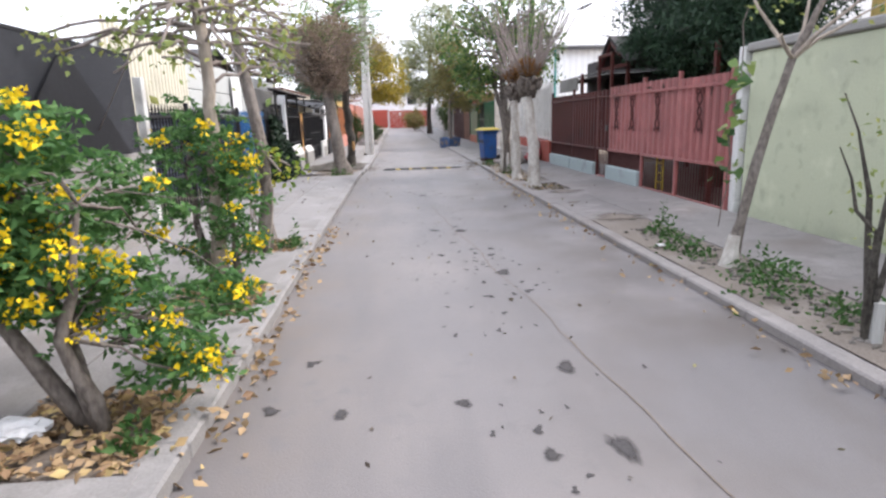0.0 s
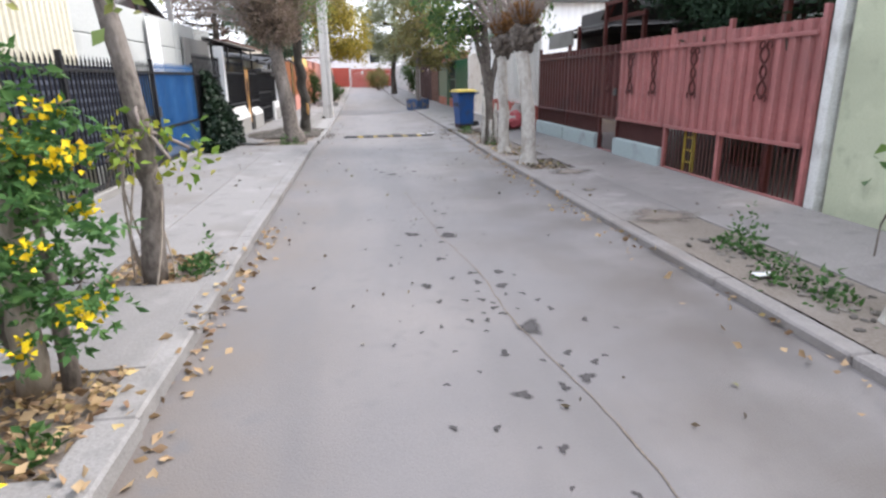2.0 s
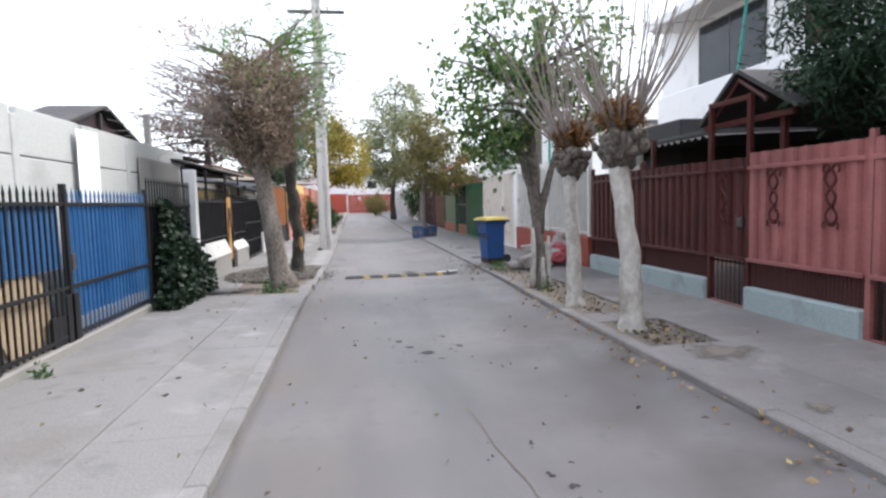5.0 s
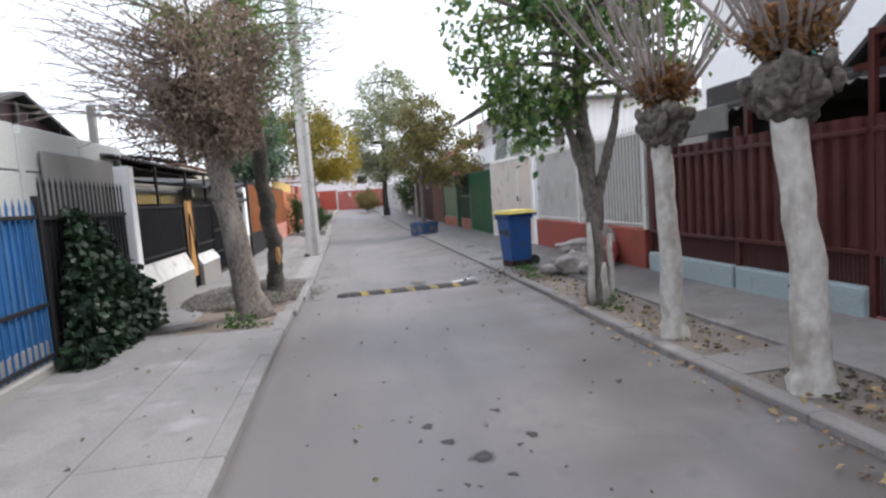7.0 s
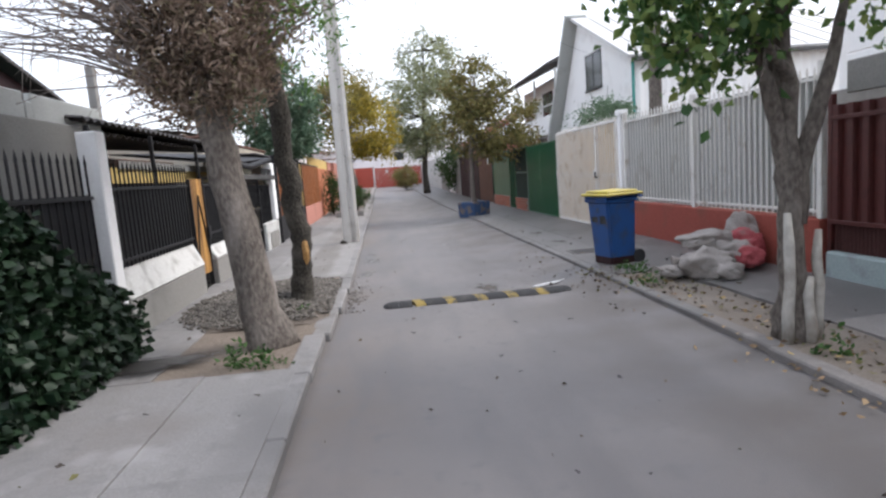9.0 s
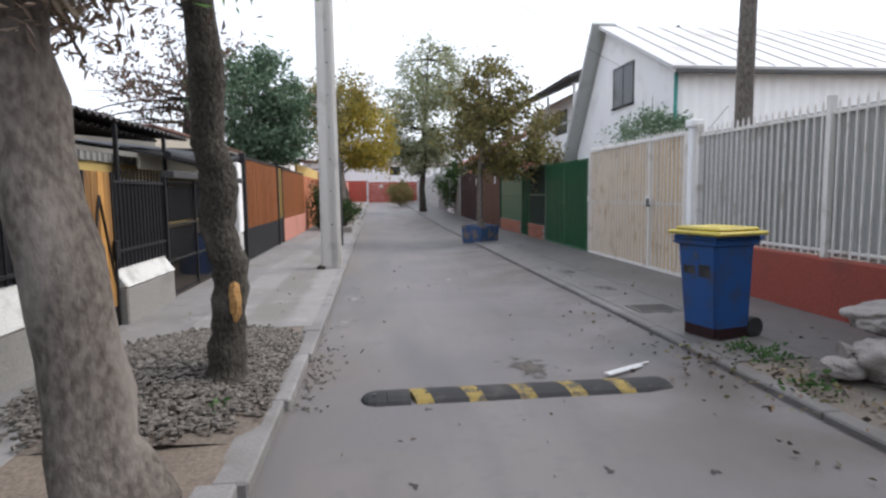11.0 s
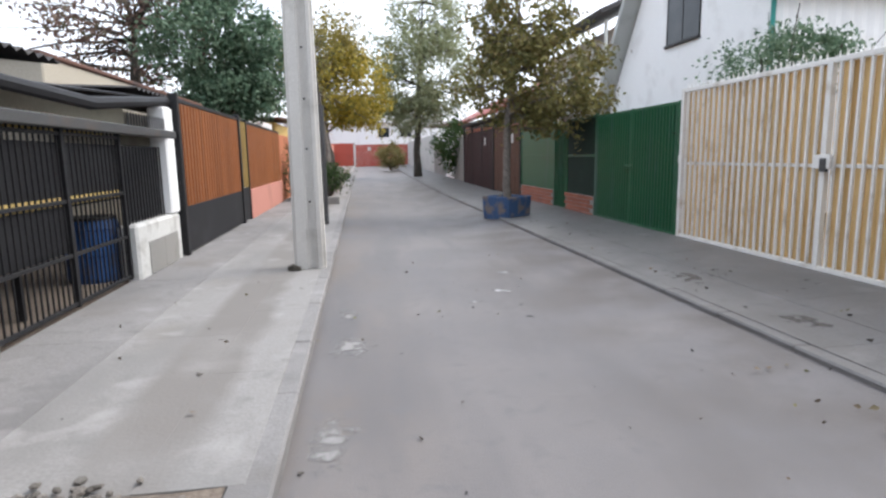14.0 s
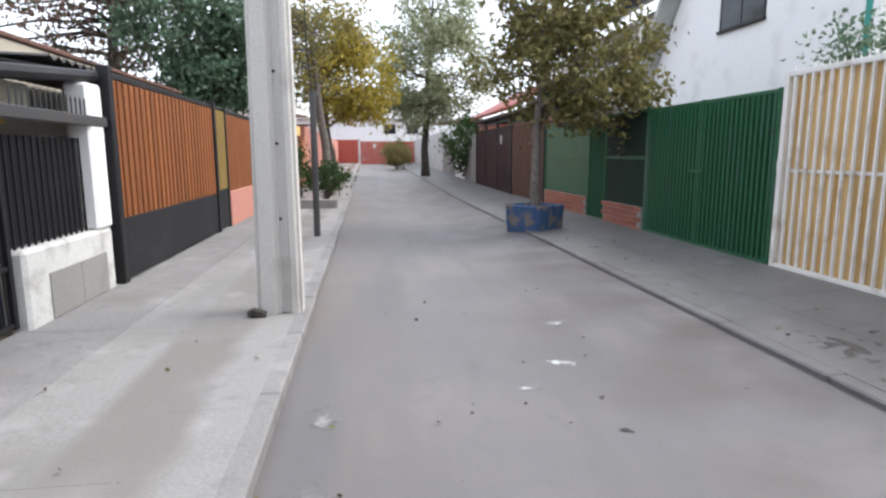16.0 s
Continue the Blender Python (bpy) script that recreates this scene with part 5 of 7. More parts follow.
add("fascia_board", cp, M_GREYWALL, 5.12, 5.18, 15.9, 17.5, 2.12, 2.46, 0.01, "weathered beige fascia board")
add("store_wall", cp, M_ROOF, 5.9, 8.8, 15.95, 17.45, 2.0, 2.9, 0.02, "dark store roof behind the fascia")
add("tie_beam", cp, M_REDD, 5.0, 5.06, 12.2, 13.85, 2.42, 2.49, 0.004)
add("back_wall", cp, M_GREYWALL, 8.9, 9.0, 8, 16.5, 0.0, 2.5, 0)
# floor colour darkened to stand for the shade under the carport
add("floor", cp, M_DARKCONCRETE, 5.0, 8.9, 8.1, 17.4, 0.0, 0.08, 0, "yard floor with the carport's shade put in its dark grey")
wall("yard_wall_right", 8.9, 9.05, 17, 24, 0, 2.6, M_GREYWALL, "plain grey yard wall")
h5 = thing("orange_house", (5.6, 3, 0.1), "house with an orange boarded upper wall behind the garden wall", "house")
add("wall", h5, M_YELLOWWALL, 6.2, 11, -8, 7.6, 0.0, 3.6, 0.02)
add("roof_slab", h5, M_ROOF, 6.0, 11.2, -8.2, 7.8, 3.7, 3.82, 0.02, "dark flat roof")
add("eaves_board", h5, M_BROWNWOOD, 5.6, 6.2, -8, 7.8, 3.5, 3.7, 0.02)

# left houses and carports
c1 = thing("yard_roof", (-5, 21, 0.38), "dark corrugated yard roof with a green edge", "carport")
bm = bmesh.new()
corrugated(bm, (1.75, -2.9, 2.02), (-3.0, -2.9, 2.5), (-3.0, 3.2, 2.5), (1.75, 3.2, 2.02))
part("roof_sheet", bm, M_ROOF, c1)
bm = bmesh.new()
corrugated(bm, (1.9, -2.6, 2.12), (1.1, -2.6, 2.2), (1.1, 4.2, 2.2), (1.9, 4.2, 2.12))
part("edge_sheet", bm, M_ROOF, c1, "dark corrugated edge sheet")
bm = bmesh.new()
corrugated(bm, (1.5, -2.75, 2.2), (-0.6, -2.75, 2.42), (-0.6, 0.3, 2.42), (1.5, 0.3, 2.2))
part("green_sheet", bm, M_ROOFGREEN, c1, "green corrugated sheet laid on top")
for y in (18.4, 20.2, 22.2, 23.9):
    add("post", c1, M_BLACK, -3.1, -3.05, y, y + 0.05, 0.1, 2.42, 0.004)
hy = thing("yellow_house", (-6, 22, 0.1), "low yellow house, yard roof shade put in its brown wall, with a dark shallow gabled roof", "house")
# brown wood stands in for the yellow wall in the yard roof's shade
add("wall", hy, M_BROWNWOOD, -9, -5.2, 18.5, 27.5, 0.0, 2.4, 0.02)
add("white_trim", hy, M_WHITEWALL, -5.2, -5.16, 18.5, 27.5, 1.9, 2.0, 0.004)
window(hy, -5.2, 19.2, 20.4, 1.0, 1.8, 1)
add("yellow_rail_board", hy, M_YELLOWWALL, -3.6, -3.55, 18.2, 27.2, 1.8, 2.02, 0.005, "yellow boarded strip under the roof")
add_ribbed("pale_fringe", hy, M_GREYSHEET, -3.52, 20.2, 24.4, 2.0, 2.12, 0.16, 0.03, 1, "pale corrugated plastic fringe")
add("cream_board", hy, M_CREAM, -3.2, -3.16, 23.2, 26.9, 1.92, 2.16, 0.004, "cream painted board under the awning")
hg = thing("grey_house", (-6, 31, 0.1), "low cream house with a flat roof edge", "house")
add("wall", hg, M_DIRTYCREAM, -9.5, -4.6, 28.0, 36.5, 0.0, 3.0, 0.02)
add("roof_slab", hg, M_TILEROOF, -9.8, -4.56, 27.9, 36.7, 3.0, 3.08, 0.02, "thin brown roof edge")
bm = bmesh.new()
corrugated(bm, (2.95, -3.9, 2.36), (1.45, -3.9, 2.4), (1.45, 6.5, 2.4), (2.95, 6.5, 2.36))
o = part("awning_roof", bm, M_ROOF, hg, "sagging black awning sheet")
aw = thing("awning", (-2.9, 26.5, 2.1), "sagging black shade cloth over the gate", "awning")
bm = bmesh.new()
slope(bm, (0.1, -3.4, -0.02), (0.1, 0.9, 0.22), (-2.0, 0.9, 0.5), (-2.0, -3.4, 0.3), 0.02)
part("cloth", bm, M_BLACKPANEL, aw)
tube_bm = bmesh.new()
tube(tube_bm, [(0.14, -3.4, 0.0), (0.12, -1.5, -0.03), (0.14, 0.9, 0.2)], [0.06, 0.07, 0.06], 8)
part("rolled_edge", tube_bm, M_BLACKPANEL, aw)
hw = thing("white_house", (-5, 14, 0.1), "white rendered house with a thin flat roof", "house")
add("wall", hw, M_WHITEWALL, -9, -4.5, 8.8, 17.5, 0.0, 2.4, 0.02)
add("roof_slab", hw, M_PALEPANEL, -9.2, -4.3, 8.6, 17.7, 2.4, 2.5, 0.02, "thin pale flat roof slab")
bm = bmesh.new()
slope(bm, (0.9, -3.5, 3.12), (-0.3, -3.5, 3.12), (-0.3, -1.6, 3.72), (0.9, -1.6, 3.72), 0.06)
slope(bm, (0.9, -1.6, 3.72), (-0.3, -1.6, 3.72), (-0.3, 0.7, 3.0), (0.9, 0.7, 3.0), 0.06)
part("gable_roof", bm, M_ROOF, hy, "dark brown gabled roof")
bm = bmesh.new()
va = [bm.verts.new(p) for p in ((0.7, -3.3, 2.4), (0.7, 0.5, 2.4), (0.7, 0.5, 3.02), (0.7, -1.6, 3.66), (0.7, -3.3, 3.12))]
vb = [bm.verts.new((v.co.x - 0.1, v.co.y, v.co.z)) for v in va]
bm.faces.new(va)
bm.faces.new(vb[::-1])
for i in range(5):
    bm.faces.new((va[i], vb[i], vb[(i + 1) % 5], va[(i + 1) % 5]))
part("gable_wall", bm, M_DARKRED, hy, "dark boarded gable")
for y in (-2.6, -1.62, -0.6):
    add("gable_post", hy, M_ROOF, -5.3, -5.22, 22 + y - 0.04, 22 + y + 0.04, 2.5, 3.3 if y != -1.62 else 3.7, 0.01)
h7 = thing("grey_house", (-6, 3, 0.1), "grey house wall behind the net fence", "house")
add("wall", h7, M_WHITEWALL, -9, -5, -8, 8.4, 0.0, 3.2, 0.02)
bm = bmesh.new()
slope(bm, (1.4, -11, 3.1), (1.4, 5.6, 3.1), (-3, 5.6, 4.6), (-3, -11, 4.6), 0.1)
part("roof", bm, M_ROOFLIGHT, h7)
# far closing houses
for i, (x0, x1, y0, y1, h, m) in enumerate(((-10, -4.5, 39, 50, 3.2, M_WHITEWALL), (-11, -4.5, 51, 64, 3.4, M_YELLOWWALL), (-12, -4.5, 65, 79, 3.4, M_PINK),
                                            (7, 13, 61, 79, 3.6, M_WHITEWALL))):
    hh = thing("far_house", (x0, y0, 0.1), "plain low house further along the street", "house", "far houses")
    add("wall", hh, m, x0, x1, y0, y1, 0.0, h, 0.02)
    bm = bmesh.new()
    slope(bm, (-0.4, -0.4, h), (x1 - x0 + 0.4, -0.4, h), (x1 - x0 + 0.4, y1 - y0 + 0.4, h + 0.6), (-0.4, y1 - y0 + 0.4, h + 0.6), 0.12)
    part("roof", bm, M_TILEROOF, hh)
eh = thing("end_house", (2, 86, 0.5), "white house beyond the end gate", "house")
add("wall", eh, M_WHITEWALL, -8, 12, 84, 92, 0.4, 5.2, 0.02)
bm = bmesh.new()
slope(bm, (-10.5, -2.6, 4.6), (10.5, -2.6, 4.6), (10.5, 3, 6.4), (-10.5, 3, 6.4), 0.12)
part("roof", bm, M_ROOFLIGHT, eh)
add("window_shutter", eh, M_GLASS, 2.0, 3.2, 83.97, 84.0, 3.6, 4.6, 0)
add("window_shutter", eh, M_GLASS, 4.4, 5.6, 83.97, 84.0, 3.6, 4.6, 0)

# ---- poles, post, bin, bump, planter ----
up = thing("utility_pole", (-0.765, 26, 0.09), "pale concrete utility pole with two flanges and bolt holes", "pole")
bm = bmesh.new()
for x0, x1, x2, x3 in ((-0.19, 0.02, -0.14, 0.01), (0.075, 0.2, 0.05, 0.14)):
    lo = [(x0, -0.12), (x1, -0.12), (x1, 0.12), (x0, 0.12)]
    hi = [(x2, -0.08), (x3, -0.08), (x3, 0.08), (x2, 0.08)]
    a = [bm.verts.new((p, q, 0)) for p, q in lo]
    b = [bm.verts.new((p, q, 8.6)) for p, q in hi]
    for i in range(4):
        bm.faces.new((a[i], a[(i + 1) % 4], b[(i + 1) % 4], b[i]))
    bm.faces.new(b)
    bm.faces.new(a[::-1])
bmesh.ops.bevel(bm, geom=[e for e in bm.edges if abs(e.verts[0].co.z - e.verts[1].co.z) > 1], offset=0.035, segments=3, affect="EDGES")
part("flange", bm, M_POLE, up, smooth=False)
bm = bmesh.new()
lo, hi = [(0.01, -0.06), (0.085, -0.06), (0.085, 0.06), (0.01, 0.06)], [(0.0, -0.045), (0.06, -0.045), (0.06, 0.045), (0.0, 0.045)]
a = [bm.verts.new((p, q, 0)) for p, q in lo]
b = [bm.verts.new((p, q, 8.6)) for p, q in hi]
for i in range(4):
    bm.faces.new((a[i], a[(i + 1) % 4], b[(i + 1) % 4], b[i]))
bm.faces.new(b)
part("web", bm, M_POLE, up)
hole = bmesh.new()
tube(hole, [(0.04, -0.075, 0), (0.04, -0.05, 0)], [0.014, 0.014], 8)
me = bpy.data.meshes.new("bolt_hole")
hole.to_mesh(me)
hole.free()
me.materials.append(M_BLACK)
for z in (0.85, 1.5, 2.1, 2.7, 3.3, 3.9, 4.5, 5.1):
    shared("bolt_hole", me, up, -0.01 * z / 3, 0, z)
bm = bmesh.new()
tube(bm, [(-0.25, -0.17, 0.03), (-0.2, -0.2, 0.05), (-0.1, -0.19, 0.02)], [0.03, 0.045, 0.03], 6)
part("dirt_lump", bm, M_BARKD, up, "dark dirt lump at the foot")
bm = bmesh.new()
for z in (7.6, 8.2):
    bx(bm, -0.9, 0.9, -0.05, 0.05, z, z + 0.1, 0.01)
part("crossarm", bm, M_STEEL, up)

sp = thing("steel_post", (-0.84, 30.95, 0.09), "slim dark grey steel post beside the kerb", "post")
bm = bmesh.new()
tube(bm, [(0, 0, 0), (0, 0, 2.45)], [0.055, 0.055], 12)
part("tube", bm, M_STEEL, sp)
bm = bmesh.new()
tube(bm, curve_pts((0, 0, 2.4), (-0.25, 0.3, 7.2), 0.0, 8, random.Random(1), 0.05), [0.012] * 9, 5)
part("cable", bm, M_BLACK, sp, "dark cable rising from the post")

wb = thing("wheelie_bin", (3.36, 19.78, 0.1), "blue plastic wheeled rubbish bin with a yellow lid", "bin")
bm = bmesh.new()
a = [(-0.17, -0.22), (0.25, -0.22), (0.25, 0.2), (-0.17, 0.2)]
b = [(-0.235, -0.25), (0.255, -0.25), (0.255, 0.25), (-0.235, 0.25)]
va = [bm.verts.new((x, y, 0.04)) for x, y in a]
vb = [bm.verts.new((x, y, 0.93)) for x, y in b]
vc = [bm.verts.new((x * 1.2, y * 1.16, 0.94)) for x, y in b]
vd = [bm.verts.new((x * 1.2, y * 1.16, 1.0)) for x, y in b]
for r, s in ((va, vb), (vb, vc), (vc, vd)):
    for i in range(4):
        bm.faces.new((r[i], r[(i + 1) % 4], s[(i + 1) % 4], s[i]))
bm.faces.new(va[::-1])
bm.faces.new(vd)
bmesh.ops.bevel(bm, geom=[e for e in bm.edges if e.calc_length() > 0.3], offset=0.03, segments=3, affect="EDGES")
part("body", bm, M_BINBLUE, wb)
bm = bmesh.new()
bx(bm, -0.29, 0.33, -0.335, 0.33, 1.0, 1.04, 0.015)
bx(bm, -0.24, 0.27, -0.28, 0.27, 1.04, 1.075, 0.025)
part("lid", bm, M_LID, wb, "faded yellow plastic lid")
for y in (-0.2, 0.2):
    bm = bmesh.new()
    tube(bm, [(0.3, y - 0.035, 0.1), (0.3, y + 0.035, 0.1)], [0.1, 0.1], 18)
    part("wheel", bm, M_RUBBER, wb, "black rubber wheel")
bm = bmesh.new()
tube(bm, [(0.3, -0.22, 0.1), (0.3, 0.22, 0.1)], [0.015] * 2, 8)
part("axle", bm, M_STEEL, wb)
bm = bmesh.new()
tube(bm, [(0.36, -0.2, 0.95), (0.4, -0.2, 0.97), (0.4, 0.2, 0.97), (0.36, 0.2, 0.95)], [0.018] * 4, 8)
part("handle", bm, M_BINBLUE, wb)
for y0, y1, z0, z1, m in ((-0.17, -0.03, 0.6, 0.72, M_RUBBER), (0.02, 0.17, 0.62, 0.7, M_RUBBER), (-0.04, 0.03, 0.76, 0.83, M_PLANTER)):
    bm = bmesh.new()
    bx(bm, -0.003, 0.004, y0, y1, z0, z1)
    for v in bm.verts:
        v.co.x += -0.17 - 0.065 * (v.co.z - 0.04) / 0.89
    part("mark", bm, m, wb, "faded printed mark")
bm = bmesh.new()
va = [bm.verts.new((x * 1.02, y * 1.02, 0.02)) for x, y in a]
vb = [bm.verts.new((x * 1.035, y * 1.035, 0.12)) for x, y in a]
for i in range(4):
    bm.faces.new((va[i], va[(i + 1) % 4], vb[(i + 1) % 4], vb[i]))
bm.faces.new(va[::-1])
bm.faces.new(vb)
bmesh.ops.bevel(bm, geom=[e for e in bm.edges if abs(e.verts[0].co.z - e.verts[1].co.z) > 0.05], offset=0.03, segments=3, affect="EDGES")
part("scuffed_base", bm, M_DARKRED, wb, "dark dirt-reddened foot")
wb.rotation_euler = (0, 0, radians(14))

sb = thing("speed_bump", (-0.04, 18.75, 0.0), "black rubber speed bump with worn yellow stripes", "speed bump")


def bump_seg(name, x0, x1, mat, skew, cap=0):
    """One moulded length of the bump; a cap rounds off at one end."""
    bm = bmesh.new()
    ring = [(-0.16, 0.0), (-0.13, 0.025), (-0.07, 0.045), (0.0, 0.052), (0.07, 0.045), (0.13, 0.025), (0.16, 0.0)]
    cols = []
    for f in (0.0, 0.12, 0.3, 0.6, 1.0):
        g_ = f if cap == -1 else 1 - f
        s = 1.0 if not cap else math.sqrt(max(0.02, 1 - (1 - min(1, g_ * 1.6)) ** 2))
        cols.append([bm.verts.new((x0 + (x1 - x0) * f + skew * y * (min(1, g_) if cap else 1), y * s, z * s)) for y, z in ring])
    for a, b in zip(cols, cols[1:]):
        for i in range(6):
            bm.faces.new((a[i], b[i], b[i + 1], a[i + 1]))
    bm.faces.new(cols[0])
    bm.faces.new(cols[-1][::-1])
    part(name, bm, mat, sb)


bump_seg("end_cap", 0.0, 0.19, M_RUBBER, 0, -1)
x = 0.194
bump_seg("rubber_segment", x, x + 0.17, M_RUBBER, 0)
x += 0.174
for i in range(5):
    bump_seg("yellow_segment", x, x + 0.125, M_BUMPYEL, -0.28)
    bump_seg("rubber_segment", x + 0.127, x + 0.385, M_RUBBER, -0.28)
    x += 0.387
bump_seg("end_cap", x, x + 0.12, M_RUBBER, -0.28, 1)
bolt = box_mesh("bolt", M_STEEL, -0.015, 0.015, -0.015, 0.015, 0.04, 0.056, 0.005)
for i in range(6):
    shared("bolt", bolt, sb, 0.1 + 0.39 * i, -0.04, 0)

pt = thing("planter_box", (3.17, 31.42, 0.1), "chipped blue painted square concrete planter", "planter")
for x0, x1, y0, y1 in ((-0.4, 0.4, -0.4, -0.32), (-0.4, 0.4, 0.32, 0.4), (-0.4, -0.32, -0.32, 0.32), (0.32, 0.4, -0.32, 0.32)):
    bm = bmesh.new()
    bx(bm, x0, x1, y0, y1, -0.09, 0.46, 0.02)
    for v in bm.verts:
        k = 1 + 0.12 * (v.co.z - 0.46)
        v.co.x, v.co.y = v.co.x * k, v.co.y * k
    part("side", bm, M_PLANTER, pt)
bm = bmesh.new()
bx(bm, -0.32, 0.32, -0.32, 0.32, 0, 0.38)
part("soil", bm, M_GROUND, pt, "dark soil")
pt.rotation_euler = (0, 0, radians(36))

cvr = thing("drain_cover", (3.4, 21.08, 0.111), "small dark concrete drain cover set in the pavement", "drain cover")
for x0, x1, y0, y1 in ((-0.26, 0.26, -0.22, -0.18), (-0.26, 0.26, 0.18, 0.22), (-0.26, -0.22, -0.18, 0.18), (0.22, 0.26, -0.18, 0.18)):
    bm = bmesh.new()
    bx(bm, x0, x1, y0, y1, -0.05, 0.008, 0.003)
    part("frame", bm, M_DARKCONCRETE, cvr, "chipped concrete frame")
bm = bmesh.new()
bx(bm, -0.215, 0.215, -0.175, 0.175, -0.05, 0.004, 0.006)
part("lid", bm, M_ROOF, cvr, "dark earth-stained lid")
b2 = thing("storage_drum", (-3.22, 25.75, 0.1), "blue plastic drum behind the gate bars", "drum")
bm = bmesh.new()
tube(bm, [(0, 0, 0), (0, 0, 0.05), (0, 0, 0.3), (0, 0, 0.32), (0, 0, 0.6), (0, 0, 0.62), (0, 0, 0.72)], [0.27, 0.29, 0.29, 0.3, 0.29, 0.3, 0.27], 18)
part("body", bm, M_BINBLUE, b2)
bm = bmesh.new()
tube(bm, [(0, 0, 0.72), (0, 0, 0.75)], [0.28, 0.27], 18)
part("lid", bm, M_BLACK, b2)


# ---- trees and plants ----
def trunk(root, pts, radii, mat, rng, n=12, lump=0.08, flute=0.0, name="trunk", label=""):
    bm = bmesh.new()
    tube(bm, pts, radii, n, lump, rng, flute)
    return part(name, bm, mat, root, label, smooth=True)


def densify(pts, radii, k, rng, wob):
    """More points along a trunk, with small bends."""
    out, rr = [], []
    for i in range(len(pts) - 1):
        for j in range(k):
            f = j / k
            p = Vector(pts[i]).lerp(Vector(pts[i + 1]), f)
            if i or j:
                p += Vector((rng.uniform(-wob, wob), rng.uniform(-wob, wob), 0))
            out.append(p)
            rr.append(radii[i] + (radii[i + 1] - radii[i]) * f)
    out.append(Vector(pts[-1]))
    rr.append(radii[-1])
    return out, rr


def make_tree(name, base, label, pts, radii, bark, crowns, leaf_size, seed, bough=0.05, boughs=24, aspect=2.0, down=0.0, lump=0.08, k=4, wob=0.015, flute=0.0, group="", limb_mat=None):
    """A tree: bent tapered trunk, boughs, and crowns of (centre, radii, clumps, leaves a clump, spread, material)."""
    rng = np.random.default_rng(seed)
    root = thing(name, base, label, "tree", group)
    p, r = densify(pts, radii, k, rng, wob)
    trunk(root, p, r, bark, rng, 12, lump, flute)
    top = p[len(p) // 2:]
    for centre, rad, kk, m, spread, mat in crowns:
        places, cl = clumps(rng, centre, rad, kk, m, spread)
        meshpart("crown", leaves_mesh("crown", places, leaf_size, rng, mat, aspect, 1.0, down), mat, root, kind="stuff")
        pick = cl[rng.permutation(len(cl))[: max(2, int(boughs * kk / sum(c[2] for c in crowns)))]]
        limbs(root, limb_mat or bark, top, pick, bough, rng, 0.06 * max(rad) / 1.5)
    return root


def shrub_leaflets(rng, centre, radii, k, m):
    """Pinnate sprays: leaflets in two rows along short stems."""
    pts = []
    c = rng.normal(size=(k, 3))
    c /= np.linalg.norm(c, axis=1, keepdims=True)
    c *= rng.random((k, 1)) ** 0.45
    c = np.asarray(centre) + c * np.asarray(radii)
    for q in c:
        d = rng.normal(size=3)
        d[2] = d[2] * 0.5 + 0.1
        d /= np.linalg.norm(d)
        s = np.cross(d, (0, 0, 1.0))
        s /= np.linalg.norm(s) + 1e-6
        for i in range(m):
            f = (i // 2) / (m / 2)
            pts.append(q + d * 0.16 * f + s * 0.025 * (1 if i % 2 else -1) + np.array([0, 0, -0.05 * f * f]))
    return np.array(pts), c


def flower_shrub(base, label, stems, blobs, flowers, seed):
    rng = np.random.default_rng(seed)
    root = thing("flowering_shrub", base, label, "shrub", "flowering shrubs")
    for s in stems:
        p, r = densify(s, [0.046 - 0.034 * i / (len(s) - 1) for i in range(len(s))], 3, rng, 0.02)
        trunk(root, p, r, M_BARK, rng, 8, 0.1, name="stem")
    tops = [Vector(q) for s in stems for q in s[1:]]
    cs = []
    for c, rad, k, m in blobs:
        pts, cl = shrub_leaflets(rng, c, rad, k, m)
        meshpart("foliage", leaves_mesh("foliage", pts, 0.06, rng, L_SHRUB, 2.2, 0.6, 0.15), L_SHRUB, root, kind="stuff")
        limbs(root, M_BARK, tops, cl[: k // 8], 0.014, rng, 0.04, 4, 5, 0.2, 0.004, "twig")
        cs.append(cl)
    allc = np.concatenate(cs)
    pick = allc[np.argsort(-(allc[:, 0] * 0.25 - allc[:, 1] * 0.7 + rng.normal(size=len(allc)) * 0.9))[:flowers]]
    for q in pick:
        pts = q + np.array([0.06, -0.05, 0.02]) + rng.normal(size=(26, 3)) * np.array([0.042, 0.042, 0.026])
        meshpart("flower_cluster", leaves_mesh("flower_cluster", pts, 0.036, rng, L_FLOWER, 1.2, 1.0, 0.0, 0.4), L_FLOWER, root, kind="stuff")
    return root


flower_shrub((-1.12, 3.2, 0.08), "tall green shrub with clusters of yellow flowers in a tree pit",
             [[(0.06, 0, 0), (-0.05, 0.05, 0.5), (-0.2, 0.1, 1.1), (-0.25, 0.1, 1.7)], [(0.1, -0.05, 0), (0.02, -0.1, 0.5), (0.15, -0.05, 1.1)], [(0.0, 0.02, 0), (-0.3, -0.1, 0.7), (-0.6, -0.1, 1.3)]],
             [((-0.5, 0.05, 1.2), (0.6, 0.55, 0.62), 460, 22), ((-0.2, -0.05, 0.9), (0.36, 0.35, 0.3), 150, 22), ((-0.7, 0, 0.8), (0.35, 0.35, 0.28), 80, 22), ((0.15, 0.15, 0.6), (0.26, 0.25, 0.22), 44, 22), ((0.42, 0.1, 0.34), (0.2, 0.22, 0.18), 40, 22), ((0.45, 0.75, 0.42), (0.22, 0.3, 0.16), 36, 22), ((-0.05, 0.85, 1.0), (0.28, 0.3, 0.28), 60, 22)], 84, 11)
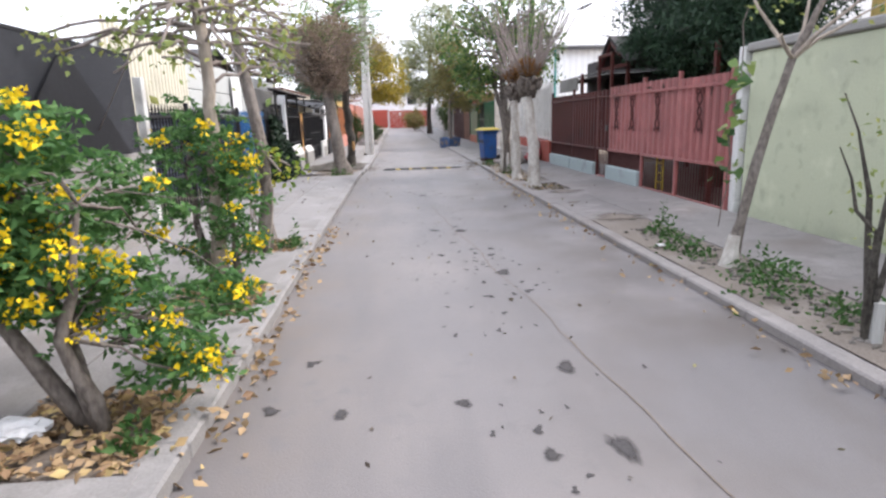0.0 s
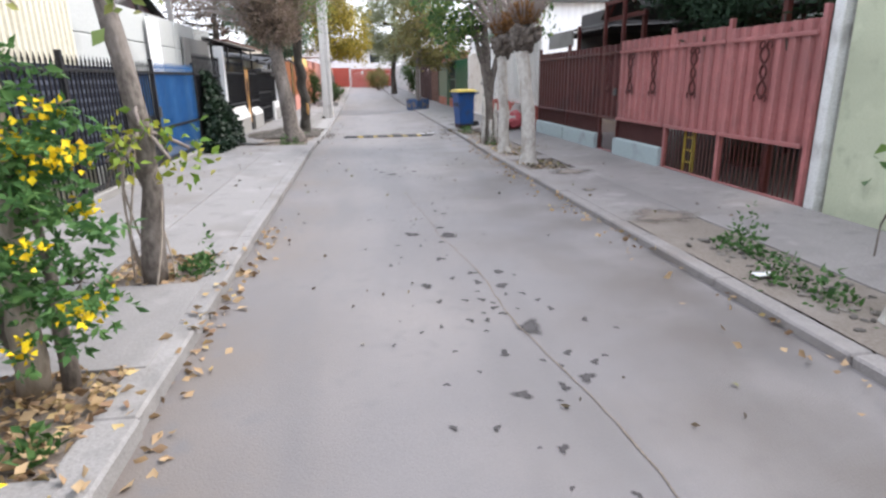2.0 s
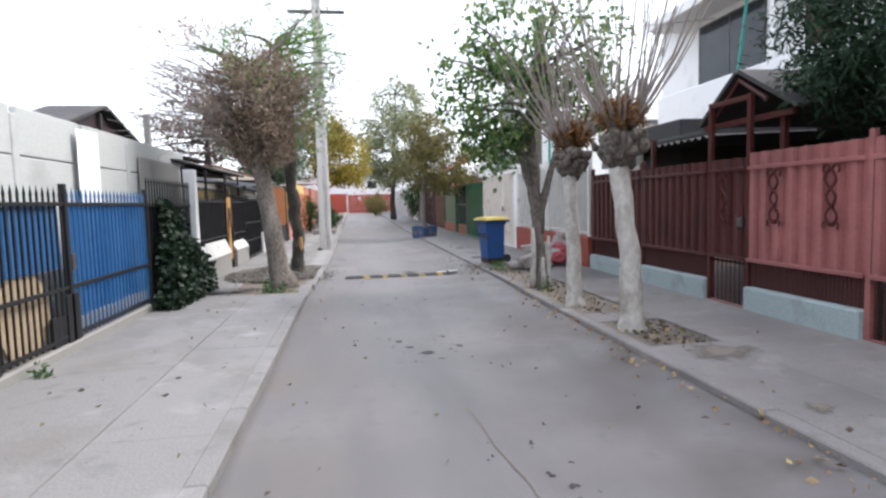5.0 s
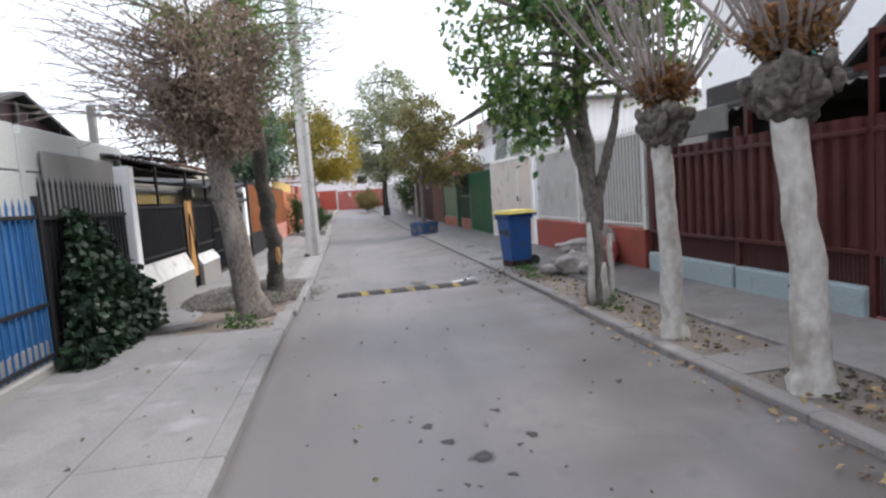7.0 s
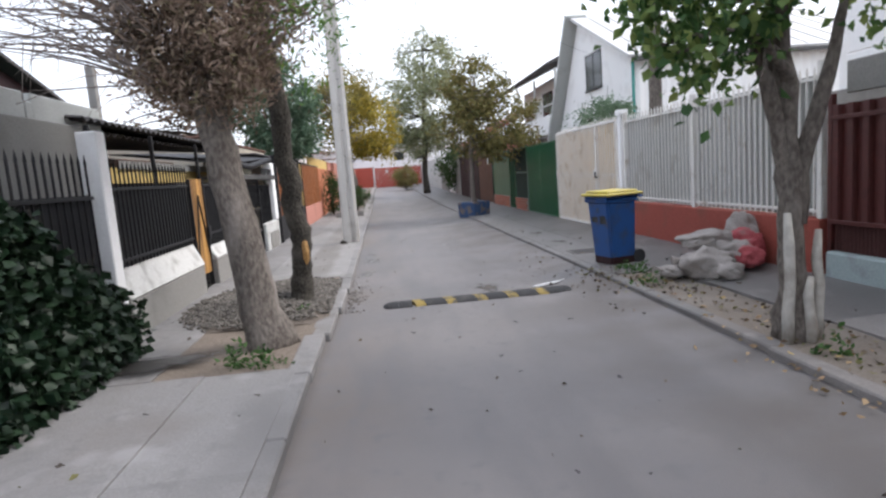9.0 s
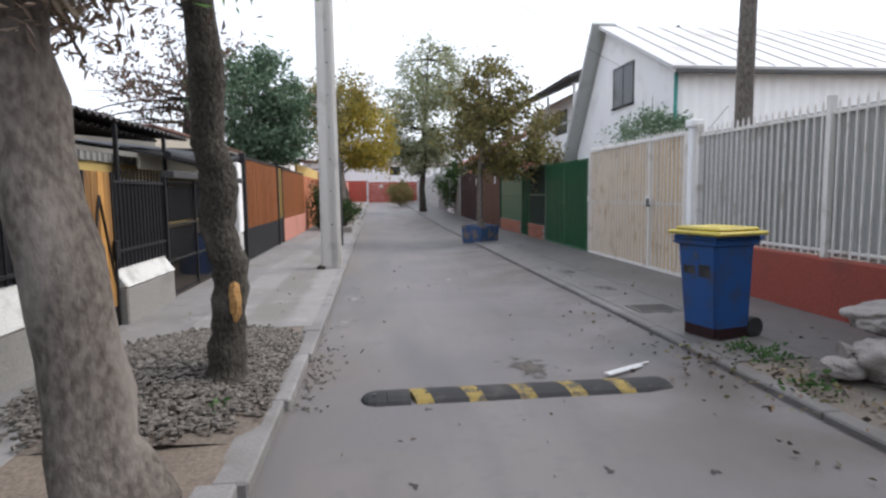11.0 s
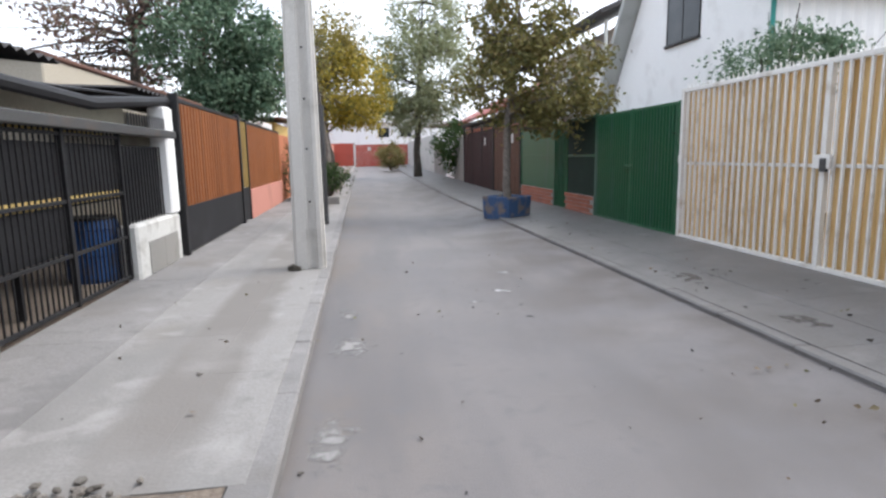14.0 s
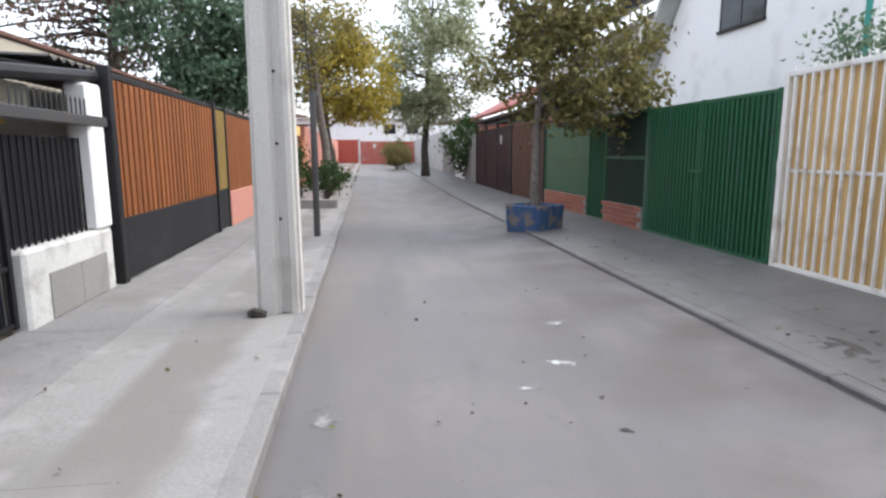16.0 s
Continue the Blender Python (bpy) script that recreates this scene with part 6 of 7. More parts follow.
flower_shrub((-1.1, 5.45, 0.08), "leafy shrub with yellow flowers round a slim pale trunk",
             [[(0.1, 0.1, 0), (0.12, 0.1, 0.5), (0.05, 0.1, 1.0)], [(-0.1, 0.15, 0), (-0.2, 0.1, 0.6), (-0.25, 0.15, 1.1)]],
             [((-0.15, 0.05, 1.25), (0.42, 0.42, 0.42), 84, 20), ((0.2, 0.0, 1.15), (0.26, 0.3, 0.3), 34, 20), ((0.12, 0.0, 0.8), (0.3, 0.3, 0.3), 44, 20), ((0.25, -0.05, 0.45), (0.3, 0.3, 0.2), 26, 18), ((-0.15, 0, 0.4), (0.3, 0.3, 0.2), 20, 18)], 15, 12)

make_tree("street_tree", (-1.15, 5.5, 0.08), "slim pale-barked street tree with sparse light green leaves", [(0, 0, 0), (0.04, 0, 0.7), (0.08, 0, 1.4), (0.1, 0.0, 2.05), (0.06, 0, 2.5)],
          [0.075, 0.055, 0.05, 0.05, 0.03], M_BARKP, [((0.15, 0.2, 2.15), (0.75, 0.7, 0.42), 46, 13, 0.12, L_LIGHTGREEN), ((-0.9, 0.4, 2.4), (0.9, 0.8, 0.45), 22, 9, 0.12, L_LIGHTGREEN)], 0.075, 21, 0.02, 40, 1.7, 0.4, limb_mat=M_TWIG)
make_tree("street_tree", (-1.1, 7.1, 0.08), "leaning brown-barked street tree with a forked bare top", [(0, 0, 0), (0.06, 0, 0.7), (0.07, 0, 1.1), (-0.05, 0.02, 1.95), (-0.22, 0.05, 2.9)],
          [0.09, 0.07, 0.066, 0.062, 0.045], M_BARK, [((0.0, 0.3, 2.8), (0.8, 0.8, 0.4), 22, 10, 0.13, L_LIGHTGREEN), ((0.12, -0.05, 1.0), (0.3, 0.3, 0.16), 16, 12, 0.07, L_YOUNG), ((-0.9, 0.2, 3.2), (1.1, 0.9, 0.5), 20, 8, 0.12, L_LIGHTGREEN)], 0.075, 22, 0.024, 34, 1.8, 0.5, limb_mat=M_TWIG)
cv = thing("climbing_stems", (-1.1, 7.1, 0.1), "pale climbing stems wound round a trunk foot", "vine")
rng = np.random.default_rng(5)
for i in range(7):
    bm = bmesh.new()
    a0 = rng.uniform(0, 6.28)
    pts = [((0.135 - 0.02 * j / 7) * math.cos(a0 + 0.25 * j), (0.135 - 0.02 * j / 7) * math.sin(a0 + 0.25 * j), 0.13 * j) for j in range(8)]
    tube(bm, pts, [0.008] * 8, 5)
    part("stem", bm, M_BARKP, cv)

# dry conifer and its neighbour by the gravel
make_tree("dry_conifer", (-1.2, 17.2, 0.08), "thick-trunked conifer with brown dried foliage and bare twigs", [(0.08, 0, -0.05), (0.0, 0, 0.35), (-0.08, 0, 1.2), (-0.22, 0, 2.1), (-0.3, 0.1, 3.0), (-0.35, 0.1, 3.9)],
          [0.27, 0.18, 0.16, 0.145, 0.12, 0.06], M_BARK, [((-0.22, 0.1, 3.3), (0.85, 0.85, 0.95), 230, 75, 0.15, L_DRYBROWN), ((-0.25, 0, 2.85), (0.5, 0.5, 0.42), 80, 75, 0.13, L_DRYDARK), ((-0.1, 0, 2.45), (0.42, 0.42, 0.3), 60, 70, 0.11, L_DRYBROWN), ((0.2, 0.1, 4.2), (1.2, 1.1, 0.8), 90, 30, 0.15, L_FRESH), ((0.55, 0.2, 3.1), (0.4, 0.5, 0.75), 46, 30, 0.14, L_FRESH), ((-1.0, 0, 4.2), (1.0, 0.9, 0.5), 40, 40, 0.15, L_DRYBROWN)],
          0.085, 31, 0.045, 70, 4.0, -0.5, 0.1, flute=0.12, limb_mat=M_BARK)
ct = thing("bare_twigs", (-1.2, 17.1, 2.2), "long bare grey twigs reaching out of the dry conifer", "twigs")
rng = np.random.default_rng(8)
for i in range(110):
    bm = bmesh.new()
    a = rng.uniform(2.3, 4.1) if i < 85 else rng.uniform(-0.7, 0.9)
    s = Vector((-0.3 + 0.4 * math.cos(a), 0.1 + 0.4 * math.sin(a), rng.uniform(0.3, 1.6)))
    e = s + Vector((math.cos(a), math.sin(a) * 0.7, rng.uniform(-0.1, 0.7))) * rng.uniform(0.9, 2.3)
    pts = curve_pts(s, e, 0.08, 4, rng, 0.04)
    tube(bm, pts, [0.012, 0.009, 0.007, 0.005, 0.003], 4)
    for q in pts[2:4]:
        tube(bm, [q, q + Vector(rng.normal(size=3)) * 0.25], [0.005, 0.002], 3)
    part("twig", bm, M_TWIG, ct)
make_tree("street_tree", (-1.02, 18.85, 0.15), "dark rough-barked crooked street tree with green top", [(0, 0, -0.12), (0, 0, 0.15), (0.03, 0, 0.45), (0.07, 0, 0.8), (0.0, 0, 1.15), (0.0, 0, 1.5), (-0.05, 0, 1.75), (-0.03, 0, 2.3), (-0.2, 0.05, 3.6), (-0.25, 0, 4.6)],
          [0.2, 0.145, 0.125, 0.128, 0.12, 0.13, 0.112, 0.12, 0.1, 0.05], M_BARKD, [((0.1, 0, 4.4), (1.1, 1.0, 0.9), 120, 34, 0.15, L_FRESH), ((-0.3, -0.1, 3.4), (0.6, 0.6, 0.7), 50, 36, 0.13, L_DRYBROWN)], 0.08, 32, 0.05, 40, 3.5, -0.2, 0.12)
sc = thing("bark_scar", (-0.915, 18.755, 0.78), "raw orange wood scar where the bark is torn", "scar")
bm = bmesh.new()
bmesh.ops.create_icosphere(bm, subdivisions=3, radius=1.0)
for v in bm.verts:
    v.co = Vector((v.co.x * 0.045, v.co.y * 0.05, v.co.z * 0.15)) * (1 + 0.25 * noise.noise(v.co * 3))
part("torn_wood", bm, M_CUTWOOD, sc)

# pollarded trees on the right
def pollard(base, label, h, seed, lean=0.0, fat=1.0):
    rng = np.random.default_rng(seed)
    root = thing("pollarded_tree", base, label, "tree", "pollarded trees")
    p, r = densify([(0, 0, -0.05), (0, 0, 0.15), (-0.01, 0, 0.7), (-0.04 + lean * 0.4, 0, 1.3), (-0.02 + lean, 0, h)], [0.2 * fat, 0.15 * fat, 0.135 * fat, 0.12 * fat, 0.13 * fat], 4, rng, 0.012)
    trunk(root, p, r, M_LIME, rng, 14, 0.035, label="whitewashed trunk")
    for i in range(2):
        q, a = p[3 + 5 * i], rng.uniform(3.0, 5.2) - i
        bm = bmesh.new()
        bmesh.ops.create_icosphere(bm, subdivisions=2, radius=0.022)
        for v in bm.verts:
            v.co += q + Vector((math.cos(a), math.sin(a), 0)) * 0.115 * fat
        part("knot", bm, M_BARKD, root)
    bm = bmesh.new()
    for i in range(120):
        zz = rng.random()
        a, rr = rng.uniform(0, 6.28), rng.uniform(0.06, 0.12 + 0.2 * min(1.0, 2 * zz)) * fat
        c = Vector((lean + rr * math.cos(a), rr * math.sin(a), h - 0.04 + 0.3 * zz))
        sub = bmesh.new()
        bmesh.ops.create_icosphere(sub, subdivisions=2, radius=rng.uniform(0.022, 0.055))
        for v in sub.verts:
            v.co = Vector((v.co.x, v.co.y, v.co.z * 1.5)) * (1 + 0.9 * noise.noise(v.co * 14 + c * 3)) + c
        me = bpy.data.meshes.new("tmp")
        sub.to_mesh(me)
        sub.free()
        bm.from_mesh(me)
        bpy.data.meshes.remove(me)
    core = bmesh.new()
    bmesh.ops.create_icosphere(core, subdivisions=4, radius=1.0)
    for v in core.verts:
        n1 = 0.28 * noise.noise(v.co * 2.6 + Vector((seed, 0, 0))) + 0.2 * noise.noise(v.co * 6)
        v.co = Vector((v.co.x * 0.27 * fat, v.co.y * 0.27 * fat, v.co.z * 0.2)) * (1 + n1) + Vector((lean, 0, h + 0.13))
    me = bpy.data.meshes.new("tmp")
    core.to_mesh(me)
    core.free()
    bm.from_mesh(me)
    bpy.data.meshes.remove(me)
    part("knob_head", bm, M_KNOB, root, "lumpy brown pollard head", smooth=True)
    pts = rng.normal(size=(2600, 3))
    pts = pts / np.linalg.norm(pts, axis=1, keepdims=True) * rng.random((2600, 1)) ** 0.4
    pts = np.array([lean, 0, h + 0.47]) + pts * np.array([0.33, 0.33, 0.22]) * (0.8 + 0.25 * np.sin(pts[:, :1] * 9) * np.cos(pts[:, 1:2] * 7))
    meshpart("dead_tuft", leaves_mesh("dead_tuft", pts, 0.065, rng, L_KNOB, 3.0, 1.0, -0.3, 0.4), L_KNOB, root, "orange-brown dead tufts", kind="stuff")
    for i in range(42):
        bm = bmesh.new()
        a = rng.uniform(0, 6.28)
        s = Vector((lean + 0.15 * math.cos(a), 0.15 * math.sin(a), h + 0.35))
        ln = rng.uniform(1.2, 2.6)
        out = rng.uniform(0.1, 0.75)
        e = s + Vector((math.cos(a) * out * ln, math.sin(a) * out * ln, ln * 0.85))
        tube(bm, curve_pts(s, e, -0.12, 5, rng, 0.03), [0.016, 0.013, 0.011, 0.008, 0.006, 0.003], 5)
        part("shoot", bm, M_TWIG, root)
    return root


pollard((3.19, 12.34, 0.1), "whitewashed pollarded tree with a knobbly head and thin shoots", 1.86, 41, -0.13, 0.84)
pollard((3.16, 13.95, 0.1), "slimmer whitewashed pollarded tree with orange-brown tufts", 1.82, 42, -0.03, 0.72)
make_tree("street_tree", (3.26, 15.82, 0.1), "many-stemmed street tree with glossy green leaves", [(0, 0, -0.05), (0, 0, 0.4), (-0.03, 0, 1.1), (-0.06, 0, 1.75), (-0.1, 0, 2.6), (-0.1, 0, 3.4)], [0.16, 0.1, 0.085, 0.085, 0.055, 0.035], M_BARK,
          [((-0.8, 0, 3.2), (1.0, 0.9, 0.7), 80, 28, 0.16, L_DARKGREEN), ((0.1, 0, 3.9), (1.5, 1.3, 0.9), 110, 28, 0.17, L_DARKGREEN), ((-0.7, -0.1, 2.4), (0.6, 0.5, 0.35), 46, 26, 0.12, L_DARKGREEN), ((0.8, 0, 3.1), (0.8, 0.8, 0.7), 44, 26, 0.15, L_DARKGREEN)],
          0.1, 43, 0.06, 46, 1.5, 0.8, 0.12, flute=0.15)
fork = [o for o in bpy.data.objects if o.name.startswith("street_tree")][-1]
for e in ((-0.42, -0.05, 2.5), (0.38, -0.05, 2.6), (-0.15, 0.1, 2.8)):
    bm = bmesh.new()
    rf_ = np.random.default_rng(int(e[2] * 10))
    q, w_ = densify([(0.02, 0, 0.9), (e[0] * 0.25, 0, 1.5), (e[0] * 0.6, e[1], 2.0), e], [0.07, 0.065, 0.055, 0.03], 3, rf_, 0.015)
    tube(bm, q, w_, 9, 0.08, rf_)
    part("fork_stem", bm, M_BARK, fork, smooth=True)
st = thing("split_stems", (3.26, 15.82, 0.1), "pale peeled stems standing close against the trunk", "stems")
rng = np.random.default_rng(3)
for x, y, h in ((-0.13, -0.12, 1.0), (0.12, -0.1, 0.85), (0.02, -0.16, 0.5)):
    bm = bmesh.new()
    tube(bm, curve_pts((x, y, -0.05), (x * 1.1, y, h), 0, 4, rng, 0.02), [0.05, 0.045, 0.04, 0.04, 0.025], 8, 0.1, rng)
    part("stem", bm, M_LIME, st, smooth=True)

# leaning thin tree with hanging vine, and a sapling
lt = thing("leaning_tree", (3.42, 5.5, 0.08), "thin leaning street tree with a whitewashed foot and bare branches", "tree")
rng = np.random.default_rng(14)
p, r = densify([(0, 0, 0), (0.12, 0.05, 0.45), (0.3, 0.1, 1.2), (0.55, 0.15, 1.9), (0.8, 0.15, 2.4)], [0.07, 0.045, 0.042, 0.036, 0.022], 3, rng, 0.01)
trunk(lt, p, r, M_BARK, rng, 9, 0.08)
bm = bmesh.new()
tube(bm, [(0, 0, -0.02), (0.03, 0.01, 0.15), (0.06, 0.03, 0.3)], [0.1, 0.07, 0.054], 10)
part("whitewashed_foot", bm, M_LIME, lt, "whitewashed trunk foot")
for e in ((0.2, -0.1, 2.0), (1.3, 0.1, 2.3), (0.1, 0.5, 2.6), (0.9, 0.4, 2.9), (1.0, -0.5, 2.5)):
    bm = bmesh.new()
    tube(bm, curve_pts((0.53, 0.14, 1.85), e, 0.05, 4, rng, 0.04), [0.022, 0.018, 0.013, 0.01, 0.005], 6)
    part("branch", bm, M_BARKP, lt)
places, cl = clumps(rng, (0.6, 0.1, 2.5), (0.8, 0.7, 0.4), 22, 7, 0.1)
meshpart("crown", leaves_mesh("crown", places, 0.07, rng, L_LIGHTGREEN, 1.8, 1, 0.4), L_LIGHTGREEN, lt, kind="stuff")
vn = thing("hanging_vine", (3.42, 5.75, 0.08), "strand of hanging vine with heart-shaped green leaves", "vine")
bm = bmesh.new()
vp = curve_pts((0.15, 0, 2.3), (0.02, 0, 0.35), 0, 12, rng, 0.03)
tube(bm, vp, [0.006] * 13, 5)
part("stem", bm, M_BARK, vn)
pts = np.array([tuple(vp[3 + i % 7] + Vector(rng.normal(size=3)) * 0.06) for i in range(44)])
meshpart("vine_leaves", leaves_mesh("vine_leaves", pts, 0.11, rng, L_DARKGREEN, 1.15, 0.5, 0.7), L_DARKGREEN, vn, kind="stuff")
sa = thing("sapling", (3.22, 3.65, 0.08), "bare crooked sapling tied to a short grey stake", "sapling")
for e, f in (((0.0, 0.1, 0.9), (-0.15, 0.2, 1.5)), ((0.12, 0.0, 0.8), (0.25, 0.1, 1.7)), ((-0.05, -0.05, 0.7), (-0.3, 0.0, 1.2)), ((0.1, 0.1, 0.7), (0.5, 0.3, 1.3))):
    bm = bmesh.new()
    tube(bm, curve_pts((0, 0, 0), e, 0.0, 3, rng, 0.03) + curve_pts(e, f, 0.0, 3, rng, 0.04)[1:], [0.024, 0.022, 0.02, 0.018, 0.012, 0.008, 0.004], 6)
    part("stem", bm, M_BARKD, sa)
bm = bmesh.new()
tube(bm, [(0.03, -0.05, -0.05), (0.03, -0.05, 0.28)], [0.035, 0.035], 10)
part("stake", bm, M_GREYSHEET, sa, "short grey pipe stake")
places, cl = clumps(rng, (0.1, 0.1, 1.1), (0.35, 0.3, 0.5), 22, 6, 0.08)
meshpart("foliage", leaves_mesh("foliage", places, 0.05, rng, L_LIGHTGREEN, 1.8, 1, 0.2), L_LIGHTGREEN, sa, kind="stuff")

# ivy on the fence
iv_ = thing("ivy", (-2.7, 16.5, 0.1), "dense dark ivy climbing the black fence", "ivy")
rng = np.random.default_rng(6)
pts = []
while len(pts) < 4800:
    y, z = rng.uniform(-1.35, 1.0), rng.uniform(0, 1.75)
    lim = 1.7 * math.exp(-((y + 0.55) / 0.5) ** 2) if y < -0.55 else 1.7 - 1.35 * ((y + 0.55) / 1.8) ** 0.8
    lim = max(lim, 0.3 * (1 - abs(y) / 1.6)) + 0.2 * noise.noise((y * 3, z * 3, 2))
    if z < lim:
        pts.append((rng.uniform(0.0, 0.36) * (1.1 - z / 1.9) + rng.normal() * 0.02, y, z))
meshpart("leaves", leaves_mesh("leaves", np.array(pts), 0.098, rng, L_IVY, 1.15, 0.5, 0.7, 0.15), L_IVY, iv_, kind="stuff")
for i in range(26):
    bm = bmesh.new()
    y = rng.uniform(-0.9, 0.9)
    tube(bm, curve_pts((0.05, y * 0.5, 0), (0.03, y, rng.uniform(0.7, 1.5)), 0, 4, rng, 0.05), [0.012, 0.01, 0.008, 0.006, 0.004], 4)
    part("stem", bm, M_BARKD, iv_)

# trees further on
make_tree("planter_tree", (3.17, 31.45, 0.45), "bushy olive-brown tree growing in the blue planter", [(0, 0, -0.1), (0, 0, 0.8), (0.03, 0, 1.6), (0.1, 0, 2.6), (0.3, 0, 3.8)], [0.1, 0.085, 0.08, 0.07, 0.03], M_BARK,
          [((0.55, 0, 2.75), (1.6, 1.4, 0.9), 200, 40, 0.17, L_PLANTER), ((0.3, 0, 3.8), (1.0, 1.1, 1.1), 120, 38, 0.17, L_PLANTER), ((1.25, -0.2, 2.0), (1.1, 1.0, 0.5), 80, 40, 0.17, L_PLANTER)], 0.13, 51, 0.04, 60, 2.0, 0.3)
make_tree("gum_tree", (3.35, 54, 0.25), "tall grey-green feathery street tree", [(0, 0, 0), (-0.05, 0, 1.5), (0.1, 0, 3.2), (0.2, 0, 6), (0.5, 0, 10)], [0.26, 0.2, 0.18, 0.14, 0.04], M_BARKD,
          [((0.4, 0, 6.0), (3.3, 2.8, 2.7), 330, 38, 0.36, L_GUM), ((0.8, 0, 9.0), (2.1, 1.9, 2.2), 140, 34, 0.34, L_GUM), ((-0.4, -0.5, 3.7), (2.4, 1.8, 0.9), 110, 38, 0.3, L_GUM)], 0.26, 52, 0.07, 80, 2.6, 0.5)
make_tree("golden_tree", (-1.3, 45.5, 0.12), "street tree with golden yellow autumn leaves", [(0, 0, 0), (-0.1, 0, 1.2), (-0.3, 0, 2.4), (-0.3, 0, 4.5)], [0.24, 0.2, 0.17, 0.06], M_BARK,
          [((-0.3, 0, 5.9), (1.9, 2.0, 1.7), 150, 40, 0.26, L_OLIVE), ((0.7, -0.2, 4.4), (2.0, 2.0, 1.6), 190, 42, 0.25, L_YELLOW), ((1.2, -0.3, 3.3), (1.3, 1.3, 0.8), 70, 40, 0.22, L_YELLOW)], 0.17, 53, 0.07, 60, 1.7, 0.3, lump=0.12)
make_tree("slanting_tree", (-1.25, 41, 0.1), "bare-limbed olive street tree behind the utility pole", [(0, 0, 0), (-0.05, 0, 1.5), (-0.25, 0, 3), (-0.4, 0, 5.2)], [0.16, 0.14, 0.12, 0.04], M_BARK,
          [((-0.9, 0, 4.8), (1.0, 1.3, 1.8), 90, 34, 0.24, L_PLANTER)], 0.16, 54, 0.05, 40, 2.4, 0.6)
make_tree("yard_tree", (-4.6, 39, 0.1), "dense blue-green yard tree behind the fence", [(0, 0, 0), (0, 0, 1.5), (0.2, 0, 3), (0.1, 0, 5)], [0.24, 0.2, 0.16, 0.06], M_BARKD,
          [((0.2, 0, 4.9), (1.9, 1.8, 1.9), 260, 52, 0.24, L_BLUEGREEN), ((0.8, -0.3, 3.5), (1.2, 1.1, 0.8), 100, 46, 0.2, L_BLUEGREEN)], 0.19, 55, 0.06, 60, 2.0, 0.2)
make_tree("yard_tree", (-8.0, 41, 0.1), "broad purple-brown leaved yard tree", [(0, 0, 0), (0, 0, 2), (0.2, 0, 4), (0.3, 0, 6)], [0.3, 0.25, 0.2, 0.06], M_BARKD,
          [((0.4, 0, 6.2), (3.3, 2.5, 2.3), 130, 34, 0.3, L_PURPLE), ((-4.2, 0, 4.0), (2.0, 1.8, 0.9), 80, 36, 0.28, L_PURPLE)], 0.2, 56, 0.08, 90, 1.8, 0.3)
make_tree("dark_conifer", (6.4, 11.3, 0.1), "spreading dark green conifer over the red fence", [(0, 0, 0), (0, 0, 1.6), (-0.1, 0, 3.2), (0, 0, 5.5)], [0.22, 0.19, 0.15, 0.05], M_BARKD,
          [((-0.75, -1.2, 2.65), (0.75, 2.6, 0.55), 300, 90, 0.18, L_CONIFER), ((-0.4, -0.8, 3.6), (1.2, 2.8, 0.9), 320, 80, 0.2, L_CONIFER), ((0, -0.2, 4.7), (1.2, 2.0, 0.9), 130, 60, 0.22, L_CONIFER)], 0.12, 57, 0.05, 60, 4.5, 0.2)
make_tree("far_shrub_tree", (4.3, 49, 0.12), "dark leafy tree leaning over the boundary wall", [(0.9, 0, 0), (0.8, 0, 1.2), (0.5, 0, 2.4)], [0.1, 0.09, 0.05], M_BARKD, [((0.4, 0, 2.0), (0.8, 1.4, 1.3), 110, 36, 0.22, L_BUSH)], 0.15, 58, 0.03, 20)


def bush(name, base, label, blobs, mat, size, seed, stem=True):
    rng = np.random.default_rng(seed)
    root = thing(name, base, label, "bush")
    for c, rad, k, m, sp_ in blobs:
        pts, cl = clumps(rng, c, rad, k, m, sp_, 0.6)
        pts = pts[pts[:, 2] > 0.0]
        meshpart("foliage", leaves_mesh("foliage", pts, size, rng, mat, 1.8, 1, 0.0), mat, root, kind="stuff")
        limbs(root, M_BARKD, [(c[0], c[1], 0.0)], cl[:10], 0.018, rng, 0.04, 3, 5, name="stem")
    return root


bush("clipped_bush", (-1.35, 38.3, 0.1), "rounded clipped dark green bush in a kerbside bed", [((0.2, 0, 0.75), (0.6, 0.7, 0.42), 90, 40, 0.12)], L_BUSH, 0.08, 61)
bush("round_bush", (2.35, 66, 0.35), "rounded olive bush beside the far road edge", [((0, 0, 1.1), (1.0, 1.2, 0.95), 110, 40, 0.2)], L_PLANTER, 0.15, 62)
bush("wall_top_shrub", (5.9, 26.4, 0.1), "grey-green shrub rising behind the board gate", [((0, 0, 2.6), (0.5, 1.4, 0.4), 90, 46, 0.13)], L_BLUEGREEN, 0.075, 63)
bush("hedge_green", (-2.2, 39.0, 0.1), "upright green bush against the pink wall", [((0, 0, 0.9), (0.35, 0.5, 0.9), 60, 36, 0.14)], L_BUSH, 0.1, 64)
wall("bed_edge", -1.9, -0.75, 36.3, 36.5, 0.0, 0.32, M_GREYWALL, "low concrete edge of a planting bed")


